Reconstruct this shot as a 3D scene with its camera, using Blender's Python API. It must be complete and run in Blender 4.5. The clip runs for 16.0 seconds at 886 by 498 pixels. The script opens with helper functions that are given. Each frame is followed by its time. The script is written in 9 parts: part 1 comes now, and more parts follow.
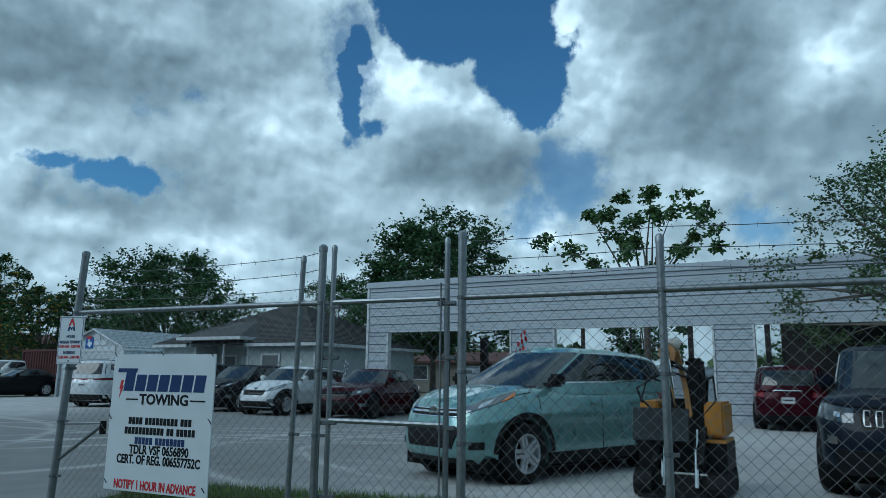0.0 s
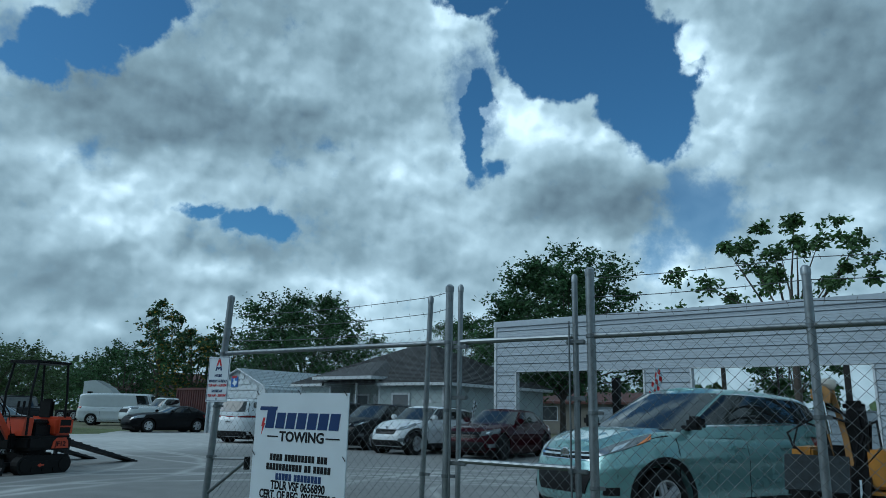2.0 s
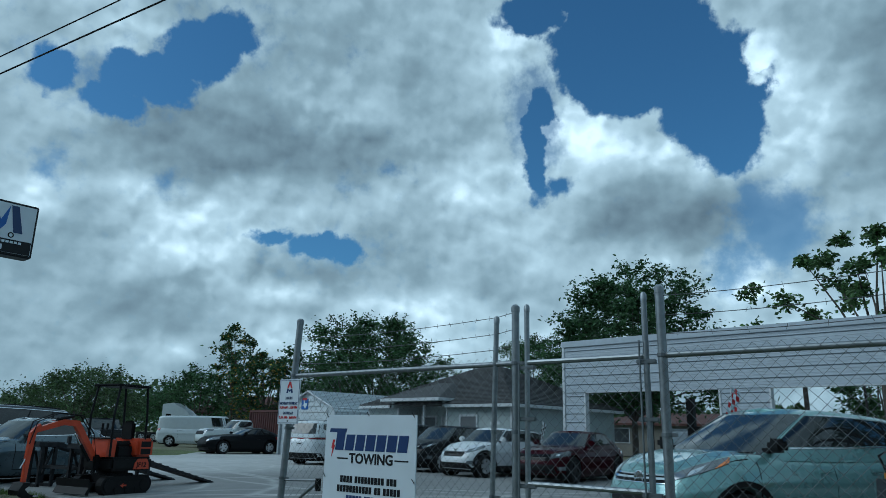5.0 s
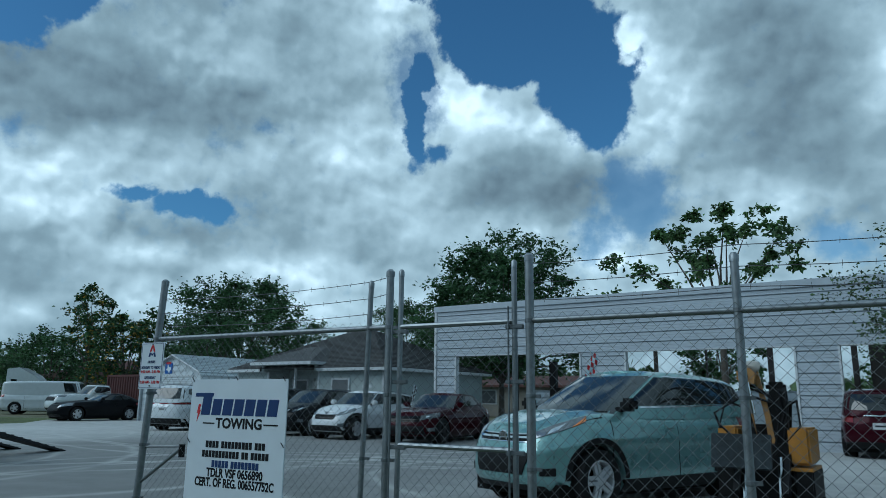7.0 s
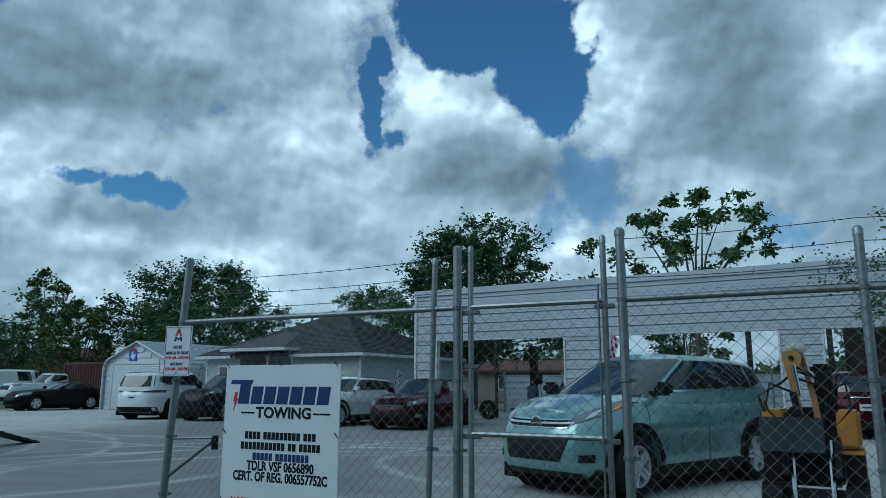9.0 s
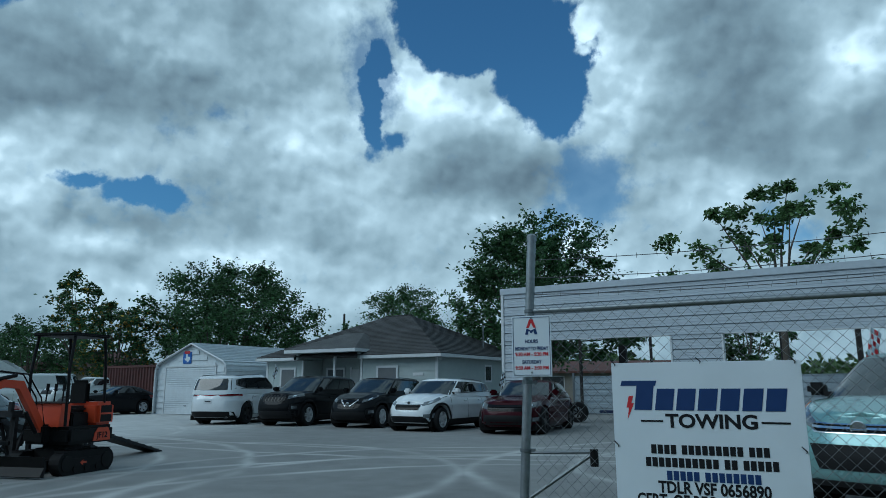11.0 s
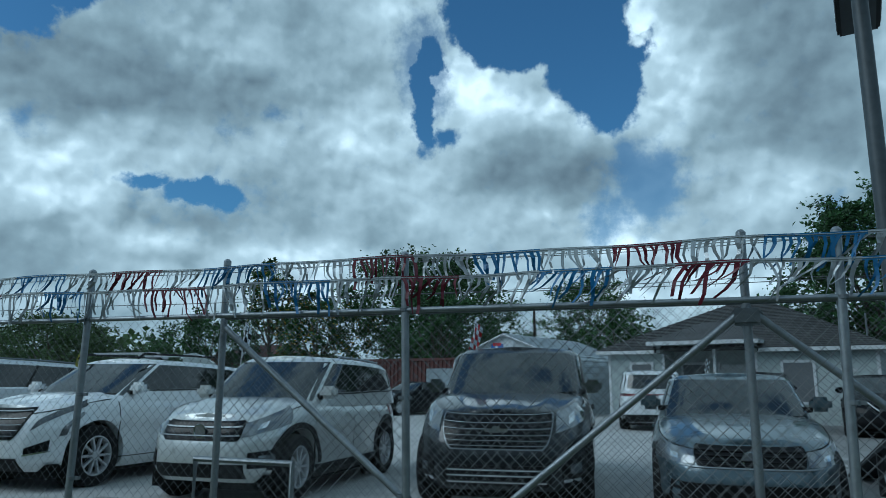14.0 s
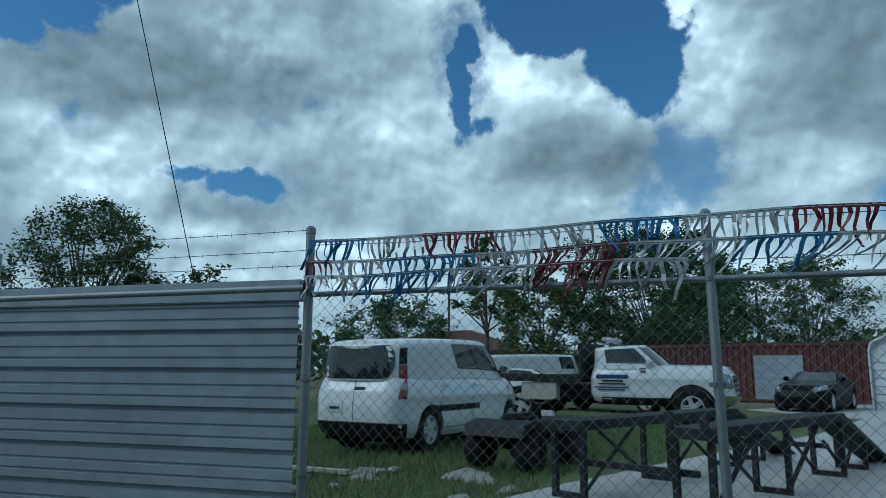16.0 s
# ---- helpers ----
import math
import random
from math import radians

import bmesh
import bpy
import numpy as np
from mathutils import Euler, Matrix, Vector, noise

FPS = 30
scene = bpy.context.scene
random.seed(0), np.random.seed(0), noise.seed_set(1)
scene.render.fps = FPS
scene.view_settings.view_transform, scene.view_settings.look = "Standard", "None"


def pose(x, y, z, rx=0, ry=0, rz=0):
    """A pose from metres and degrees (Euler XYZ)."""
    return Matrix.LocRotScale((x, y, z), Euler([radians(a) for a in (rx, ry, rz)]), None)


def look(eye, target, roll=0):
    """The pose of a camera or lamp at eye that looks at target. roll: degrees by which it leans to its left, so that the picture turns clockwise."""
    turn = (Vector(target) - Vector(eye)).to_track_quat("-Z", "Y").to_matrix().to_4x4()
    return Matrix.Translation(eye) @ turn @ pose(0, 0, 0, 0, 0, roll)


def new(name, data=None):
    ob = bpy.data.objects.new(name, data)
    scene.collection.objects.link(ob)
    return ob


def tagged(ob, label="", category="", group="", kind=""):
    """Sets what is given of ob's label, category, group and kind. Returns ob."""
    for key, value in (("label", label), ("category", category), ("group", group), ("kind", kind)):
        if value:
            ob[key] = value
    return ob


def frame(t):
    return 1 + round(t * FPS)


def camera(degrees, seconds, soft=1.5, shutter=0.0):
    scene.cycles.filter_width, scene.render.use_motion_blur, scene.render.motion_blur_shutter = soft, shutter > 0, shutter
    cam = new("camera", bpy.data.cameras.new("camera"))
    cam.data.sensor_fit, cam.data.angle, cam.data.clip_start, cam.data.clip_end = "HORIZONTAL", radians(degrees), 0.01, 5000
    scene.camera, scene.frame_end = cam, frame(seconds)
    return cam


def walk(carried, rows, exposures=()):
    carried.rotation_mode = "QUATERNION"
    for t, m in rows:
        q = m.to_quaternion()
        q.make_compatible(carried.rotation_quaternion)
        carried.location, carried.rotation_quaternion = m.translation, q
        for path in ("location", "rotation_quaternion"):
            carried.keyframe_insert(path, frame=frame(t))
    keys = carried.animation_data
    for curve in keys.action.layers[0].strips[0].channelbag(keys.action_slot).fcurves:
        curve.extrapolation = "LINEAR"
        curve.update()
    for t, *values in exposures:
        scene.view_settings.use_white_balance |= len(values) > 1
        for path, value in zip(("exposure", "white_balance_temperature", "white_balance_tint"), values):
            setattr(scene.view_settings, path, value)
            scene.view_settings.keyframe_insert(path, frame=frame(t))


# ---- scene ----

# the drive: seconds, x, y, z, yaw to the left, pitch, roll
PATH = [
    (0.0, 0, 0, 1.27, 16.13, 10.18, 0.67), (0.5, 0, 0, 1.27, 18.40, 11.38, 0.84), (1.0, 0, 0, 1.27, 21.00, 12.20, 1.11),
    (1.5, 0, 0, 1.27, 23.84, 12.72, 1.27), (2.0, 0, 0, 1.27, 26.51, 13.15, 1.30), (2.5, 0, 0, 1.27, 28.92, 13.42, 1.41),
    (3.0, 0, 0, 1.27, 30.83, 13.72, 1.33), (4.25, 0, 0, 1.27, 33.0, 14.6, 1.32), (5.5, 0, 0, 1.27, 29.77, 14.45, 1.29),
    (6.0, 0, 0, 1.27, 26.65, 13.62, 1.18), (6.5, 0, 0, 1.27, 23.86, 12.83, 0.88), (7.0, 0, 0, 1.27, 21.60, 12.02, 0.66),
    (7.5, -0.12, 0.01, 1.27, 20.33, 11.41, 0.50), (8.0, -0.30, 0.03, 1.27, 19.24, 10.87, 0.45),
    (9.25, -1.25, 0.12, 1.265, 17.9, 10.95, 0.05), (10.5, -3.13, 0.22, 1.265, 17.81, 11.14, -0.25),
    (11.0, -4.30, 0.26, 1.265, 18.08, 11.06, -0.17), (11.5, -5.79, 0.31, 1.265, 18.50, 10.89, -0.12),
    (12.0, -7.59, 0.40, 1.265, 19.10, 10.76, -0.04), (12.5, -9.70, 0.47, 1.27, 19.83, 10.69, 0.03),
    (13.0, -12.02, 0.50, 1.28, 20.63, 10.73, 0.08), (13.5, -14.63, 0.53, 1.285, 21.55, 10.78, 0.11),
    (14.0, -17.49, 0.39, 1.305, 22.42, 10.78, 0.23), (14.5, -20.65, 0.23, 1.295, 23.27, 10.58, 0.34),
    (15.0, -24.23, 0.09, 1.28, 24.15, 10.36, 0.26), (15.5, -28.02, -0.09, 1.28, 24.80, 10.09, 0.40),
    (16.0, -31.88, -0.33, 1.27, 25.55, 9.84, 0.35),
]


def heading(yaw, pitch):
    a, b = radians(yaw), radians(pitch)
    return Vector((-math.sin(a) * math.cos(b), math.cos(a) * math.cos(b), math.sin(b)))


cam = camera(64.18, 16.0, soft=0.6)
walk(cam, [(t, look((x, y, z), Vector((x, y, z)) + heading(yaw, pitch), roll)) for t, x, y, z, yaw, pitch, roll in PATH],
     exposures=[(0.0, 0.15, 5250, -3), (16.0, 0.15, 5250, -3)])

# ---- sky and sun ----
SUN_AZ, SUN_EL = 130.0, 40.0     # degrees: to the left from +y, and up


def build_sky():
    world = bpy.data.worlds.new("sky")
    scene.world = world
    world.use_nodes = True
    nt = world.node_tree
    nt.nodes.clear()

    def node(kind, **props):
        n = nt.nodes.new(kind)
        for key, value in props.items():
            if key == "operation":
                n.operation = value
        return n

    def plug(value, socket):
        if isinstance(value, (int, float, tuple)):
            socket.default_value = value
        else:
            nt.links.new(value, socket)

    def m(op, a, b=0.0, c=0.0):
        n = node("ShaderNodeMath", operation=op)
        plug(a, n.inputs[0]), plug(b, n.inputs[1]), plug(c, n.inputs[2])
        return n.outputs[0]

    def noise_at(vec, scale, detail, rough=0.55, offset=0.0):
        add = node("ShaderNodeVectorMath", operation="ADD")
        plug(vec, add.inputs[0])
        add.inputs[1].default_value = (offset, offset * 0.7, offset * 1.3)
        n = node("ShaderNodeTexNoise")
        n.noise_dimensions = "3D"
        plug(add.outputs[0], n.inputs["Vector"])
        n.inputs["Scale"].default_value, n.inputs["Detail"].default_value, n.inputs["Roughness"].default_value = scale, detail, rough
        return n.outputs["Fac"]

    def ramp(x, lo, hi):
        n = node("ShaderNodeMapRange")
        n.interpolation_type = "SMOOTHSTEP"
        plug(x, n.inputs["Value"])
        plug(lo, n.inputs["From Min"]), plug(hi, n.inputs["From Max"])
        return n.outputs["Result"]

    coord = node("ShaderNodeTexCoord").outputs["Generated"]
    sep = node("ShaderNodeSeparateXYZ")
    plug(coord, sep.inputs[0])
    x, y, z = sep.outputs
    az0 = m("MULTIPLY", m("ARCTAN2", m("MULTIPLY", x, -1.0), y), 180 / math.pi)
    el0 = m("MULTIPLY", m("ARCSINE", z), 180 / math.pi)
    comb = node("ShaderNodeCombineXYZ")
    plug(az0, comb.inputs[0]), plug(el0, comb.inputs[1])
    flat = comb.outputs[0]
    low = node("ShaderNodeCombineXYZ")
    plug(az0, low.inputs[0]), plug(m("MULTIPLY", el0, 1.2), low.inputs[1])
    wide = low.outputs[0]

    def vec(op, a, b=None):
        n = node("ShaderNodeVectorMath", operation=op)
        plug(a, n.inputs[0])
        if b is not None:
            plug(b, n.inputs[1])
        return n

    def bent(amount, scale, detail, rough=0.5, base=None):
        """The sky's angles, pushed about by noise of so many degrees."""
        n = node("ShaderNodeTexNoise")
        n.noise_dimensions = "3D"
        plug(flat, n.inputs["Vector"])
        n.inputs["Scale"].default_value, n.inputs["Detail"].default_value, n.inputs["Roughness"].default_value = scale, detail, rough
        off = vec("SUBTRACT", n.outputs["Color"], (0.5, 0.5, 0.5)).outputs[0]
        return vec("ADD", base or flat, vec("MULTIPLY", off, (amount, amount * 0.9, 0.0)).outputs[0]).outputs[0]

    edge, soft = bent(2.2, 0.55, 6, 0.58), bent(3.0, 0.24, 3, 0.5)

    def offset(where, row):
        a, e, ra, re = row[:4]
        return vec("MULTIPLY", vec("SUBTRACT", where, (a, e, 0.0)).outputs[0], (1 / ra, 1 / re, 0.0)).outputs[0]

    def reach(rows):
        """Degrees inside the nearest of some ovals, below nought outside them all."""
        total = None
        for row in rows:
            size = (row[2] + row[3]) / 2
            d = m("SUBTRACT", size, m("MULTIPLY", vec("LENGTH", offset(edge, row)).outputs["Value"], size))
            total = d if total is None else m("MAXIMUM", total, d)
        return total

    def bells(rows):
        total = None
        for row in rows:
            o = offset(soft, row)
            bell = m("MULTIPLY", m("EXPONENT", m("MULTIPLY", vec("DOT_PRODUCT", o, o).outputs["Value"], -0.75)), row[4])
            total = bell if total is None else m("ADD", total, bell)
        return total

    def puffs(da, de):
        """Height of heaped round puffs at three sizes, at an offset in degrees."""
        total = None
        at = vec("ADD", bent(1.6, 0.5, 3, 0.5, wide), (da, de, 0.0)).outputs[0]
        for scale, weight in ((0.20, 0.50), (0.42, 0.34), (0.9, 0.16)):
            v = node("ShaderNodeTexVoronoi")
            v.voronoi_dimensions, v.feature = "2D", "SMOOTH_F1"
            plug(at, v.inputs["Vector"])
            v.inputs["Scale"].default_value, v.inputs["Smoothness"].default_value = scale, 0.6
            h = m("MULTIPLY", m("SUBTRACT", 0.5, v.outputs["Distance"]), weight)
            total = h if total is None else m("ADD", total, h)
        return total

    heap = puffs(0.0, 0.0)
    lit = m("SUBTRACT", heap, puffs(0.45, 0.9))
    # azimuth to the left, elevation, and their half widths, all in degrees
    gaps = reach([
        (15.7, 30, 6.92, 5.17), (9.5, 25.8, 4.28, 4.84), (8.2, 22, 2.17, 2.49), (24, 21.1, 0.97, 2.15), (22.2, 19.9, 0.97, 0.68), (24.3, 23.4, 0.98, 1.99),
        (24, 32.8, 3.17, 1.53), (15.9, 35.6, 9.66, 3.47), (41.7, 14.3, 2.85, 1.09), (46.1, 15, 1.72, 0.55), (23.5, 25.2, 1.09, 2.4), (56.8, 25.5, 3.6, 1.9),
        (59, 23.4, 2.35, 1.18), (53.3, 28, 3.06, 2.31), (51.2, 29.4, 2.26, 2.19), (63.2, 25, 1.46, 1.12), (63.8, 24.2, 1.25, 0.93)])
    lobes = reach([
        (21.3, 24.2, 2.55, 1.76), (20.3, 22.2, 2.14, 1.69), (21.6, 21.7, 1.85, 1.43), (15.2, 20.8, 1.61, 1.77), (18.7, 19.9, 2.87, 2.02), (12.3, 19.5, 3.93, 1.86),
        (9.6, 18.7, 2.35, 1.58), (5.5, 28.3, 1.54, 2.5), (5.4, 26.5, 1.52, 0.9), (2.8, 28.3, 2.62, 5.95), (3.2, 23, 2.57, 3.32), (4.4, 20.2, 2.37, 2.12)])
    hazy = bells([
        (23.9, 23.6, 1.67, 3.53, 0.75), (42, 14.2, 4.08, 1.74, 0.6), (5.1, 15.7, 1.91, 1.94, 0.7), (5.8, 15.4, 2.57, 2.6, 0.9), (9.4, 12.7, 1.76, 1.55, 0.7),
        (7.4, 17.9, 0.88, 1.52, 0.7), (-7.4, 12, 1.37, 1.37, 0.9), (54.4, 18.3, 1.45, 1.17, 0.6), (36.5, 21.2, 1.4, 0.61, 0.5), (39.8, 19.5, 1.8, 0.96, 0.45),
        (24.4, 26.7, 1.99, 2.59, 0.6), (40.7, 29.4, 1.4, 0.8, 0.4), (9.4, 10.9, 0.87, 0.89, 0.5), (58.1, 24.7, 3.12, 1.82, 0.5), (51.3, 30, 4.07, 2.37, 0.6),
        (62, 25.1, 4.48, 1.89, 0.5), (62.9, 17.5, 1.41, 1.16, 0.6), (62.6, 19.2, 1.43, 1.16, 0.4), (-9.1, 11.2, 1.51, 1.65, 0.8)])
    white = bells([
        (21.5, 24.5, 2.46, 1.58, 1), (19.4, 22.5, 2.91, 1.77, 0.8), (14.8, 22, 1.9, 0.97, 0.9), (11.4, 20.5, 2.77, 0.97, 0.9), (5.5, 28.3, 1.36, 2.42, 0.8),
        (4.9, 26.6, 1.78, 1.06, 0.5), (3.6, 23.1, 2.16, 2.49, 0.7), (4.4, 20.2, 2.15, 1.7, 0.5), (25.5, 29, 2.76, 2.74, 0.6), (28.1, 31.2, 3.54, 2.05, 0.4),
        (29.1, 20.3, 4.33, 3.14, 0.6), (24.2, 18.7, 2.41, 2.26, 0.5), (33.2, 9.7, 5.89, 1.58, 0.75), (49, 13.2, 4.3, 2.29, 0.9), (56.3, 17.4, 2.09, 1.54, 0.8),
        (52.1, 16.5, 2.63, 1.61, 0.6), (41.2, 24.9, 4.99, 2.09, 0.55), (7.7, 11.3, 3.01, 1.32, 1)])
    white = m("ADD", white, bells([
        (-3.9, 14.7, 4.08, 2.02, 0.75), (55.3, 13.1, 3.48, 2.35, 0.6), (45.5, 7.4, 1.6, 1.27, 0.7), (26.5, 14.5, 5.2, 2.29, 0.45), (43.4, 10.4, 2.5, 0.95, 0.8),
        (14.3, 13.2, 5.02, 1.17, 0.6), (54.3, 5.7, 4.12, 0.78, 0.5), (45.3, 17.5, 6.29, 1.69, 0.4), (0.1, 23.9, 2.48, 3.23, 0.45), (35.3, 20.4, 4.21, 1.76, 0.35),
        (16.2, 7.4, 11.72, 1.8, 0.5), (38.8, 6.7, 8.61, 1.32, 0.5), (0.5, 7.2, 7.72, 1.66, 0.5), (-14.6, 22.8, 2.15, 1.87, 0.9), (-13.3, 20.7, 2.18, 1.15, 0.4),
        (58.5, 28.5, 3.64, 1.71, 0.8), (63.9, 15.7, 2.05, 1.93, 0.8), (61.5, 21.8, 2.22, 1.16, 0.35)]))
    grey = bells([
        (51.6, 24.4, 10.24, 4.67, 0.55), (55.6, 14.7, 3.84, 2.34, 0.3), (13.3, 17, 5.07, 2.46, 1), (10.5, 18, 3.17, 2.21, 0.6), (17.5, 16, 2.82, 1.81, 0.5),
        (47.5, 21.5, 9.94, 1.72, 1), (39.2, 22.8, 6.42, 1.71, 0.7), (54.4, 22.1, 5.18, 1.92, 0.6), (44, 12.3, 4.59, 1.21, 1), (47.3, 13, 1.6, 1.26, 0.5),
        (-5.3, 21.8, 5.22, 5.07, 1), (-3.9, 27.2, 3.54, 2.66, 0.8), (-8, 15.8, 2.41, 2.33, 0.6), (28.2, 11.5, 3.26, 1, 0.45), (55.3, 8, 3.06, 1.56, 0.6),
        (33, 29.6, 4.44, 2.07, 0.4), (53.2, 10.2, 3.23, 1.2, 0.5), (34.9, 15, 5.5, 2.25, 0.3), (62.4, 13.2, 2.79, 2.35, 0.7), (48.9, 21.5, 8.91, 1.71, 0.4),
        (56, 12.9, 2.34, 2.5, 0.3), (-15.4, 16.5, 3.08, 3.46, 0.8)])
    # away from these the sky goes on with the same broken cloud
    comb3 = vec("MULTIPLY", coord, (1.0, 1.0, 2.2)).outputs[0]
    far = noise_at(comb3, 2.6, 8, 0.58, 11.0)
    away = m("MAXIMUM", ramp(m("ABSOLUTE", m("SUBTRACT", az0, 24.0)), 44.0, 58.0), ramp(el0, 33.0, 42.0))
    open_far = m("MULTIPLY", ramp(far, 0.52, 0.60), away)
    wisp = noise_at(flat, 0.8, 8, 0.6, 5.0)
    field = m("SUBTRACT", m("MINIMUM", m("ADD", gaps, 0.30), m("SUBTRACT", 0.75, lobes)), m("ADD", m("MULTIPLY", heap, 1.2), m("MULTIPLY", m("SUBTRACT", wisp, 0.5), 1.7)))
    clear = m("MAXIMUM", ramp(field, -0.38, 0.48), open_far)
    veil = m("MULTIPLY", ramp(m("SUBTRACT", hazy, m("MULTIPLY", m("SUBTRACT", wisp, 0.5), 1.6)), 0.1, 1.0), 0.72)
    clear = m("MAXIMUM", clear, veil)
    # soft undersides, brighter heaped edges
    broad = noise_at(wide, 0.09, 5, 0.5, 3.0)
    billow = noise_at(wide, 0.26, 4, 0.45, 21.0)
    rim = ramp(field, -1.6, 0.1)
    shade = m("ADD", 0.485, m("MULTIPLY", m("SUBTRACT", billow, 0.5), 0.36))
    shade = m("ADD", shade, m("MULTIPLY", m("SUBTRACT", broad, 0.5), 0.40))
    shade = m("ADD", shade, m("MULTIPLY", m("MINIMUM", white, 1.15), 0.37))
    shade = m("SUBTRACT", shade, m("MULTIPLY", m("MINIMUM", grey, 1.1), 0.21))
    shade = m("ADD", shade, m("MULTIPLY", m("SUBTRACT", noise_at(flat, 0.9, 7, 0.58, 33.0), 0.5), 0.12))
    shade = m("ADD", shade, m("MULTIPLY", rim, 0.07))
    shade = m("ADD", shade, m("MULTIPLY", lit, m("ADD", 0.30, m("MULTIPLY", m("MINIMUM", white, 1.0), 0.55))))
    mix = node("ShaderNodeValToRGB")
    plug(shade, mix.inputs[0])
    cr = mix.color_ramp
    cr.elements[0].position, cr.elements[0].color = 0.14, (0.13, 0.165, 0.19, 1)
    cr.elements[1].position, cr.elements[1].color = 1.0, (0.92, 0.985, 1.0, 1)
    e = cr.elements.new(0.42)
    e.color = (0.265, 0.325, 0.35, 1)
    e = cr.elements.new(0.72)
    e.color = (0.50, 0.575, 0.60, 1)
    sky = node("ShaderNodeTexSky")
    sky.sky_type, sky.sun_disc = "NISHITA", False
    sky.air_density, sky.dust_density, sky.ozone_density = 1.0, 0.6, 1.6
    sky.sun_elevation, sky.sun_rotation = radians(SUN_EL), radians(-SUN_AZ)
    blue = node("ShaderNodeBackground")
    tint = node("ShaderNodeVectorMath", operation="MULTIPLY")
    plug(sky.outputs[0], tint.inputs[0])
    tint.inputs[1].default_value = (0.64, 0.95, 1.10)
    plug(tint.outputs[0], blue.inputs[0])
    blue.inputs[1].default_value = 0.064
    cloud = node("ShaderNodeBackground")
    plug(mix.outputs[0], cloud.inputs[0])
    cloud.inputs[1].default_value = 1.0
    both = node("ShaderNodeMixShader")
    plug(clear, both.inputs[0]), plug(cloud.outputs[0], both.inputs[1]), plug(blue.outputs[0], both.inputs[2])
    out = node("ShaderNodeOutputWorld")
    plug(both.outputs[0], out.inputs[0])


build_sky()
sun_data = bpy.data.lights.new("sun", "SUN")
sun_data.energy, sun_data.angle, sun_data.color = 0.95, radians(40), (1.0, 0.96, 0.9)
sun = new("sun", sun_data)
sun.matrix_world = look((0, 0, 60), Vector((0, 0, 60)) - heading(SUN_AZ, SUN_EL))

# ---- materials ----


def material(name, color, rough=0.6, metal=0.0, coat=0.0, vary=0.15, scale=8.0, bump=0.0, bump_scale=60.0, spec=0.5, second=None, coords="Object", per_piece=0.0, transmission=0.0, alpha=1.0):
    """A surface with colour variation at two scales and fine relief."""
    if max(color) < 0.05 and spec == 0.5 and metal < 0.5:
        spec = 0.2
    mat = bpy.data.materials.new(name)
    mat.use_nodes = True
    nt = mat.node_tree
    b = nt.nodes["Principled BSDF"]
    tc = nt.nodes.new("ShaderNodeTexCoord").outputs[coords]
    n1, n2 = nt.nodes.new("ShaderNodeTexNoise"), nt.nodes.new("ShaderNodeTexNoise")
    for n, s, d in ((n1, scale * 0.13, 6), (n2, scale * 1.7, 8)):
        n.inputs["Scale"].default_value, n.inputs["Detail"].default_value = s, d
        nt.links.new(tc, n.inputs["Vector"])
    mid = nt.nodes.new("ShaderNodeMix")
    mid.data_type = "FLOAT"
    mid.inputs[0].default_value = 0.45
    nt.links.new(n1.outputs["Fac"], mid.inputs[2])
    nt.links.new(n2.outputs["Fac"], mid.inputs[3])
    cr = nt.nodes.new("ShaderNodeValToRGB")
    dark = second or tuple(c * (1 - 2.2 * vary) for c in color)
    light = tuple(min(1.0, c * (1 + 1.1 * vary)) for c in color)
    cr.color_ramp.elements[0].position, cr.color_ramp.elements[0].color = 0.3, (*[max(0, c) for c in dark], 1)
    cr.color_ramp.elements[1].position, cr.color_ramp.elements[1].color = 0.66, (*light, 1)
    nt.links.new(mid.outputs[0], cr.inputs[0])
    out = cr.outputs[0]
    if per_piece:
        info = nt.nodes.new("ShaderNodeObjectInfo")
        hs = nt.nodes.new("ShaderNodeHueSaturation")
        mr = nt.nodes.new("ShaderNodeMapRange")
        mr.inputs["To Min"].default_value, mr.inputs["To Max"].default_value = 1 - per_piece, 1 + per_piece
        nt.links.new(info.outputs["Random"], mr.inputs["Value"])
        nt.links.new(mr.outputs[0], hs.inputs["Value"])
        nt.links.new(out, hs.inputs["Color"])
        out = hs.outputs[0]
    nt.links.new(out, b.inputs["Base Color"])
    rr = nt.nodes.new("ShaderNodeMapRange")
    rr.inputs["To Min"].default_value, rr.inputs["To Max"].default_value = max(0.02, rough * 0.8), min(1.0, rough * 1.2)
    nt.links.new(n2.outputs["Fac"], rr.inputs["Value"])
    nt.links.new(rr.outputs[0], b.inputs["Roughness"])
    b.inputs["Metallic"].default_value = metal
    b.inputs["Coat Weight"].default_value = coat
    b.inputs["Coat Roughness"].default_value = 0.06
    b.inputs["Specular IOR Level"].default_value = spec
    b.inputs["Transmission Weight"].default_value = transmission
    if bump:
        n3 = nt.nodes.new("ShaderNodeTexNoise")
        n3.inputs["Scale"].default_value, n3.inputs["Detail"].default_value = bump_scale, 6
        nt.links.new(tc, n3.inputs["Vector"])
        bp = nt.nodes.new("ShaderNodeBump")
        bp.inputs["Strength"].default_value, bp.inputs["Distance"].default_value = bump, 0.02
        nt.links.new(n3.outputs["Fac"], bp.inputs["Height"])
        nt.links.new(bp.outputs[0], b.inputs["Normal"])
    return mat


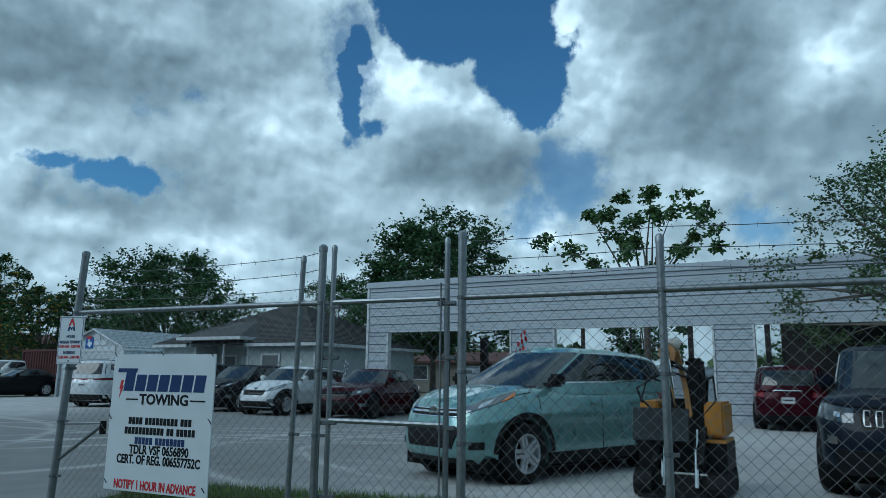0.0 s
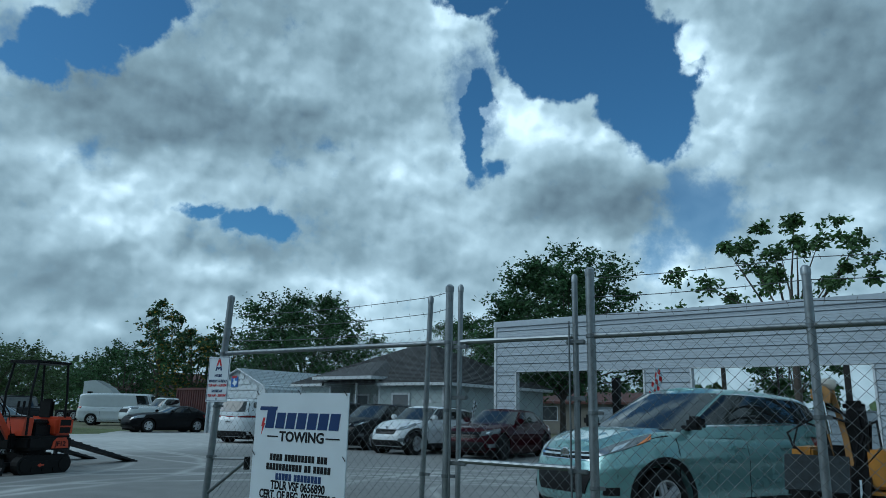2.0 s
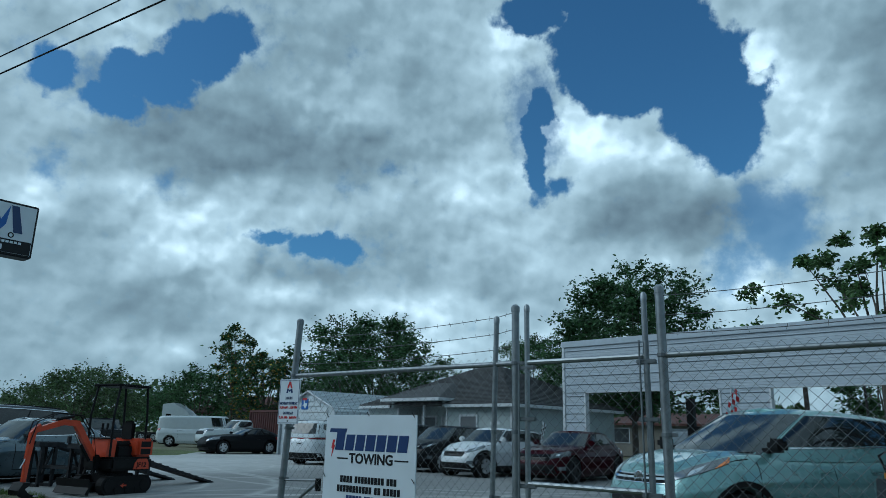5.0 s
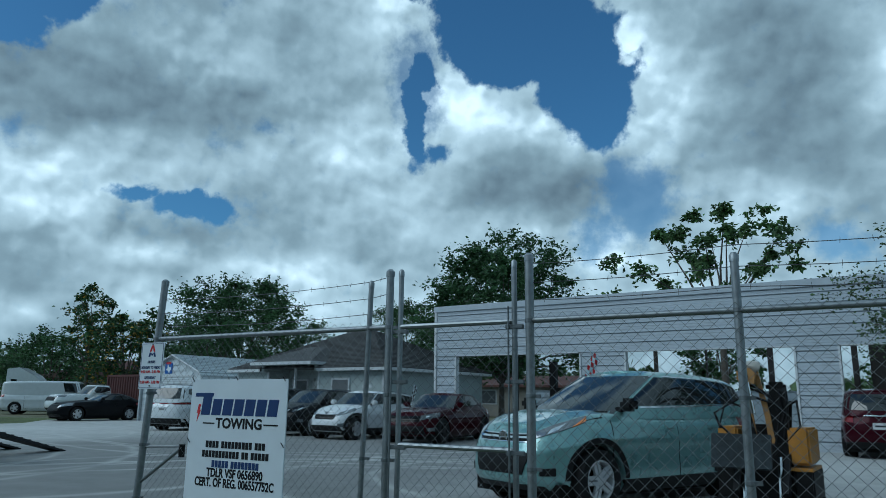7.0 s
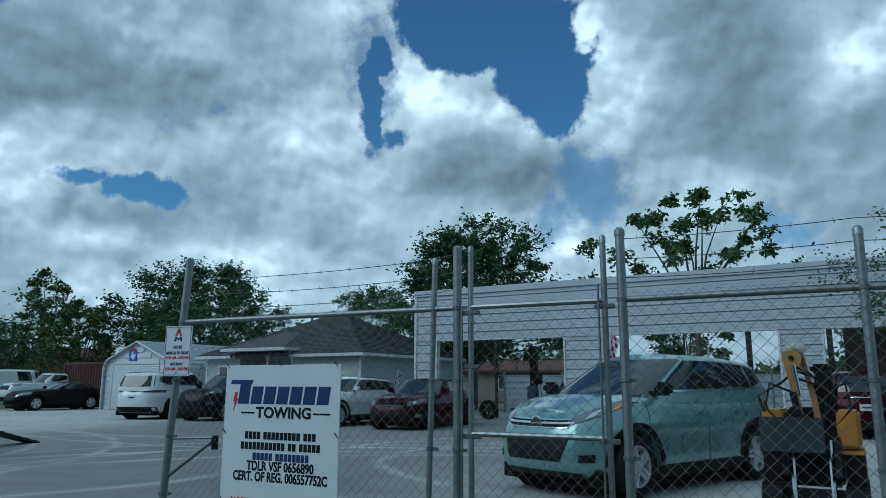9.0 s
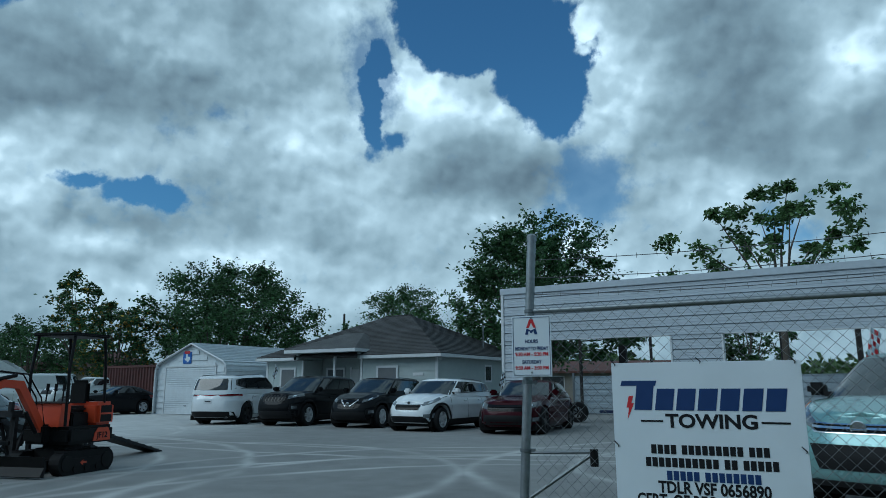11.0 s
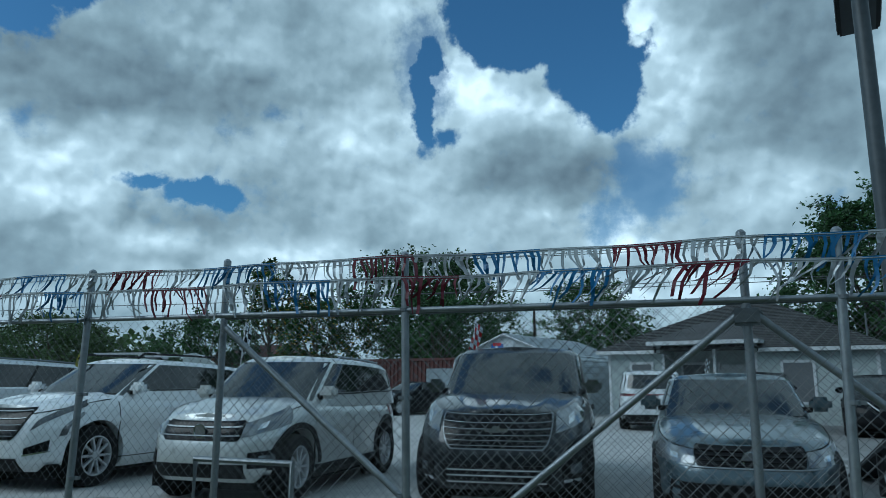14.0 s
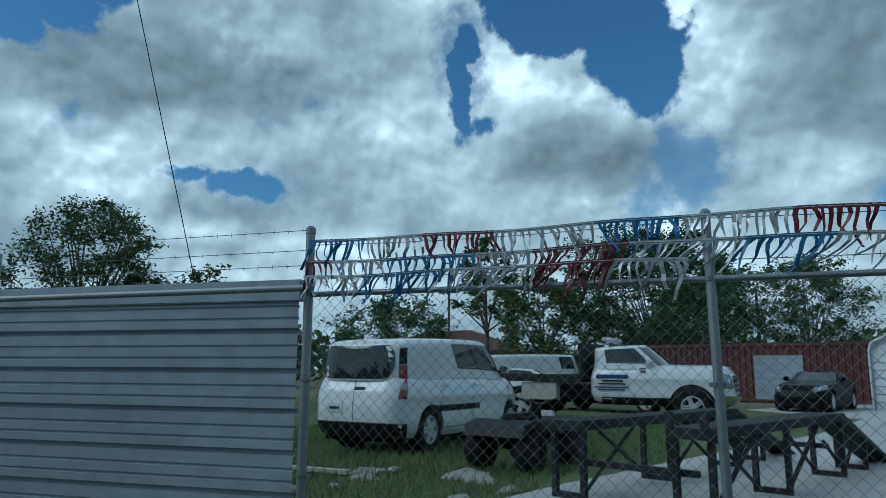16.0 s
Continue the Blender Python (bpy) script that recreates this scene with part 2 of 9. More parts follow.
def paint(name, color, metal=0.25, rough=0.32, coat=0.8, vary=0.05):
    return material(name, color, rough=rough, metal=metal, coat=coat * (0.27 if max(color) < 0.07 else 1.2), vary=vary, scale=3.0, spec=0.06 if max(color) < 0.07 else 0.5)


M = {
    "galv": material("galvanised steel", (0.30, 0.325, 0.345), rough=0.46, metal=0.75, vary=0.14, scale=14),
    "galv_dull": material("dull galvanised pipe", (0.19, 0.21, 0.225), rough=0.5, metal=0.6, vary=0.16, scale=14),
    "wire": material("weathered chain link wire", (0.19, 0.195, 0.20), rough=0.5, metal=0.45, vary=0.12, scale=20),
    "barb": material("weathered barbed wire", (0.16, 0.16, 0.165), rough=0.6, metal=0.6, vary=0.2, scale=30),
    "rubber": material("tyre rubber", (0.011, 0.011, 0.012), rough=0.75, vary=0.2, scale=20, bump=0.15),
    "black_plastic": material("black plastic trim", (0.009, 0.009, 0.010), rough=0.5, vary=0.15, scale=10),
    "gloss_black": material("gloss black trim", (0.006, 0.006, 0.007), rough=0.18, vary=0.1),
    "liner": material("dark wheel well", (0.003, 0.003, 0.003), rough=0.9, vary=0.1),
    "chrome": material("chrome", (0.75, 0.77, 0.8), rough=0.12, metal=1.0, vary=0.04),
    "alloy": material("alloy wheel", (0.66, 0.67, 0.69), rough=0.32, metal=0.45, vary=0.06),
    "alloy_dark": material("black alloy wheel", (0.02, 0.02, 0.022), rough=0.3, metal=0.3, vary=0.06),
    "glass": material("tinted car glass", (0.016, 0.019, 0.021), rough=0.03, vary=0.1, scale=4, spec=0.8),
    "screen": material("windscreen glass", (0.022, 0.028, 0.031), rough=0.025, vary=0.1, spec=0.95),
    "lamp": material("headlamp lens", (0.24, 0.26, 0.28), rough=0.08, metal=0.45, vary=0.3, scale=30, coat=1.0),
    "lamp_dark": material("smoked headlamp lens", (0.09, 0.10, 0.11), rough=0.08, metal=0.4, vary=0.4, scale=30, coat=1.0),
    "amber": material("amber lens", (0.75, 0.22, 0.03), rough=0.15, vary=0.1, coat=0.8),
    "tail": material("red tail lamp", (0.20, 0.008, 0.012), rough=0.12, vary=0.1, coat=0.6),
    "plate": material("blank number plate", (0.55, 0.57, 0.58), rough=0.45, vary=0.06),
    "plate_dark": material("dark lettering bar", (0.03, 0.03, 0.04), rough=0.6, vary=0.05),
    "plate_blue": material("blue dealer plate", (0.03, 0.14, 0.27), rough=0.4, vary=0.1),
    "red_cloth": material("red streamer film", (0.11, 0.004, 0.018), rough=0.45, vary=0.2),
    "blue_cloth": material("blue streamer film", (0.02, 0.13, 0.30), rough=0.4, vary=0.2),
    "silver_cloth": material("silver streamer film", (0.40, 0.43, 0.45), rough=0.3, metal=0.35, vary=0.2),
    "sign_white": material("white sign panel", (0.68, 0.735, 0.79), rough=0.45, vary=0.04, scale=2),
    "ink_blue": material("blue printed ink", (0.010, 0.036, 0.14), rough=0.45, vary=0.06),
    "ink_mid": material("mid blue ink", (0.03, 0.12, 0.42), rough=0.45, vary=0.06),
    "ink_navy": material("navy ink", (0.02, 0.045, 0.14), rough=0.45, vary=0.06),
    "ink_black": material("black printed ink", (0.012, 0.013, 0.016), rough=0.5, vary=0.06),
    "ink_red": material("red printed ink", (0.50, 0.02, 0.03), rough=0.45, vary=0.06),
    "sign_dark": material("dark sign cabinet", (0.018, 0.02, 0.023), rough=0.45, vary=0.12),
    "pole": material("grey painted pole", (0.075, 0.088, 0.098), rough=0.5, vary=0.2, metal=0.3),
    "white_metal": material("white corrugated sheet", (0.44, 0.48, 0.53), rough=0.42, vary=0.06, scale=4, metal=0.05),
    "grey_metal": material("galvalume sheet", (0.35, 0.405, 0.455), rough=0.4, vary=0.14, scale=3, metal=0.35),
    "shed_metal": material("weathered white shed sheet", (0.56, 0.60, 0.63), rough=0.5, vary=0.08, scale=3),
    "siding": material("grey painted siding", (0.36, 0.41, 0.41), rough=0.6, vary=0.06, scale=3),
    "trim_white": material("white painted trim", (0.58, 0.60, 0.62), rough=0.5, vary=0.05),
    "shingle": material("weathered grey shingle", (0.062, 0.062, 0.063), rough=0.9, vary=0.28, scale=10, bump=0.5, bump_scale=40, per_piece=0.22),
    "window_glass": material("dark window glass", (0.05, 0.055, 0.06), rough=0.06, vary=0.1, spec=0.8),
    "screen_mesh": material("window insect screen", (0.13, 0.14, 0.15), rough=0.7, vary=0.1),
    "door_white": material("white door paint", (0.55, 0.57, 0.58), rough=0.5, vary=0.05),
    "concrete": None, "grass": None,
    "asphalt": material("asphalt", (0.055, 0.055, 0.058), rough=0.9, vary=0.25, scale=6, bump=0.4, bump_scale=80),
    "rust_red": material("rust red container paint", (0.085, 0.026, 0.024), rough=0.65, vary=0.25, scale=2),
    "brown_roof": material("red brown roof", (0.10, 0.045, 0.038), rough=0.85, vary=0.2),
    "orange": paint("orange machine paint", (0.56, 0.062, 0.018), metal=0.0, rough=0.4, coat=0.3, vary=0.1),
    "yellow": paint("worn yellow machine paint", (0.42, 0.19, 0.025), metal=0.0, rough=0.5, coat=0.1, vary=0.2),
    "machine_black": material("black machine paint", (0.009, 0.009, 0.010), rough=0.5, vary=0.25, scale=6),
    "steel_dark": material("dark weathered steel", (0.042, 0.040, 0.039), rough=0.7, metal=0.3, vary=0.3, scale=5),
    "plate_slate": material("scratched slate paint", (0.024, 0.033, 0.039), rough=0.5, vary=0.4, scale=9, metal=0.2),
    "ramp_steel": material("weathered ramp steel", (0.040, 0.042, 0.046), rough=0.7, metal=0.3, vary=0.3, scale=6),
    "tan_worn": paint("sun-faded tan yellow paint", (0.36, 0.19, 0.06), metal=0.0, rough=0.55, coat=0.05, vary=0.25),
    "hydraulic": material("polished piston rod", (0.7, 0.71, 0.72), rough=0.15, metal=1.0, vary=0.03),
    "bark": material("tree bark", (0.10, 0.085, 0.07), rough=0.9, vary=0.3, scale=8, bump=0.6, bump_scale=25),
    "wood_pole": material("creosoted wood pole", (0.06, 0.05, 0.042), rough=0.9, vary=0.25),
    "bin": material("black bin plastic", (0.009, 0.009, 0.010), rough=0.55, vary=0.15),
    "cable": material("black cable", (0.01, 0.01, 0.011), rough=0.7, vary=0.1),
    "lift_blue": paint("dark blue lift paint", (0.02, 0.035, 0.10), metal=0.1, rough=0.4, coat=0.3),
    "flag_yellow": material("yellow flag cloth", (0.42, 0.40, 0.06), rough=0.7, vary=0.15),
    "tan_wall": material("weathered tan wall", (0.20, 0.185, 0.16), rough=0.85, vary=0.15),
    "cream": material("cream plaster", (0.42, 0.40, 0.36), rough=0.8, vary=0.1),
    "seat": material("black vinyl seat", (0.014, 0.014, 0.015), rough=0.45, vary=0.2),
    "rock": material("broken concrete", (0.32, 0.31, 0.29), rough=0.9, vary=0.2, bump=0.6, bump_scale=20),
}


def foliage(name, color, vary=0.4):
    mat = material(name, color, rough=0.55, vary=vary, scale=3.0, second=tuple(c * 0.35 for c in color))
    nt = mat.node_tree
    b = nt.nodes["Principled BSDF"]
    cr = [n for n in nt.nodes if n.type == "VALTORGB"][0]
    geo = nt.nodes.new("ShaderNodeNewGeometry")
    hs = nt.nodes.new("ShaderNodeHueSaturation")
    mr = nt.nodes.new("ShaderNodeMapRange")
    mr.inputs["To Min"].default_value, mr.inputs["To Max"].default_value = 0.5, 1.8
    nt.links.new(geo.outputs["Random Per Island"], mr.inputs["Value"])
    nt.links.new(mr.outputs[0], hs.inputs["Value"])
    nt.links.new(cr.outputs[0], hs.inputs["Color"])
    nt.links.new(hs.outputs[0], b.inputs["Base Color"])
    tr = nt.nodes.new("ShaderNodeBsdfTranslucent")
    nt.links.new(hs.outputs[0], tr.inputs["Color"])
    ms = nt.nodes.new("ShaderNodeMixShader")
    ms.inputs[0].default_value = 0.3
    out = nt.nodes["Material Output"]
    nt.links.new(b.outputs[0], ms.inputs[1])
    nt.links.new(tr.outputs[0], ms.inputs[2])
    nt.links.new(ms.outputs[0], out.inputs["Surface"])
    return mat


M["leaf"] = foliage("deep green leaves", (0.046, 0.098, 0.034))
M["leaf_olive"] = foliage("olive green leaves", (0.060, 0.098, 0.036))
M["leaf_light"] = foliage("light green leaves", (0.070, 0.125, 0.040))
M["leaf_yellow"] = foliage("yellowing leaves", (0.28, 0.19, 0.03))


def concrete_material():
    """Pale worn concrete with dusty tyre arcs."""
    mat = material("worn pale concrete", (0.24, 0.24, 0.234), rough=0.85, vary=0.16, scale=1.3, bump=0.25, bump_scale=90)
    nt = mat.node_tree
    b = nt.nodes["Principled BSDF"]
    base = [n for n in nt.nodes if n.type == "VALTORGB"][0].outputs[0]
    tc = nt.nodes.new("ShaderNodeTexCoord").outputs["Object"]
    sep = nt.nodes.new("ShaderNodeSeparateXYZ")
    wob = nt.nodes.new("ShaderNodeTexNoise")
    wob.inputs["Scale"].default_value, wob.inputs["Detail"].default_value = 0.25, 3
    nt.links.new(tc, wob.inputs["Vector"])
    nt.links.new(tc, sep.inputs[0])

    def m(op, a, b2=0.0):
        n = nt.nodes.new("ShaderNodeMath")
        n.operation = op
        for s, v in ((n.inputs[0], a), (n.inputs[1], b2)):
            if isinstance(v, (int, float)):
                s.default_value = v
            else:
                nt.links.new(v, s)
        return n.outputs[0]

    total = None
    # centre x, y, radius, width of each pair of tyre arcs
    for cx, cy, r, w in ((-20.0, 6.5, 9.8, 0.12), (-20.0, 6.5, 8.2, 0.09), (-3.0, 4.0, 9.2, 0.10), (-3.0, 4.0, 10.8, 0.12), (-9.0, 36.0, 21.6, 0.09), (-9.0, 36.0, 23.2, 0.10),
                         (-6.0, 9.0, 5.2, 0.13), (-6.0, 9.0, 6.8, 0.11), (-1.5, 13.0, 4.6, 0.11), (-1.5, 13.0, 6.2, 0.12), (-13.0, 9.5, 5.6, 0.12), (-24.5, 15.0, 7.0, 0.10)):
        dx, dy = m("SUBTRACT", sep.outputs[0], cx), m("SUBTRACT", sep.outputs[1], cy)
        d = m("SQRT", m("ADD", m("MULTIPLY", dx, dx), m("MULTIPLY", dy, dy)))
        d = m("ADD", d, m("MULTIPLY", m("SUBTRACT", wob.outputs["Fac"], 0.5), 0.9))
        k = m("EXPONENT", m("MULTIPLY", m("POWER", m("DIVIDE", m("ABSOLUTE", m("SUBTRACT", d, r)), w), 2.0), -1.0))
        total = k if total is None else m("MAXIMUM", total, k)
    dust = nt.nodes.new("ShaderNodeTexNoise")
    dust.inputs["Scale"].default_value, dust.inputs["Detail"].default_value = 0.6, 7
    nt.links.new(tc, dust.inputs["Vector"])
    amount = m("MULTIPLY", total, m("MULTIPLY", m("POWER", dust.outputs["Fac"], 2.2), 2.1))
    mix = nt.nodes.new("ShaderNodeMix")
    mix.data_type = "RGBA"
    nt.links.new(amount, mix.inputs[0])
    # the concrete is darker in a wandering strip about x -10 than on either side
    flank = nt.nodes.new("ShaderNodeMapRange")
    flank.interpolation_type = "SMOOTHSTEP"
    wander = m("MULTIPLY", m("SUBTRACT", wob.outputs["Fac"], 0.5), 5.0)
    nt.links.new(m("ABSOLUTE", m("ADD", m("ADD", sep.outputs[0], 10.2), wander)), flank.inputs["Value"])
    flank.inputs["From Min"].default_value, flank.inputs["From Max"].default_value = 5.0, 9.5
    pale = nt.nodes.new("ShaderNodeMix")
    pale.data_type, pale.blend_type = "RGBA", "MULTIPLY"
    pale.inputs[0].default_value = 1.0
    tone = nt.nodes.new("ShaderNodeMapRange")
    tone.inputs["To Min"].default_value, tone.inputs["To Max"].default_value = 0.95, 1.95
    nt.links.new(flank.outputs[0], tone.inputs["Value"])
    grey = nt.nodes.new("ShaderNodeCombineColor")
    for k in range(3):
        nt.links.new(tone.outputs[0], grey.inputs[k])
    nt.links.new(base, pale.inputs[6])
    nt.links.new(grey.outputs[0], pale.inputs[7])
    nt.links.new(pale.outputs[2], mix.inputs[6])
    mix.inputs[7].default_value = (0.52, 0.515, 0.50, 1)
    nt.links.new(mix.outputs[2], b.inputs["Base Color"])
    return mat


M["concrete"] = concrete_material()
M["grass"] = material("mown grass", (0.095, 0.125, 0.04), rough=0.9, vary=0.35, scale=4, second=(0.05, 0.05, 0.022), bump=0.8, bump_scale=120)
M["blade"] = foliage("grass blades", (0.105, 0.155, 0.045))
M["dirt"] = material("dry verge and dirt", (0.14, 0.13, 0.085), rough=0.95, vary=0.3, scale=1.5, second=(0.07, 0.085, 0.03), bump=0.6, bump_scale=40)

# ---- mesh helpers ----


def mesh_of(name, verts, faces, mat, smooth=False):
    me = bpy.data.meshes.new(name)
    me.from_pydata([tuple(v) for v in verts], [], faces)
    me.materials.append(mat)
    if smooth:
        me.polygons.foreach_set("use_smooth", [True] * len(me.polygons))
    me.update()
    return me


def finish(bm, name, mat, smooth=False):
    bmesh.ops.recalc_face_normals(bm, faces=bm.faces[:])
    me = bpy.data.meshes.new(name)
    bm.to_mesh(me)
    bm.free()
    me.materials.append(mat)
    if smooth:
        me.polygons.foreach_set("use_smooth", [True] * len(me.polygons))
        me.set_sharp_from_angle(angle=radians(38))
    return me


def part(name, bm, mat, parent, label="", smooth=False):
    """One mesh object under a thing or a part; bm is a bmesh or a ready mesh."""
    me = bm if isinstance(bm, bpy.types.Mesh) else finish(bm, name, mat, smooth)
    ob = new(name, me)
    ob.parent = parent
    if label:
        tagged(ob, label)
    return ob


def thing(name, label, category, m=None, group="", kind=""):
    ob = new(name)
    ob.empty_display_size = 0.2
    tagged(ob, label, category, group, kind)
    if m is not None:
        ob.matrix_world = m
    return ob


def solid(name, bm, mat, label, category="", m=None, group="", kind="", smooth=False):
    ob = new(name, bm if isinstance(bm, bpy.types.Mesh) else finish(bm, name, mat, smooth))
    tagged(ob, label, category, group, kind)
    if m is not None:
        ob.matrix_world = m
    return ob


def box(bm, lo, hi, bevel=0.0, m=None):
    lo, hi = Vector(lo), Vector(hi)
    mat = Matrix.Translation((lo + hi) / 2) @ Matrix.Diagonal((*(hi - lo), 1))
    if m is not None:
        mat = m @ mat
    g = bmesh.ops.create_cube(bm, size=1.0, matrix=mat)
    if bevel:
        edges = list({e for v in g["verts"] for e in v.link_edges})
        bmesh.ops.bevel(bm, geom=edges, offset=bevel, segments=2, affect="EDGES")
    return bm


def boxed(lo, hi, bevel=0.0, m=None):
    return box(bmesh.new(), lo, hi, bevel, m)


def tube(bm, points, radius, sides=8, end_radius=None, caps=True):
    """A pipe through points; the radius may taper."""
    pts = [Vector(p) for p in points]
    rings = []
    for i, p in enumerate(pts):
        d = (pts[min(i + 1, len(pts) - 1)] - pts[max(i - 1, 0)]).normalized()
        side = d.orthogonal().normalized() if abs(d.z) > 0.9 else d.cross(Vector((0, 0, 1))).normalized()
        up = side.cross(d)
        r = radius if end_radius is None else radius + (end_radius - radius) * i / (len(pts) - 1)
        rings.append([bm.verts.new(p + r * (math.cos(a) * side + math.sin(a) * up)) for a in (2 * math.pi * k / sides for k in range(sides))])
    for a, b in zip(rings, rings[1:]):
        for k in range(sides):
            bm.faces.new((a[k], a[(k + 1) % sides], b[(k + 1) % sides], b[k]))
    if caps:
        bm.faces.new(rings[0][::-1])
        bm.faces.new(rings[-1])
    return bm


def piped(points, radius, sides=8, end_radius=None):
    return tube(bmesh.new(), points, radius, sides, end_radius)


def lathe(bm, profile, m, sides=32):
    """profile: (radius, along) pairs turned about the local z axis; m places it."""
    rings = [[bm.verts.new(m @ Vector((r * math.cos(2 * math.pi * k / sides), r * math.sin(2 * math.pi * k / sides), h))) for k in range(sides)] for r, h in profile]
    for a, b in zip(rings, rings[1:]):
        for k in range(sides):
            bm.faces.new((a[k], a[(k + 1) % sides], b[(k + 1) % sides], b[k]))
    return bm


def prism(bm, outline, lo, hi, axis="y"):
    """An outline of (a, b) pairs extruded from lo to hi along an axis."""
    def at(a, b, c):
        return {"x": (c, a, b), "y": (a, c, b), "z": (a, b, c)}[axis]
    one, two = [bm.verts.new(at(a, b, lo)) for a, b in outline], [bm.verts.new(at(a, b, hi)) for a, b in outline]
    n = len(outline)
    bm.faces.new(one)
    bm.faces.new(two[::-1])
    for k in range(n):
        bm.faces.new((one[k], one[(k + 1) % n], two[(k + 1) % n], two[k]))
    return bm


def letters(text, size, mat, depth=0.003, spacing=1.0, width=None):
    """Flat raised lettering as a mesh in the local x-y plane, centred."""
    cu = bpy.data.curves.new("lettering", "FONT")
    cu.body, cu.size, cu.extrude, cu.align_x, cu.align_y, cu.space_character = text, size, depth, "CENTER", "CENTER", spacing
    cu.resolution_u, cu.offset = 3, size * 0.03
    ob = new("lettering", cu)
    me = bpy.data.meshes.new_from_object(ob.evaluated_get(bpy.context.evaluated_depsgraph_get()))
    bpy.data.objects.remove(ob)
    bpy.data.curves.remove(cu)
    me.name = "lettering"
    if width:
        xs = [v.co.x for v in me.vertices]
        k = width / (max(xs) - min(xs))
        for v in me.vertices:
            v.co.x *= k
    me.materials.clear()
    me.materials.append(mat)
    return me


AL = radians(-12.7)                       # how the yard's buildings lie to the road
U, V = Vector((math.cos(AL), math.sin(AL), 0)), Vector((-math.sin(AL), math.cos(AL), 0))


def yard(origin):
    """A pose at origin with x along the buildings' fronts and y away from the road."""
    return Matrix.Translation(origin) @ Matrix.Rotation(AL, 4, "Z")


# ---- vehicles ----


def interp(table, x):
    for (x0, z0), (x1, z1) in zip(table, table[1:]):
        if x <= x1:
            k = min(1, max(0, (x - x0) / (x1 - x0)))
            return z0 + (z1 - z0) * k
    return table[-1][1]


def smooth_interp(table, x, h=0.12):
    return sum(interp(table, x + d * h) * w for d, w in ((-1, .25), (-.5, .25), (0, 0), (.5, .25), (1, .25)))


def spow(c, p):
    return math.copysign(abs(c) ** p, c)


WHEELS = {}


def wheel_meshes(r, width, style, dark):
    key = (r, width, style, dark)
    if key in WHEELS:
        return WHEELS[key]
    m = Matrix.Rotation(radians(-90), 4, "X")       # local z of the lathe lies along +y, the outer side
    w = width / 2
    rim_r = r * (0.66 if style != "steel" else 0.6)
    bm = bmesh.new()
    lathe(bm, [(rim_r, -w), (r * 0.93, -w), (r, -w * 0.72), (r, w * 0.72), (r * 0.93, w), (rim_r * 1.02, w * 0.96), (rim_r, w * 0.8), (rim_r, -w)], m, 36)
    tyre = finish(bm, "tyre", M["rubber"], True)
    bm = bmesh.new()
    lathe(bm, [(rim_r, w * 0.86), (rim_r * 0.93, w * 0.9), (rim_r * 0.88, w * 0.6), (rim_r * 0.86, -w * 0.6)], m, 36)
    n = {"five": 5, "ten": 10, "multi": 14, "six": 6, "steel": 8}[style]
    for k in range(n):
        a = 2 * math.pi * k / n + 0.3
        rot = Matrix.Rotation(a, 4, "Y")
        wd = {"five": 0.055, "ten": 0.034, "multi": 0.020, "six": 0.05, "steel": 0.06}[style]
        for off in ((-0.5, 0.5) if style in ("five", "six") else (0,)):
            box(bm, (-wd * 0.42 + off * wd * 1.1, w * 0.42, 0.03), (wd * 0.42 + off * wd * 1.1, w * 0.82, rim_r * 0.93), 0.004, rot)
    lathe(bm, [(0.0, w * 0.86), (0.055, w * 0.84), (0.07, w * 0.6), (0.07, 0)], m, 16)
    rim = finish(bm, "rim", M["alloy_dark" if dark else "alloy"], True)
    bm = bmesh.new()
    lathe(bm, [(0.0, w * 0.1), (rim_r * 0.86, w * 0.1), (rim_r * 0.86, -w * 0.5)], m, 24)
    disc = finish(bm, "brake_disc", M["liner"])
    WHEELS[key] = (tyre, rim, disc)
    return WHEELS[key]


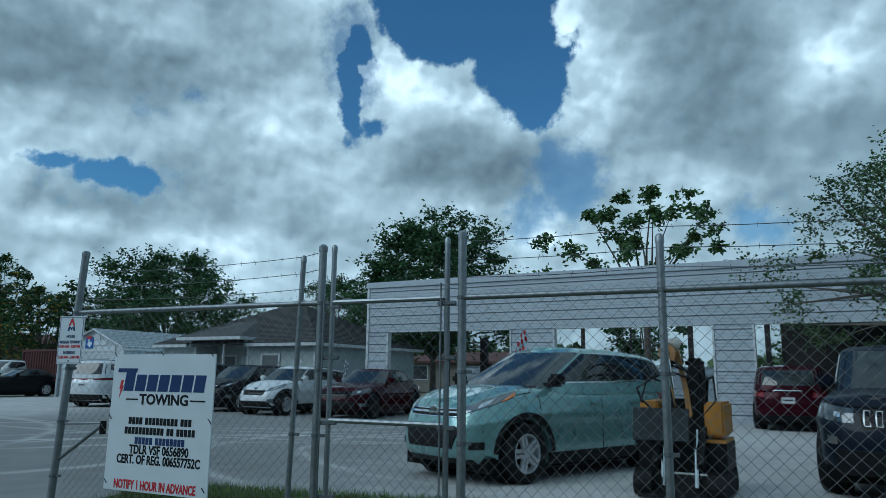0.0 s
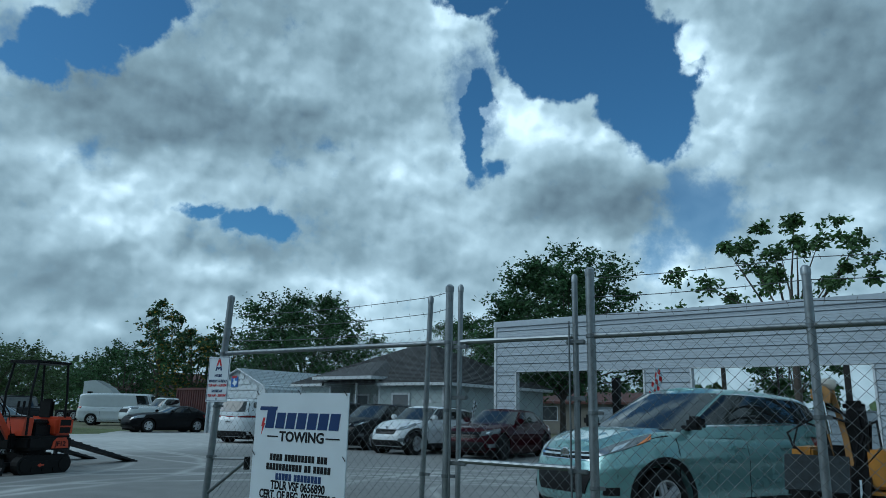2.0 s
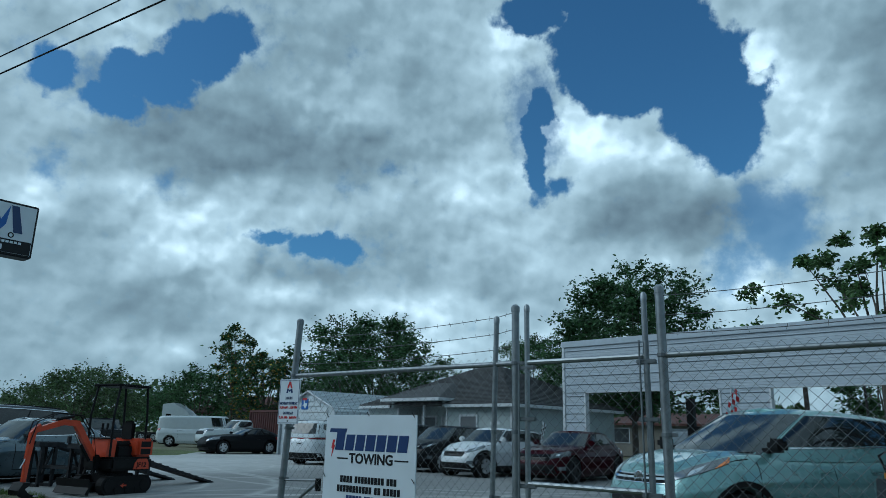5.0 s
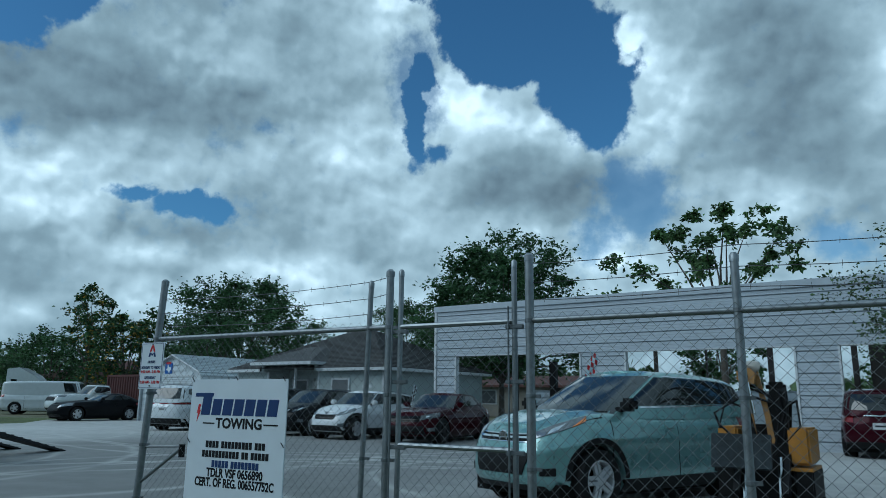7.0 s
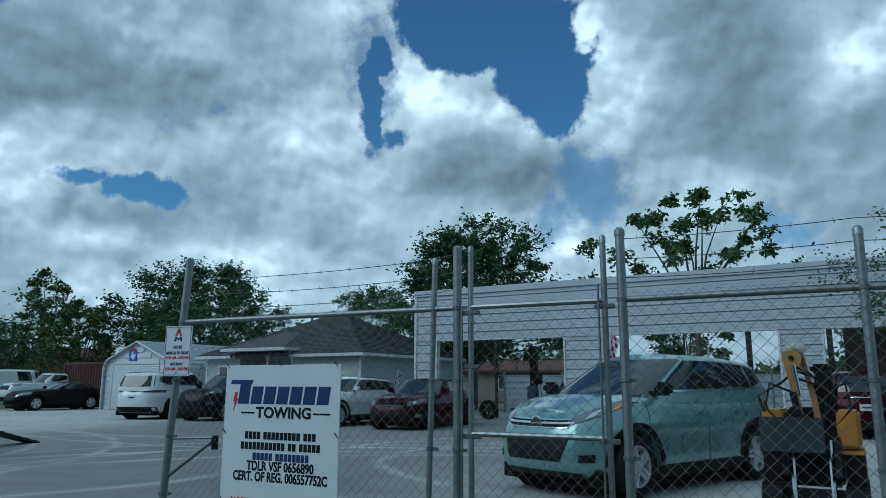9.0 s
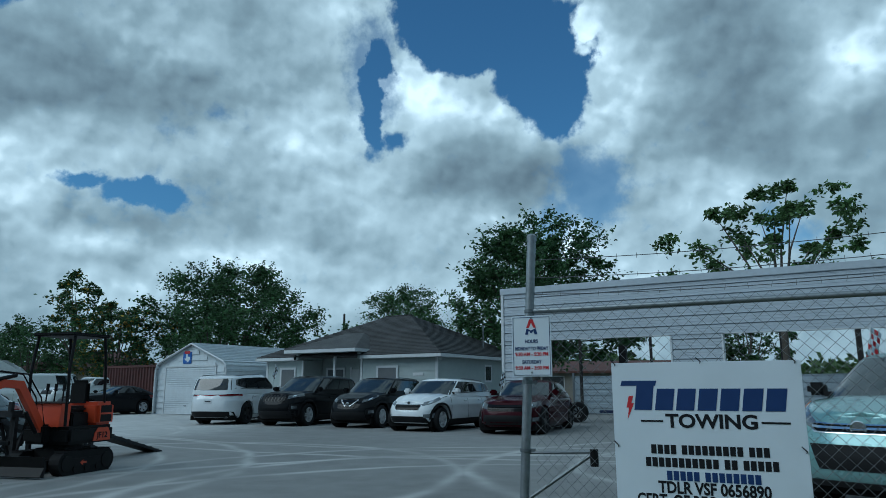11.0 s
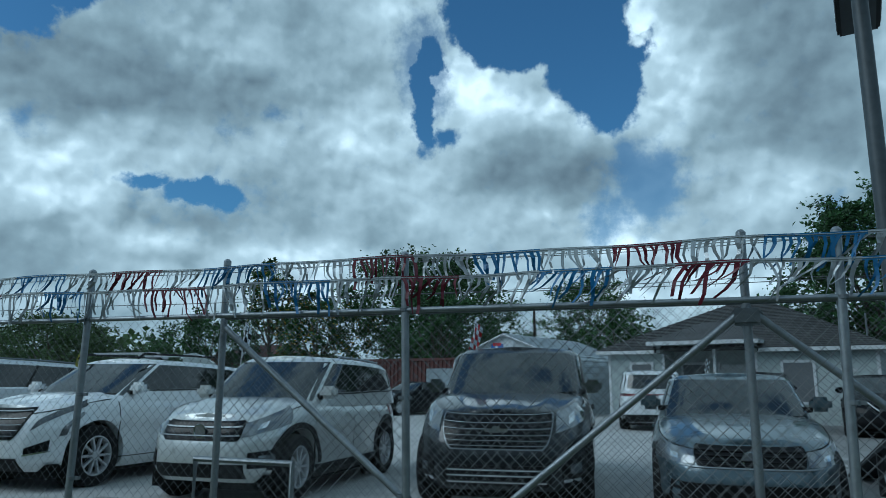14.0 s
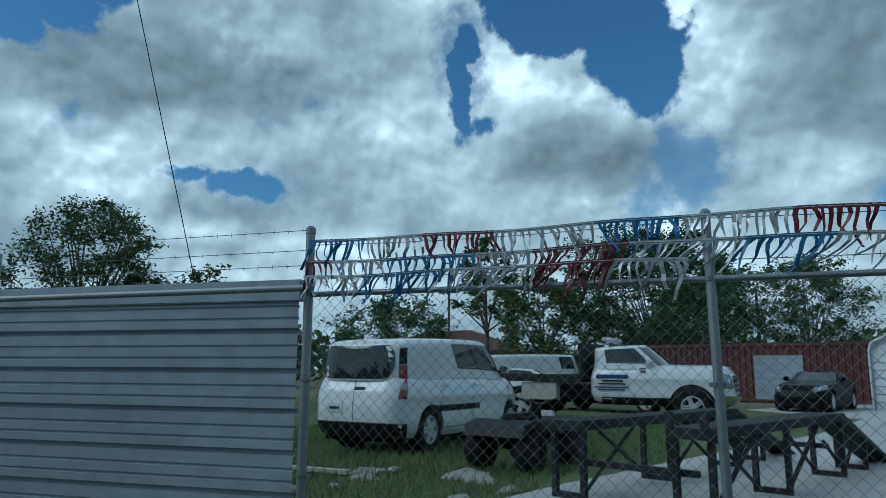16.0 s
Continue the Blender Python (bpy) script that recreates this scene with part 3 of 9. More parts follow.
class Car:
    """A road car about its own middle: x ahead, y to its left, z up."""

    def __init__(self, s):
        self.s = dict(L=4.5, W=1.84, H=1.68, wb=2.7, r=0.36, clear=0.2, nf=4.2, nr=4.4, front_over=None,
                      hood=0.98, nose=0.82, belt=1.05, tail=1.0, ws_base=0.27, ws_top=0.08, rear_top=-0.42, rear_base=-0.485,
                      roof_w=0.70, wheel="five", dark_wheels=False, sedan=False, glass_to=-0.9, van=False)
        self.s.update(s)
        s = self.s
        L, a = s["L"], s["L"] / 2
        self.a, self.W = a, s["W"]
        over = s["front_over"] or (L - s["wb"]) * 0.46
        self.xf = a - over
        self.xr = self.xf - s["wb"]
        self.wbx, self.wtx = s["ws_base"] * L, s["ws_top"] * L
        self.rtx, self.rbx = s["rear_top"] * L, s["rear_base"] * L
        self.top = [(-a, s["tail"] - 0.05), (self.rbx - 0.02, s["tail"]), (self.wtx - 0.4, s["belt"]), (self.wbx, s["hood"] + 0.03), (self.wbx + 0.25, s["hood"]),
                    (a - 0.35, s["nose"] + 0.06), (a - 0.1, s["nose"]), (a, s["nose"] - 0.05)]

    CN = 8.0
    FX = [(0, .945), (.16, .992), (.38, 1.0), (.62, .988), (.82, .968), (.93, .94), (1, .905)]
    RX = [(0, .95), (.2, .99), (.45, 1.0), (.75, .985), (1, .955)]
    HW = [(0, .88), (.1, .95), (.24, .985), (.40, .972), (.56, .978), (.67, 1.0), (.72, .986), (.84, .962), (.93, .928), (1, .86)]

    def body(self, th, v):
        s, c, sn = self.s, math.cos(th), math.sin(th)
        n = s["nf"] if c > 0 else s["nr"]
        x = self.a * interp(self.FX if c > 0 else self.RX, v) * spow(c, 2 / n)
        y = self.W / 2 * interp(self.HW, v) * spow(sn, 2 / n)
        zb = s["clear"] + 0.06 * (abs(x) / self.a) ** 5
        zt = smooth_interp(self.top, x)
        return Vector((x, y, zb + (zt - zb) * v))

    def cabin(self, th, v):
        s, c, sn = self.s, math.cos(th), math.sin(th)
        k = v ** 1.0
        xf = self.wbx + (self.wtx - self.wbx) * (k ** 1.12)
        xr = self.rbx + (self.rtx - self.rbx) * (k ** 1.5)
        cx, h = (xf + xr) / 2, (xf - xr) / 2
        n = self.CN
        edge = (1 - 0.085 * max(0, (v - 0.84) / 0.16) ** 2) * (1 - 0.075 * max(0.0, -c) ** 1.5)
        hw = (self.W / 2 * 0.93) * (1 - k) + (self.W / 2 * s["roof_w"] + 0.1) * k
        x = cx + h * spow(c, 2 / n) * (1 - 0.05 * max(0, (v - 0.84) / 0.16) ** 2)
        y = hw * spow(sn, 2 / n) * edge
        x -= (0.11 * (y / hw) ** 2) if c > 0 else -0.06 * (y / hw) ** 2
        z0 = smooth_interp(self.top, x) - 0.05
        z1 = s["H"] - 0.035 - s.get("arc", 0.075) * ((x - self.wtx * 0.4) / (0.45 * s["L"])) ** 2
        return Vector((x, y, z0 + (z1 - z0) * (v if v < 0.84 else 0.84 + (v - 0.84) * (1.0 - 0.12 * (v - 0.84) / 0.16))))

    @staticmethod
    def turns(nf, nr):
        """Turns round a ring that space its points evenly along front, corners and sides."""
        def quarter(n):
            every = sorted([math.asin(f ** (n / 2)) for f in (0.0001, 0.2, 0.4, 0.6, 0.75, 0.85, 0.91)] + [math.acos(g ** (n / 2)) for g in (0.965, 0.94, 0.9, 0.82, 0.7, 0.55, 0.4, 0.25, 0.1)])
            kept, last = [], None
            for t in every:
                at = (math.cos(t) ** (2 / n), math.sin(t) ** (2 / n))
                if last is None or math.dist(at, last) > 0.02:
                    kept.append(t)
                    last = at
            return kept
        f, r = quarter(nf), quarter(nr)
        half = f + [math.pi / 2] + [math.pi - t for t in r[::-1]]
        return half + [2 * math.pi - t for t in half[::-1]][0:] 

    @staticmethod
    def shell(fn, levels, crown, ths, ridge=0.0):
        verts, faces = [], []
        rows = []
        sides = len(ths)
        base = [[fn(t, v) for t in ths] for v in levels]
        caps_top = [[Vector((p.x, p.y * q, p.z + crown * (1 - q * q) + ridge * min(1.0, abs(p.y) / 0.6) ** 3 * math.exp(-((q - 0.62) / 0.09) ** 2))) for p in base[-1]] for q in (0.9, 0.8, 0.71, 0.64, 0.57, 0.48, 0.28, 0.0)]
        caps_low = [[Vector((p.x, p.y * q, p.z)) for p in base[0]] for q in (0.0, 0.6)]
        for ring in caps_low + base + caps_top:
            rows.append(list(range(len(verts), len(verts) + sides)))
            verts += ring
        for a, b in zip(rows, rows[1:]):
            for k in range(sides):
                faces.append((a[k], a[(k + 1) % sides], b[(k + 1) % sides], b[k]))
        bm = bmesh.new()
        vs = [bm.verts.new(v) for v in verts]
        for f in faces:
            bm.faces.new([vs[i] for i in f])
        bmesh.ops.remove_doubles(bm, verts=bm.verts[:], dist=0.0012)
        bmesh.ops.dissolve_degenerate(bm, dist=0.0005, edges=bm.edges[:])
        return bm

    @staticmethod
    def patch(fn, t0, t1, v0, v1, off=0.006, thick=0.02, nt=10, nv=5, curve=None):
        """A panel lying on fn between two turns and two heights; curve(p, q) may bend it."""
        bm = bmesh.new()
        base = []
        for j in range(nv + 1):
            row = []
            for i in range(nt + 1):
                p, q = i / nt, j / nv
                t, v = curve(p, q) if curve else (t0 + (t1 - t0) * p, v0 + (v1 - v0) * q)
                row.append(fn(t, min(1.0, max(0.0, v))))
            base.append(row)
        mid = sum((c for row in base for c in row), Vector()) / ((nt + 1) * (nv + 1))
        norms = []
        for j in range(nv + 1):
            row = []
            for i in range(nt + 1):
                du = base[j][min(nt, i + 1)] - base[j][max(0, i - 1)]
                dv = base[min(nv, j + 1)][i] - base[max(0, j - 1)][i]
                nrm = du.cross(dv)
                nrm = nrm.normalized() if nrm.length > 1e-9 else Vector((mid.x * 0.3, mid.y, 0)).normalized()
                if nrm.dot(Vector((mid.x * 0.35, mid.y, 0.15))) < 0:
                    nrm = -nrm
                row.append(nrm)
            norms.append(row)
        grids = [[[bm.verts.new(base[j][i] + norms[j][i] * layer) for i in range(nt + 1)] for j in range(nv + 1)] for layer in (off, -max(thick, 0.002))]
        for g in grids:
            for j in range(nv):
                for i in range(nt):
                    bm.faces.new((g[j][i], g[j][i + 1], g[j + 1][i + 1], g[j + 1][i]))
        a, b = grids
        border = [(0, i) for i in range(nt)] + [(j, nt) for j in range(nv)] + [(nv, i) for i in range(nt, 0, -1)] + [(j, 0) for j in range(nv, 0, -1)]
        for k, (j, i) in enumerate(border):
            j2, i2 = border[(k + 1) % len(border)]
            bm.faces.new((a[j][i], a[j2][i2], b[j2][i2], b[j][i]))
        return bm

    def t_cab(self, f):
        """The turn at which the cabin's front lies f of its half width to the left."""
        return math.copysign(math.asin(abs(f) ** (self.CN / 2)), f)

    def t_front(self, y, v=0.6):
        """The turn at which the nose lies y to the left of the middle."""
        hw = self.W / 2 * interp(self.HW, v)
        return math.copysign(math.asin(min(0.925, abs(y) / hw) ** (self.s["nf"] / 2)), y)

    def t_rear(self, y, v=0.6):
        hw = self.W / 2 * interp(self.HW, v)
        return math.pi - math.copysign(math.asin(min(0.95, abs(y) / hw) ** (self.s["nr"] / 2)), y)

    def t_side(self, x, v=0.6, side=1):
        n = self.s["nf"] if x > 0 else self.s["nr"]
        k = self.a * interp(self.FX if x > 0 else self.RX, v)
        return side * math.acos(spow(max(-1, min(1, x / k)), n / 2))

    def v_at(self, z, x):
        zb = self.s["clear"] + 0.06 * (abs(x) / self.a) ** 5
        return (z - zb) / (smooth_interp(self.top, x) - zb)

    def front_panel(self, y0, y1, z0, z1, off=0.006, thick=0.02, nt=10, nv=4, shape=None):
        vf = lambda z: self.v_at(z, self.a * 0.985)
        def curve(p, q):
            if shape:
                y, z = shape(p, q)
            else:
                y, z = y0 + (y1 - y0) * p, z0 + (z1 - z0) * q
            v = vf(z)
            return self.t_front(y, v), v
        return self.patch(self.body, 0, 1, 0, 1, off, thick, nt, nv, curve)

    def rear_panel(self, y0, y1, z0, z1, off=0.006, thick=0.02, nt=10, nv=4):
        def curve(p, q):
            z = z0 + (z1 - z0) * q
            v = self.v_at(z, -self.a * 0.985)
            return self.t_rear(y0 + (y1 - y0) * p, v), v
        return self.patch(self.body, 0, 1, 0, 1, off, thick, nt, nv, curve)

    def side_panel(self, x0, x1, z0, z1, side, off=0.004, thick=0.02, nt=8, nv=3):
        def curve(p, q):
            x, z = x0 + (x1 - x0) * p, z0 + (z1 - z0) * q
            v = self.v_at(z, x)
            return self.t_side(x, v, side), v
        return self.patch(self.body, 0, 1, 0, 1, off, thick, nt, nv, curve)

    def cab_side(self, f0, f1, v0, v1, side, off=0.006, pinch=0.0):
        th = lambda f: side * math.acos(spow(f, self.CN / 2))
        def curve(p, q):
            k = pinch * p * p
            f = f0 + (f1 - f0) * p
            rise = 0.10 * (0.9 - f) / 1.8
            lo, hi = v0 + k + (rise if v0 < 0.5 else 0.0), v1 - 0.4 * k + (rise if v1 < 0.5 else 0.0)
            return th(f), lo + (hi - lo) * q
        return self.patch(self.cabin, 0, 1, 0, 1, off, 0.015, 8, 5, curve)


def cut(ob, cutters):
    for c in cutters:
        mod = ob.modifiers.new("arch", "BOOLEAN")
        mod.operation, mod.solver, mod.object = "DIFFERENCE", "EXACT", c
    me = bpy.data.meshes.new_from_object(ob.evaluated_get(bpy.context.evaluated_depsgraph_get()))
    ob.modifiers.clear()
    old, ob.data = ob.data, me
    name = old.name
    bpy.data.meshes.remove(old)
    me.name = name
    for c in cutters:
        bpy.data.objects.remove(c)
    me.set_sharp_from_angle(angle=radians(40))


def car(name, label, m, color, spec, front, rear=None, trim=None, group="", cladding=False, rails=None, plate_front=None, category="car", seams=True):
    """A whole car: body shell with cut wheel arches, cabin, glass, lamps, wheels, mirrors and trim."""
    c = Car(spec)
    s = c.s
    root = thing(name, label, category, m, group)
    body = part("body", Car.shell(c.body, [0, .05, .1, .19, .28, .4, .52, .60, .66, .69, .73, .79, .84, .89, .94, .97, 1.0], 0.05, Car.turns(s["nf"], s["nr"]), 0.014), color, root, "", True)
    cutters = []
    for x in (c.xf, c.xr):
        for side in (1, -1):
            bm = bmesh.new()
            y0, y1 = side * (c.W / 2 - 0.30), side * (c.W / 2 + 0.2)
            tube(bm, [(x, y0, s["r"] + 0.01), (x, y1, s["r"] + 0.01)], s["r"] + 0.055, 40)
            bmesh.ops.recalc_face_normals(bm, faces=bm.faces[:])
            me = bpy.data.meshes.new("cutter")
            bm.to_mesh(me)
            bm.free()
            cutters.append(new("cutter", me))
    bpy.context.view_layer.update()
    keep = root.matrix_world.copy()
    root.matrix_world = Matrix.Identity(4)
    bpy.context.view_layer.update()
    cut(body, cutters)
    root.matrix_world = keep
    part("cabin", Car.shell(c.cabin, [0, .12, .3, .5, .68, .8, .86, .92, .96, 1.0], 0.035, Car.turns(Car.CN, Car.CN)), color, root, "", True)
    # glass
    part("windscreen", Car.patch(c.cabin, -1.02, 1.02, 0.09, 0.9, 0.006, 0.02, 14, 6, lambda p, q: (c.t_cab((-1 + 2 * p) * 0.90), 0.09 + 0.80 * q)), M["screen"], root, "windscreen reflecting the sky", True)
    if not s["van"]:
        part("rear_window", Car.patch(c.cabin, 0, 1, 0, 1, 0.006, 0.02, 12, 5, lambda p, q: (math.pi - c.t_cab((-1 + 2 * p) * 0.9), 0.24 + 0.64 * q)), M["glass"], root, "dark rear window", True)
    fl = s.get("windows", ((0.90, 0.16), (0.13, -0.44), (-0.48, -0.84)))
    for side in (1, -1):
        for i, (f0, f1) in enumerate(fl):
            last = i == len(fl) - 1 and i > 0 and not s["van"]
            part("side_window", c.cab_side(f0, f1, 0.25, 0.86, side, pinch=0.16 if last else 0.0), M["glass"], root, "", True)
            if i:
                part("door_pillar", c.cab_side(fl[i - 1][1] + 0.012, f0 - 0.012, 0.24, 0.865, side, 0.004), M["gloss_black"], root, "", True)
        strip = c.cab_side(0.92, fl[-1][1] - 0.02, 0.205, 0.238, side, 0.008)
        part("window_trim", strip, M[s.get("beltline", "black_plastic")], root, "", True)
        if s.get("beltline") == "chrome":
            part("window_trim", c.cab_side(0.95, fl[-1][1] - 0.02, 0.868, 0.892, side, 0.009, pinch=0.0), M["chrome"], root, "", True)
    # wheels
    tyre, rim, disc = wheel_meshes(s["r"], s.get("tyre_w", 0.225), s["wheel"], s["dark_wheels"])
    for x in (c.xf, c.xr):
        for side in (1, -1):
            wh = part("wheel", disc, None, root)
            wh.matrix_basis = Matrix.Translation((x, side * (c.W / 2 - 0.145), s["r"])) @ Matrix.Rotation(0 if side > 0 else math.pi, 4, "Z")
            part("tyre", tyre, None, wh)
            part("rim", rim, None, wh)
            ln = bmesh.new()
            lathe(ln, [(s["r"] + 0.05, -0.02), (s["r"] + 0.05, -0.17), (0.02, -0.17)], Matrix.Rotation(radians(-90), 4, "X"), 28)
            part("wheel_well", ln, M["liner"], wh)
    # mirrors, handles, seams
    for side in (1, -1):
        mx, mz = c.wbx - 0.40, s["belt"] + 0.06
        my = side * (c.W / 2 * 0.84)
        mb = bmesh.new()
        box(mb, (mx - 0.06, min(my + side * 0.03, my + side * 0.25), mz - 0.01), (mx + 0.09, max(my + side * 0.03, my + side * 0.25), mz + 0.15), 0.045)
        mir = part("door_mirror", mb, M[spec["mirror"]] if "mirror" in spec else color, root, "", True)
        part("mirror_glass", boxed((mx - 0.066, min(my + side * .06, my + side * 0.22), mz + 0.02), (mx - 0.058, max(my + side * .06, my + side * 0.22), mz + 0.12)), M["chrome"], mir)
        part("mirror_stalk", boxed((mx - 0.02, min(my - side * .06, my + side * .06), mz - 0.02), (mx + 0.05, max(my - side * .06, my + side * .06), mz + 0.04), 0.01), M["black_plastic"], mir)
        if seams:
            doors = [c.wbx - 0.12, (c.xf + c.xr) / 2 - 0.12, c.xr + 0.30] if not s.get("two_door") else [c.wbx - 0.12, c.xr + 0.55]
            for dx in doors:
                part("door_seam", c.side_panel(dx - 0.006, dx + 0.006, s["clear"] + 0.14, s["belt"] - 0.05, side, 0.0015, 0.01, 1, 8), M["liner"], root)
            part("sill_seam", c.side_panel(doors[-1], doors[0], s["clear"] + 0.13, s["clear"] + 0.14, side, 0.0015, 0.01, 10, 1), M["liner"], root)
            for dx in doors[1:]:
                hx = dx + 0.17
                part("door_handle", c.side_panel(hx - 0.1, hx + 0.1, s["belt"] - 0.17, s["belt"] - 0.135, side, 0.035, 0.0, 6, 2), M[s.get("handle", "black_plastic")] if s.get("handle") else color, root)
        if cladding:
            part("sill_cladding", c.side_panel(c.xr + s["r"] + 0.05, c.xf - s["r"] - 0.05, s["clear"] + 0.0, s["clear"] + 0.15, side, 0.012, 0.02, 8, 2), M["black_plastic"], root)
            for x in (c.xf, c.xr):
                def arch(p, q, x=x, side=side):
                    an = math.pi * (0.0 + p)
                    rr = s["r"] + 0.06 + 0.065 * q
                    px, pz = x + rr * math.cos(an), s["r"] + 0.01 + rr * math.sin(an)
                    v = max(0.02, c.v_at(max(pz, s["clear"] + 0.02), px))
                    return c.t_side(px, v, side), v
                part("arch_trim", Car.patch(c.body, 0, 1, 0, 1, 0.012, 0.02, 18, 1, arch), M["black_plastic"], root)
        if rails:
            pts = [c.cabin(side * math.acos(spow(f, Car.CN / 2)), 0.985) + Vector((0, -side * 0.06, 0.035)) for f in (0.7, 0.4, 0, -0.4, -0.75)]
            part("roof_rail", piped([pts[0] - Vector((-.06, 0, .05))] + pts + [pts[-1] - Vector((.06, 0, .05))], 0.016, 6), M[rails], root)
        if seams:
            hx0, hx1 = c.wbx - 0.02, c.a * 0.90

            def gap(p, q, side=side):
                return c.t_side(hx0 + (hx1 - hx0) * p, 0.95, side), 0.955 - 0.03 * p + 0.007 * q

            part("hood_seam", Car.patch(c.body, 0, 1, 0, 1, 0.0025, 0.006, 14, 1, gap), M["liner"], root)
    if seams:
        part("hood_seam", Car.patch(c.body, 0, 1, 0, 1, 0.0025, 0.006, 16, 1, lambda p, q: (c.t_front((-0.80 + 1.6 * p) * c.W / 2, 0.93), 0.925 + 0.010 * q)), M["liner"], root)
    # underside
    part("underbody", boxed((-c.a * 0.88, -c.W * 0.41, s["clear"] - 0.05), (c.a * 0.88, c.W * 0.41, s["clear"] + 0.12)), M["liner"], root)
    # hood seam and wipers
    for side in (1, -1):
        part("wiper", piped([c.cabin(c.t_cab(0.05 + side * 0.3), 0.06) + Vector((0.03, 0, 0.025)), c.cabin(c.t_cab(0.5 + side * 0.35), 0.10) + Vector((0.02, 0, 0.025))], 0.008, 5), M["black_plastic"], root)
    front(c, root, color)
    (rear or plain_rear)(c, root, color)
    if plate_front:
        pz = plate_front[1]
        pl = part("number_plate", c.front_panel(-0.16, 0.16, pz, pz + 0.15, 0.03, 0.0, 4, 2), M[plate_front[0]], root)
        part("plate_bar", c.front_panel(-0.11, 0.11, pz + 0.055, pz + 0.095, 0.034, 0.0, 4, 1), M["sign_white" if "blue" in plate_front[0] else "plate_dark"], pl)
    return root


def plain_rear(c, root, color):
    s = c.s
    for side in (1, -1):
        y0, y1 = side * c.W * 0.30, side * c.W * 0.485
        part("tail_lamp", c.rear_panel(min(y0, y1), max(y0, y1), s["tail"] - 0.22, s["tail"] - 0.06, 0.008, 0.02, 8, 3), M["tail"], root, "", True)
    part("rear_bumper", c.rear_panel(-c.W * 0.42, c.W * 0.42, s["clear"] + 0.02, s["clear"] + 0.2, 0.012, 0.02, 12, 3), M["black_plastic"], root, "", True)
    pl = part("number_plate", c.rear_panel(-0.155, 0.155, s["tail"] - 0.36, s["tail"] - 0.21, 0.01, 0.0, 4, 2), M["plate"], root)
    part("plate_bar", c.rear_panel(-0.11, 0.11, s["tail"] - 0.305, s["tail"] - 0.265, 0.014, 0.0, 4, 1), M["plate_dark"], pl)


def lamp_pair(c, root, y0, y1, z0, z1, slant=0.0, mat="lamp", tip=0.0, amber=None, inner_drop=0.0):
    """Headlamps between |y| y0 and y1; slant raises the outer end, tip sharpens the inner one."""
    for side in (1, -1):
        def shape(p, q, side=side):
            k = p if side > 0 else 1 - p
            lo, hi = z0 + slant * k + tip * (1 - k), z1 + slant * k - inner_drop * (1 - k)
            return side * (y0 + (y1 - y0) * k), lo + (hi - lo) * q
        la = part("headlamp", c.front_panel(0, 0, 0, 0, 0.008, 0.03, 12, 4, shape), M[mat], root, "", True)
        def inner(p, q, side=side):
            k = 0.34 + 0.16 * p
            return side * (y0 + (y1 - y0) * k), z0 + slant * k + (z1 - z0) * (0.35 + 0.32 * q)
        part("projector", c.front_panel(0, 0, 0, 0, 0.012, 0.0, 4, 2, inner), M["chrome"], la)
        if amber:
            def corner(p, q, side=side):
                k = amber + (1 - amber) * p
                return side * (y0 + (y1 - y0) * k), z0 + slant * k + (z1 - z0) * (0.12 + 0.76 * q)
            part("amber_lens", c.front_panel(0, 0, 0, 0, 0.013, 0.0, 5, 2, corner), M["amber"], la)


def grille(c, root, w, z0, z1, taper=1.0, bars=4, frame="chrome", bar="chrome", back="gloss_black", rim=0.03, vertical=False, thin=1.0, corner=0.06):
    """A recessed grille with a frame and bars. taper: bottom width over top width."""
    def area(p, q, e=0.0):
        k = (taper + (1 - taper) * (1 - (1 - q) ** 1.8)) * (1 - corner * abs(2 * q - 1) ** 5)
        return (-1 + 2 * p) * (w / 2 * k + e), z0 - e + (z1 - z0 + 2 * e) * q
    if frame:
        g = part("grille", c.front_panel(0, 0, 0, 0, 0.006, 0.03, 14, 10, lambda p, q: area(p, q, rim)), M[frame], root, "grille surround", True)
    else:
        g = root
    part("grille_back", c.front_panel(0, 0, 0, 0, 0.011, 0.0, 14, 10, lambda p, q: area(p, q)), M[back], g, "", True)
    for i in range(bars):
        if vertical:
            p0 = (i + 0.22) / bars
            part("grille_slot", c.front_panel(0, 0, 0, 0, 0.018, 0.0, 2, 3, lambda p, q, p0=p0: area(p0 + 0.56 / bars * p, 0.08 + 0.84 * q)), M[bar], g)
        else:
            q0 = (i + 0.5) / bars
            part("grille_bar", c.front_panel(0, 0, 0, 0, 0.022, 0.005, 14, 1, lambda p, q, q0=q0: area(p, q0 - 0.16 * thin / bars + 0.32 * thin / bars * q)), M[bar], g, "", True)
    return g


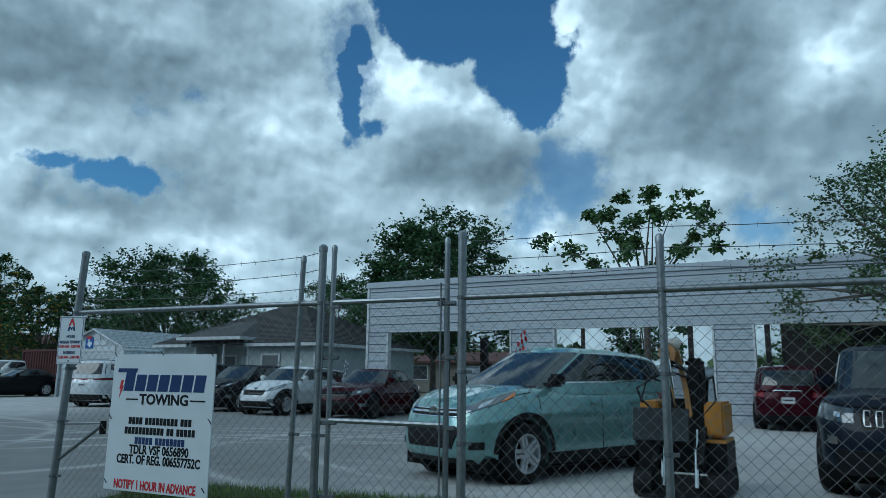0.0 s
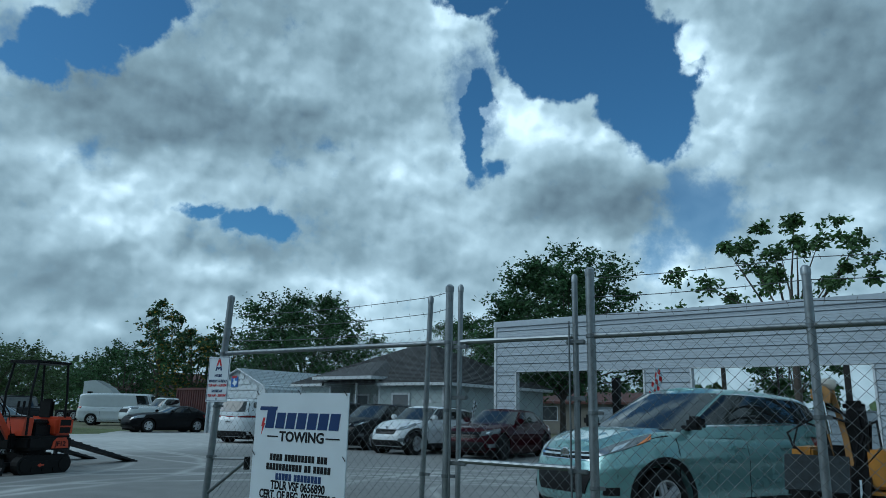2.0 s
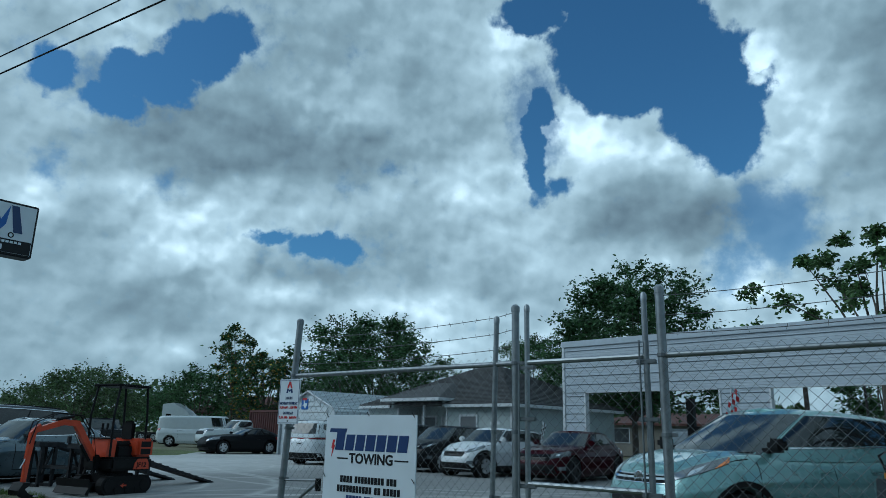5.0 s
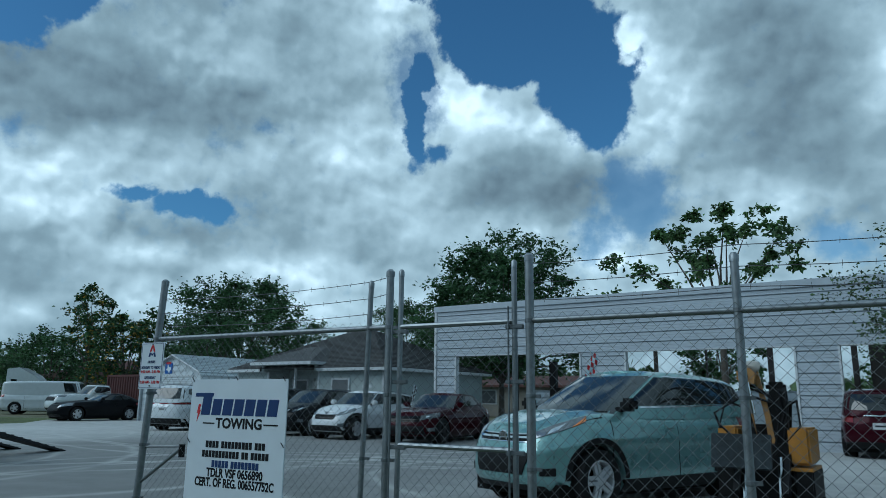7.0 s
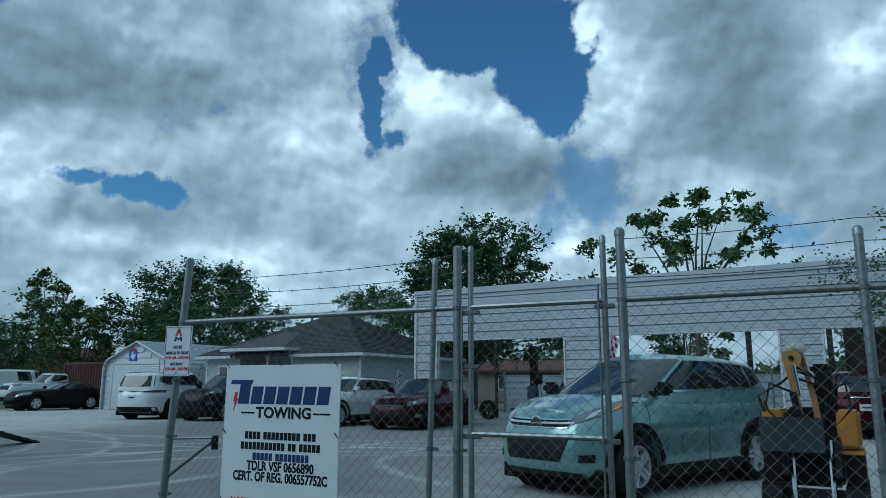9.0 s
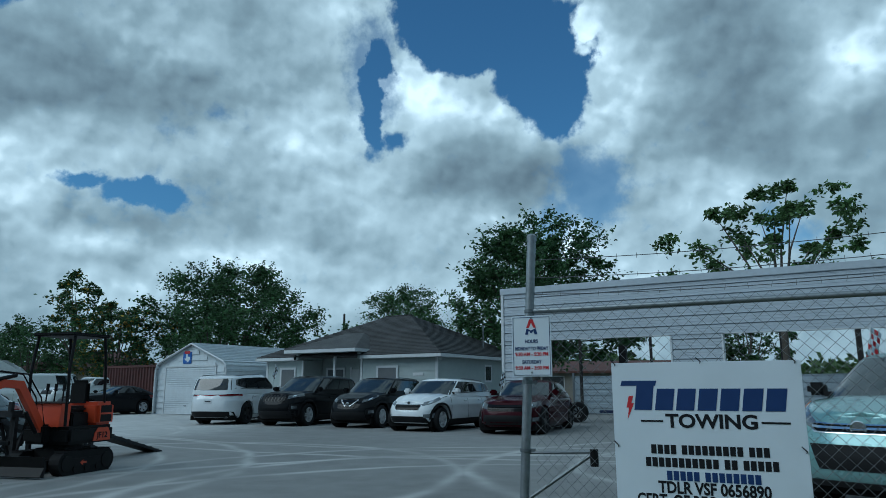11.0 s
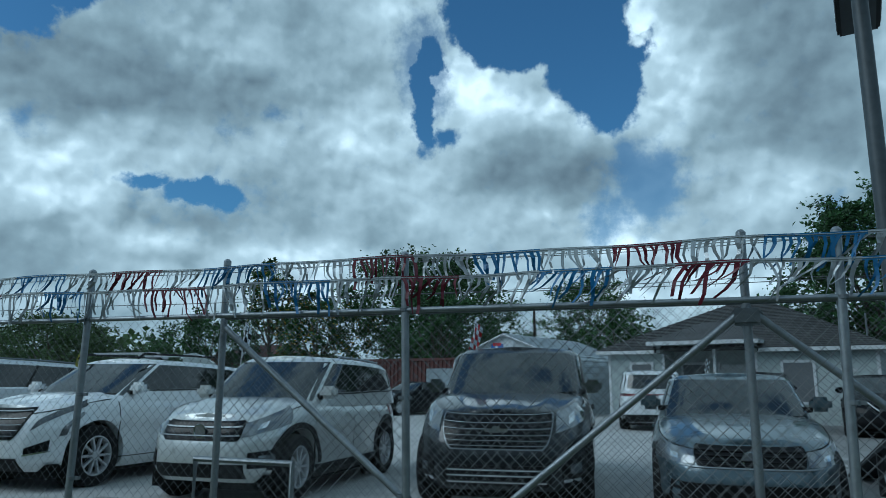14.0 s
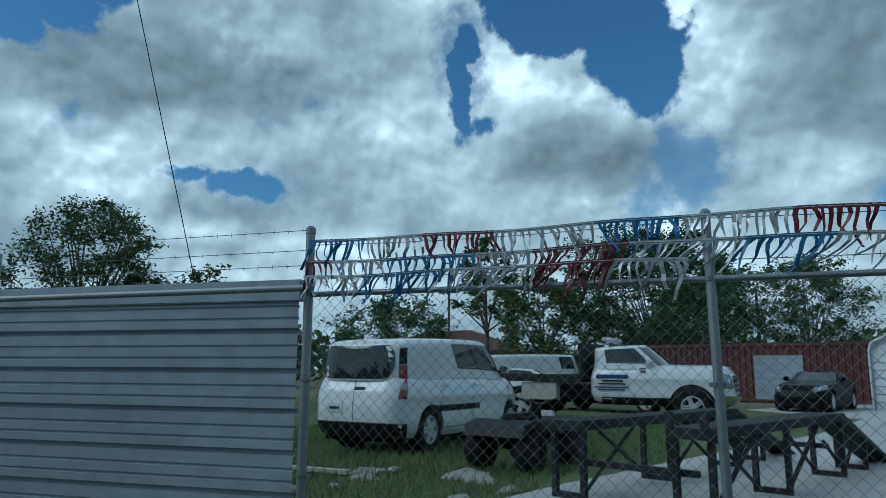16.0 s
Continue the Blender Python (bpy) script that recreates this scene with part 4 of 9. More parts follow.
def badge(c, root, z, w, h, mat="chrome", kind="disc"):
    p = c.body(0.0, c.v_at(z, c.a * 0.985))
    bm = bmesh.new()
    m = Matrix.Translation(p + Vector((0.025, 0, 0))) @ Matrix.Rotation(radians(90), 4, "Y")
    if kind == "disc":
        lathe(bm, [(w / 2, 0), (w / 2, 0.012), (w / 2 * 0.84, 0.014), (w / 2 * 0.84, 0.006), (0.0, 0.006)], m, 24)
    elif kind == "bars":
        for k in (-1, 0, 1):
            box(bm, (p.x + 0.018, k * w / 3 - w * 0.13, z - h / 2), (p.x + 0.034, k * w / 3 + w * 0.13, z + h / 2), 0.006)
    elif kind == "bow":
        box(bm, (p.x + 0.015, -w / 2, z - h / 4), (p.x + 0.03, w / 2, z + h / 4), 0.005)
        box(bm, (p.x + 0.016, -w / 6, z - h / 2), (p.x + 0.032, w / 6, z + h / 2), 0.005)
    else:
        prism(bm, [(-w / 2, z + h / 2), (w / 2, z + h / 2), (w * 0.32, z - h / 3), (0, z - h / 2), (-w * 0.32, z - h / 3)], p.x + 0.015, p.x + 0.03, "x")
    part("badge", bm, M[mat], root, "plain badge")


def low_intake(c, root, w, z0, z1, mat="black_plastic", taper=1.0):
    part("lower_intake", c.front_panel(0, 0, 0, 0, 0.008, 0.03, 12, 3, lambda p, q: ((-1 + 2 * p) * w / 2 * (taper + (1 - taper) * q), z0 + (z1 - z0) * q)), M[mat], root, "", True)


def fogs(c, root, y0, y1, z0, z1, mat="black_plastic", lens=True, chrome=False):
    for side in (1, -1):
        a, b = sorted((side * y0, side * y1))
        f = part("fog_lamp_bezel", c.front_panel(a, b, z0, z1, 0.009, 0.03, 6, 3), M[mat], root, "", True)
        if lens:
            m = (a + b) / 2
            part("fog_lamp", c.front_panel(m - 0.05, m + 0.05, (z0 + z1) / 2 - 0.04, (z0 + z1) / 2 + 0.04, 0.016, 0.0, 3, 3), M["lamp"], f)
        if chrome:
            part("chrome_strip", c.front_panel(a, b, z0 - 0.012, z0 + 0.018, 0.016, 0.0, 6, 1), M["chrome"], f)


def place(x, y, b):
    """The front bumper's middle at x, y; the tail lies b degrees to the right of straight away."""
    a = radians(b)
    return lambda L: Matrix.Translation((x + math.sin(a) * L / 2, y + math.cos(a) * L / 2, 0)) @ Matrix.Rotation(math.atan2(-math.cos(a), -math.sin(a)), 4, "Z")


def place_away(x, y, b):
    """The rear bumper's middle at x, y; the nose points away, b degrees to the right."""
    a = radians(b)
    return lambda L: Matrix.Translation((x + math.sin(a) * L / 2, y + math.cos(a) * L / 2, 0)) @ Matrix.Rotation(math.atan2(math.cos(a), math.sin(a)), 4, "Z")

# ---- ground ----


def sheet(name, x0, x1, y0, y1, z, mat, label, nx=1, ny=1, m=None):
    verts = [(x0 + (x1 - x0) * i / nx, y0 + (y1 - y0) * j / ny, z) for j in range(ny + 1) for i in range(nx + 1)]
    faces = [(j * (nx + 1) + i, j * (nx + 1) + i + 1, (j + 1) * (nx + 1) + i + 1, (j + 1) * (nx + 1) + i) for j in range(ny) for i in range(nx)]
    return solid(name, mesh_of(name, verts, faces, mat), mat, label, name, m, kind="structure")


sheet("ground", -1500, 1500, -1500, 2500, -0.06, M["dirt"], "dry grassy ground reaching to the horizon")
sheet("road", -300, 300, -5.5, 2.6, -0.045, M["asphalt"], "dark asphalt street along the fence")


def slab(name, outline, top, thick, mat, label):
    bm = prism(bmesh.new(), outline, top - thick, top, "z")
    return solid(name, bm, mat, label, "pavement", kind="structure")


slab("pavement", [(-34.9, 5.3), (-19.0, 6.1), (-16.7, 6.2), (-16.5, 7.75), (-13.1, 7.95), (-13.1, 2.6), (-5.6, 2.6), (-5.4, 7.3), (-0.5, 6.9), (3, 6.7), (14, 5.6), (14, 36), (-26, 40), (-33.2, 27.8), (-29.9, 23.8), (-31.3, 17.3), (-32.5, 13.7), (-33.4, 10.9), (-33.9, 9.2), (-34.3, 7.9)], 0.0, 0.2, M["concrete"], "worn pale concrete yard with dusty tyre arcs")
sheet("lawn", -75, -13.2, 2.6, 30, -0.03, M["grass"], "patchy green lawn beside the yard")
sheet("verge", -5.6, 30, 2.6, 7.5, -0.03, M["grass"], "grass verge under the fence")


def grass_blades(name, label, spots, n, h0, h1, seed):
    rng = np.random.default_rng(seed)
    verts, faces = [], []
    for x0, x1, y0, y1 in spots:
        for _ in range(n):
            x, y = rng.uniform(x0, x1), rng.uniform(y0, y1)
            h, a, lean = rng.uniform(h0, h1), rng.uniform(0, 6.28), rng.uniform(-0.06, 0.06)
            dx, dy = 0.008 * math.cos(a), 0.008 * math.sin(a)
            k = len(verts)
            verts += [(x - dx, y - dy, -0.03), (x + dx, y + dy, -0.03), (x + lean, y + lean * 0.7, h)]
            faces.append((k, k + 1, k + 2))
    solid(name, mesh_of(name, verts, faces, M["blade"]), M["blade"], label, "grass", kind="stuff")


grass_blades("grass", "short green grass at the foot of the fence", [(-5.3, 2.0, 4.6, 6.9), (-5.3, -0.5, 6.2, 7.25), (-16.4, -13.2, 6.0, 7.8)], 12000, 0.02, 0.12, 3)
grass_blades("grass", "uneven lawn grass by the parked van", [(-42, -34.5, 5.0, 12.0), (-42, -33.6, 10.5, 18.0)], 16000, 0.01, 0.12, 4)
grass_blades("grass", "tall weeds along the fence line", [(-23.5, -21.0, 4.9, 5.6), (-34.5, -30, 4.3, 4.9), (-19, -13.5, 5.2, 5.8)], 900, 0.05, 0.32, 5)

# ---- white metal facade with open bays ----
FO = Vector((-10.14, 24.95, 0))
FACE = yard(FO)


def ribbed(bm, x0, x1, z0, z1, y0, y1, pitch=0.305, depth=0.03):
    """Sheet metal with horizontal ribs: flat pans with a raised rib and a shadow step at each pitch."""
    zs = []
    z = z0
    while z < z1 - 1e-4:
        t = min(z + pitch, z1)
        h = t - z
        zs.append((z, 0))
        for k in (0.24, 0.52) if pitch > 0.2 else ():
            zs += [(z + h * (k - 0.025), 0), (z + h * k, depth * 0.32), (z + h * (k + 0.012), -depth * 0.1), (z + h * (k + 0.04), 0)]
        zs += [(z + h * 0.80, 0), (z + h * 0.83, depth * 1.2), (z + h * 0.905, depth * 1.2), (z + h * 0.91, -depth * 0.7), (z + h * 0.97, -depth * 0.7)]
        z = t
    zs.append((z1, 0))
    n = len(zs)
    fr = [[bm.verts.new((x, y0 + d, zz)) for zz, d in zs] for x in (x0, x1)]
    for k in range(n - 1):
        bm.faces.new((fr[0][k], fr[1][k], fr[1][k + 1], fr[0][k + 1]))
    bk = [bm.verts.new(p) for p in ((x0, y1, z0), (x1, y1, z0), (x1, y1, z1), (x0, y1, z1))]
    bm.faces.new((bk[1], bk[0], bk[3], bk[2]))
    bm.faces.new((fr[0][0], bk[0], bk[1], fr[1][0]))
    bm.faces.new((fr[0][-1], fr[1][-1], bk[2], bk[3]))
    bm.faces.new([bk[0]] + fr[0] + [bk[3]])
    bm.faces.new([bk[1], bk[2]] + fr[1][::-1])
    return bm


def facade():
    wall = thing("wall_facade", "white corrugated metal garage front with wide open bays", "wall", FACE, kind="structure")
    END = 24.0
    head = part("header_sheet", ribbed(bmesh.new(), 0, END, 2.86, 4.5, 0.0, 0.16), M["white_metal"], wall)
    for x0, x1 in ((0.0, 0.92), (5.85, 7.38), (12.3, 13.4), (18.6, 19.6)):
        part("pier_sheet", ribbed(bmesh.new(), x0, x1, 0.0, 2.857, 0.0, 0.16), M["white_metal"], wall)
    part("cap_flashing", boxed((-0.06, -0.05, 4.5), (END + 0.05, 0.3, 4.72), 0.012), M["white_metal"], wall, "plain white cap flashing")
    for x in (0.0,):
        part("corner_flashing", boxed((x - 0.035, -0.036, 0.0), (x + 0.07, 0.18, 4.498), 0.006), M["trim_white"], wall)
    for x in (0.92, 5.85, 7.38, 12.3, 13.4, 18.6):
        part("jamb_flashing", boxed((x - 0.03, -0.034, 0.0), (x + 0.03, 0.2, 2.83), 0.005), M["trim_white"], wall)
    for x0, x1 in ((0.95, 5.82), (7.41, 12.27), (13.43, 18.57)):
        part("lintel_flashing", boxed((x0, -0.034, 2.83), (x1, 0.2, 2.856), 0.005), M["trim_white"], wall)
    # roofed end bay
    bay = thing("roofed_bay", "dark roofed workshop bay behind the metal front", "building", FACE, kind="structure")
    part("wall", boxed((13.75, 6.0, 0), (24, 6.15, 4.4)), M["steel_dark"], bay)
    part("wall", boxed((23.9, 0.2, 0), (24.05, 5.99, 4.4)), M["steel_dark"], bay)
    part("roof", boxed((13.7, 0.2, 4.41), (24.05, 6.2, 4.5)), M["grey_metal"], bay)
    for x, y, w in ((13.35, 5.5, 0.09), (10.9, 4.5, 0.09), (8.4, 6.0, 0.03), (3.6, 6.2, 0.05), (1.6, 3.5, 0.05)):
        solid("steel_post", boxed((x - w, y - 0.05, 0), (x + w, y + 0.05, 3.3 if x < 14 else 4.3), 0.008), M["steel_dark"], "dark square steel post standing behind the metal front", "post", FACE, "posts behind the front")
    return wall


facade()


def car_lift(x, y):
    root = thing("car_lift", "dark blue two-post car lift column on the slab", "car lift", FACE @ Matrix.Translation((x, y, 0)))
    part("base_plate", boxed((-0.3, -0.3, 0), (0.3, 0.3, 0.03)), M["lift_blue"], root)
    part("column", boxed((-0.13, -0.13, 0.03), (0.13, 0.13, 2.75), 0.02), M["machine_black"], root)
    part("carriage", boxed((-0.2, -0.22, 0.5), (0.2, -0.13, 1.25), 0.02), M["lift_blue"], root)
    part("arm", boxed((-0.9, -0.3, 0.32), (0.0, -0.2, 0.42), 0.02), M["lift_blue"], root)
    part("power_unit", boxed((0.13, -0.12, 1.3), (0.33, 0.1, 1.75), 0.03), M["machine_black"], root)
    part("hose", piped([(0.25, 0, 1.3), (0.35, -0.1, 0.8), (0.2, -0.1, 0.3)], 0.015, 5), M["cable"], root)


car_lift(3.35, 3.2)


def back_fence():
    f = thing("sheet_fence", "grey horizontal sheet metal fence behind the bays", "fence", yard(FO + V * 9.6), kind="structure")
    for k in range(9):
        x = -1.0 + 3.0 * k
        part("panel", ribbed(bmesh.new(), x + 0.04, x + 2.96, 0.05, 1.75, 0.0, 0.06, 0.28, 0.02), M["grey_metal"], f)
        part("post", boxed((x - 0.04, -0.03, 0), (x + 0.04, 0.08, 1.9)), M["galv_dull"], f)


back_fence()


def plain_house(name, label, m, w, d, h, rise, wall_mat, roof_mat, windows=()):
    """A far bungalow with a hipped roof, a fascia and a few windows."""
    root = thing(name, label, "house", m)
    part("wall", boxed((0, 0, 0), (w, d, h)), wall_mat, root)
    bm = bmesh.new()
    e, hip = 0.45, min(d / 2, w / 2 - 0.1)
    lo = [bm.verts.new(p) for p in ((-e, -e, h), (w + e, -e, h), (w + e, d + e, h), (-e, d + e, h))]
    lo2 = [bm.verts.new((v.co.x, v.co.y, h + 0.16)) for v in lo]
    r = [bm.verts.new(p) for p in ((hip, d / 2, h + rise), (w - hip, d / 2, h + rise))]
    bm.faces.new(lo[::-1])
    for k in range(4):
        bm.faces.new((lo[k], lo[(k + 1) % 4], lo2[(k + 1) % 4], lo2[k]))
    bm.faces.new((lo2[0], lo2[1], r[1], r[0]))
    bm.faces.new((lo2[1], lo2[2], r[1]))
    bm.faces.new((lo2[2], lo2[3], r[0], r[1]))
    bm.faces.new((lo2[3], lo2[0], r[0]))
    part("roof", bm, roof_mat, root)
    for x, z, ww, hh in windows:
        wi = part("window", boxed((x, -0.05, z), (x + ww, -0.01, z + hh)), M["window_glass"], root)
        part("window_frame", boxed((x - 0.06, -0.04, z - 0.06), (x + ww + 0.06, -0.004, z + hh + 0.06)), M["trim_white"], wi)
    return root


plain_house("bungalow", "cream bungalow with a red-brown roof behind the fence", Matrix.Translation((-20.0, 54, 0)), 19, 7, 2.25, 1.0, M["tan_wall"], M["brown_roof"], ((2, 1.0, 1.2, 1.0), (6, 1.0, 1.6, 1.0), (11, 1.0, 1.2, 1.0)))
plain_house("bungalow", "far tan bungalow with a dark roof behind the trucks", Matrix.Translation((-64, 52, 0)), 12, 8, 2.8, 2.0, M["cream"], M["brown_roof"], ((2, 1.0, 1.2, 1.0), (6, 1.0, 1.6, 1.0)))

# ---- office house ----
HO = Vector((-22.6, 28.72, 0))           # front left corner of the eaves
HOUSE = yard(HO)
HW_, HD_, HE = 9.85, 8.6, 2.44           # eaves' width and depth, height of the fascia's foot


def office():
    root = thing("office_house", "grey sided office bungalow with a dark hipped shingle roof", "house", HOUSE)
    ov = 0.35
    # walls in strips of lap siding round the front, with the recessed porch between x 2.4 and 5.6
    def siding(name, x0, x1, y0, y1):
        n = 14
        hh = HE / n
        front = abs(x1 - x0) > abs(y1 - y0)
        w = part(name, boxed((x0, y0 + 0.02, 0), (x1, y1, HE)) if front else boxed((x0, y0, 0), (x1 - 0.02, y1, HE)), M["siding"], root)
        for k in range(n):
            bm = bmesh.new()
            if front:
                prism(bm, [(y0 - 0.014, k * hh), (y0 + 0.02, k * hh), (y0 + 0.02, k * hh + hh), (y0, k * hh + hh)], x0, x1, "x")
            else:
                prism(bm, [(x1 + 0.014, k * hh), (x1 - 0.02, k * hh), (x1 - 0.02, k * hh + hh), (x1, k * hh + hh)], y0, y1, "y")
            part("siding_board", bm, M["siding"], w)
        return w
    siding("wall", ov, 2.5, ov, ov + 0.15)
    siding("wall", 5.75, HW_ - ov, ov, ov + 0.15)
    siding("wall", 2.5, 5.75, 1.7, 1.85)
    siding("wall", HW_ - ov - 0.15, HW_ - ov, ov + 0.15, HD_ - ov)
    part("wall", boxed((ov, ov + 0.15, 0), (ov + 0.15, HD_ - ov, HE)), M["siding"], root)
    part("wall", boxed((ov, HD_ - ov - 0.15, 0), (HW_ - ov, HD_ - ov, HE)), M["siding"], root)
    part("wall", boxed((2.35, ov + 0.15, 0), (2.5, 1.7, HE)), M["siding"], root)
    part("wall", boxed((5.75, ov + 0.15, 0), (5.9, 1.7, HE)), M["siding"], root)
    for x in (ov - 0.01, 2.46, 5.72, HW_ - ov - 0.09):
        part("corner_board", boxed((x, ov - 0.03, 0), (x + 0.1, ov + 0.03, HE)), M["trim_white"], root)
    part("porch_post", boxed((4.35, 0.2, 0), (4.45, 0.3, 2.6), 0.01), M["trim_white"], root)
    # windows and doors
    def window(x0, x1, z0, z1, y, mat="screen_mesh"):
        w = part("window", boxed((x0, y - 0.035, z0), (x1, y + 0.02, z1)), M[mat], root)
        for lo, hi in (((x0 - 0.09, z0 - 0.09), (x1 + 0.09, z0)), ((x0 - 0.09, z1), (x1 + 0.09, z1 + 0.09)), ((x0 - 0.09, z0), (x0, z1)), ((x1, z0), (x1 + 0.09, z1))):
            part("window_frame", boxed((lo[0], y - 0.05, lo[1]), (hi[0], y, hi[1])), M["trim_white"], w)
        part("glazing_bar", boxed((x0, y - 0.042, (z0 + z1) / 2 - 0.02), (x1, y - 0.034, (z0 + z1) / 2 + 0.02)), M["screen_mesh"], w)
    window(6.65, 7.55, 0.75, 2.05, ov - 0.01)
    window(1.3, 2.05, 0.75, 2.05, ov - 0.01)
    window(2.85, 3.75, 0.85, 2.05, 1.69)
    d = part("door", boxed((4.25, 1.63, 0.02), (5.15, 1.69, 2.05), 0.01), M["door_white"], root, "white panelled door")
    for x in (4.35, 4.75):
        for z in (0.2, 1.1):
            part("door_panel", boxed((x, 1.615, z), (x + 0.28, 1.632, z + 0.75), 0.008), M["door_white"], d)
    part("door_handle", piped([(5.05, 1.63, 1.0), (5.05, 1.57, 1.0)], 0.025, 8), M["chrome"], d)
    for x0, x1 in ((4.15, 4.25), (5.15, 5.25)):
        part("door_frame", boxed((x0, 1.62, 0), (x1, 1.69, 2.14)), M["trim_white"], root)
    sw = HW_ - ov
    w = part("window", boxed((sw - 0.01, 4.4, 1.55), (sw + 0.03, 4.9, 2.15)), M["window_glass"], root)
    part("window_frame", boxed((sw - 0.02, 4.32, 1.47), (sw + 0.022, 4.98, 2.23)), M["trim_white"], w)
    # house number plate stays a bar
    part("number_bar", boxed((8.35, ov - 0.03, 1.72), (8.85, ov - 0.012, 1.84)), M["trim_white"], root)
    part("wall_camera", boxed((HW_ - 0.2, 0.2, HE - 0.12), (HW_ - 0.1, 0.32, HE - 0.02), 0.02), M["trim_white"], root)
    # roof: hipped body, then lapped shingle courses on its two seen slopes
    rise, run = 2.05, HD_ / 2
    ft = HE + 0.13
    bm = bmesh.new()
    lo = [bm.verts.new(p) for p in ((0, 0, ft), (HW_, 0, ft), (HW_, HD_, ft), (0, HD_, ft))]
    r = [bm.verts.new(p) for p in ((run, HD_ / 2, ft + rise), (HW_ - run, HD_ / 2, ft + rise))]
    bm.faces.new((lo[0], lo[1], r[1], r[0]))
    bm.faces.new((lo[1], lo[2], r[1]))
    bm.faces.new((lo[2], lo[3], r[0], r[1]))
    bm.faces.new((lo[3], lo[0], r[0]))
    bm.faces.new(lo[::-1])
    roof = part("roof", bm, M["shingle"], root, "dark weathered shingle roof")
    courses = bmesh.new()
    n = 30
    for k in range(n):
        q0, q1 = k / n, (k + 1.25) / n
        for a0, a1, r0, r1 in ((Vector((0, 0, 0)), Vector((HW_, 0, 0)), Vector((run, run, 0)), Vector((HW_ - run, run, 0))), (Vector((HW_, 0, 0)), Vector((HW_, HD_, 0)), Vector((HW_ - run, run, 0)), Vector((HW_ - run, run, 0)))):
            up = Vector((0, 0, ft))
            p = [a0.lerp(r0, q0), a1.lerp(r1, q0), a1.lerp(r1, min(1, q1)), a0.lerp(r0, min(1, q1))]
            zz = [rise * q0 + 0.045, rise * q0 + 0.045, rise * min(1, q1) + 0.012, rise * min(1, q1) + 0.012]
            vs = [courses.verts.new(Vector((c.x, c.y, ft + z))) for c, z in zip(p, zz)]
            lo2 = [courses.verts.new(Vector((c.x, c.y, ft + z - 0.03))) for c, z in zip(p[:2], zz[:2])]
            courses.faces.new(vs)
            courses.faces.new((lo2[0], lo2[1], vs[1], vs[0]))
    tagged(part("shingle_layer", courses, M["shingle"], roof), kind="stuff")
    part("soffit", boxed((0.03, 0.03, HE - 0.005), (2.36, HD_ - 0.03, HE + 0.02)), M["trim_white"], root)
    part("soffit", boxed((5.89, 0.03, HE - 0.005), (HW_ - 0.03, HD_ - 0.03, HE + 0.02)), M["trim_white"], root)
    for lo_, hi_ in (((0, -0.03, HE), (2.3, 0, ft - 0.004)), ((5.95, -0.03, HE), (HW_ + 0.03, 0, ft - 0.004)), ((HW_, 0, HE), (HW_ + 0.03, HD_, ft - 0.004)), ((-0.03, -0.03, HE), (0, HD_, ft - 0.004))):
        part("fascia", boxed(lo_, hi_), M["trim_white"], root)
    # porch roof stands out with a taller fascia
    pz = 2.72
    bm = bmesh.new()
    a = [bm.verts.new(p) for p in ((2.2, -0.5, pz + 0.14), (6.05, -0.5, pz + 0.14), (6.05, 1.9, pz + 0.14), (2.2, 1.9, pz + 0.14), (3.6, 1.9, pz + 0.95), (4.7, 1.9, pz + 0.95))]
    bm.faces.new((a[0], a[1], a[5], a[4]))
    bm.faces.new((a[1], a[2], a[5]))
    bm.faces.new((a[3], a[0], a[4]))
    bm.faces.new((a[0], a[3], a[2], a[1]))
    part("porch_roof", bm, M["shingle"], root)
    part("porch_fascia", boxed((2.17, -0.53, pz), (6.08, -0.5, pz + 0.136)), M["trim_white"], root)
    part("porch_fascia", boxed((2.17, -0.5, pz), (2.2, 1.2, pz + 0.136)), M["trim_white"], root)
    part("porch_fascia", boxed((6.05, -0.5, pz), (6.08, 1.2, pz + 0.136)), M["trim_white"], root)
    part("wall", boxed((2.5, 1.7, HE), (5.75, 1.85, pz + 0.03)), M["siding"], root)
    part("wall", boxed((2.35, 0.05, HE + 0.021), (2.5, 1.7, pz)), M["siding"], root)
    part("wall", boxed((5.75, 0.05, HE + 0.021), (5.9, 1.7, pz)), M["siding"], root)
    part("porch_ceiling", boxed((2.2, -0.5, pz), (6.05, 1.7, pz + 0.03)), M["siding"], root)
    part("ridge_cap", boxed((run - 0.1, HD_ / 2 - 0.12, ft + rise - 0.02), (HW_ - run + 0.1, HD_ / 2 + 0.12, ft + rise + 0.03), 0.02), M["shingle"], root)
    part("vent_pipe", piped([(HW_ - 1.0, 5.5, ft), (HW_ - 1.0, 5.5, ft + 1.5)], 0.035, 8), M["galv_dull"], root)
    return root, roof, ft, rise, run


OFFICE = office()

# ---- metal shed ----
SHED = yard(Vector((-29.05, 29.95, 0)))


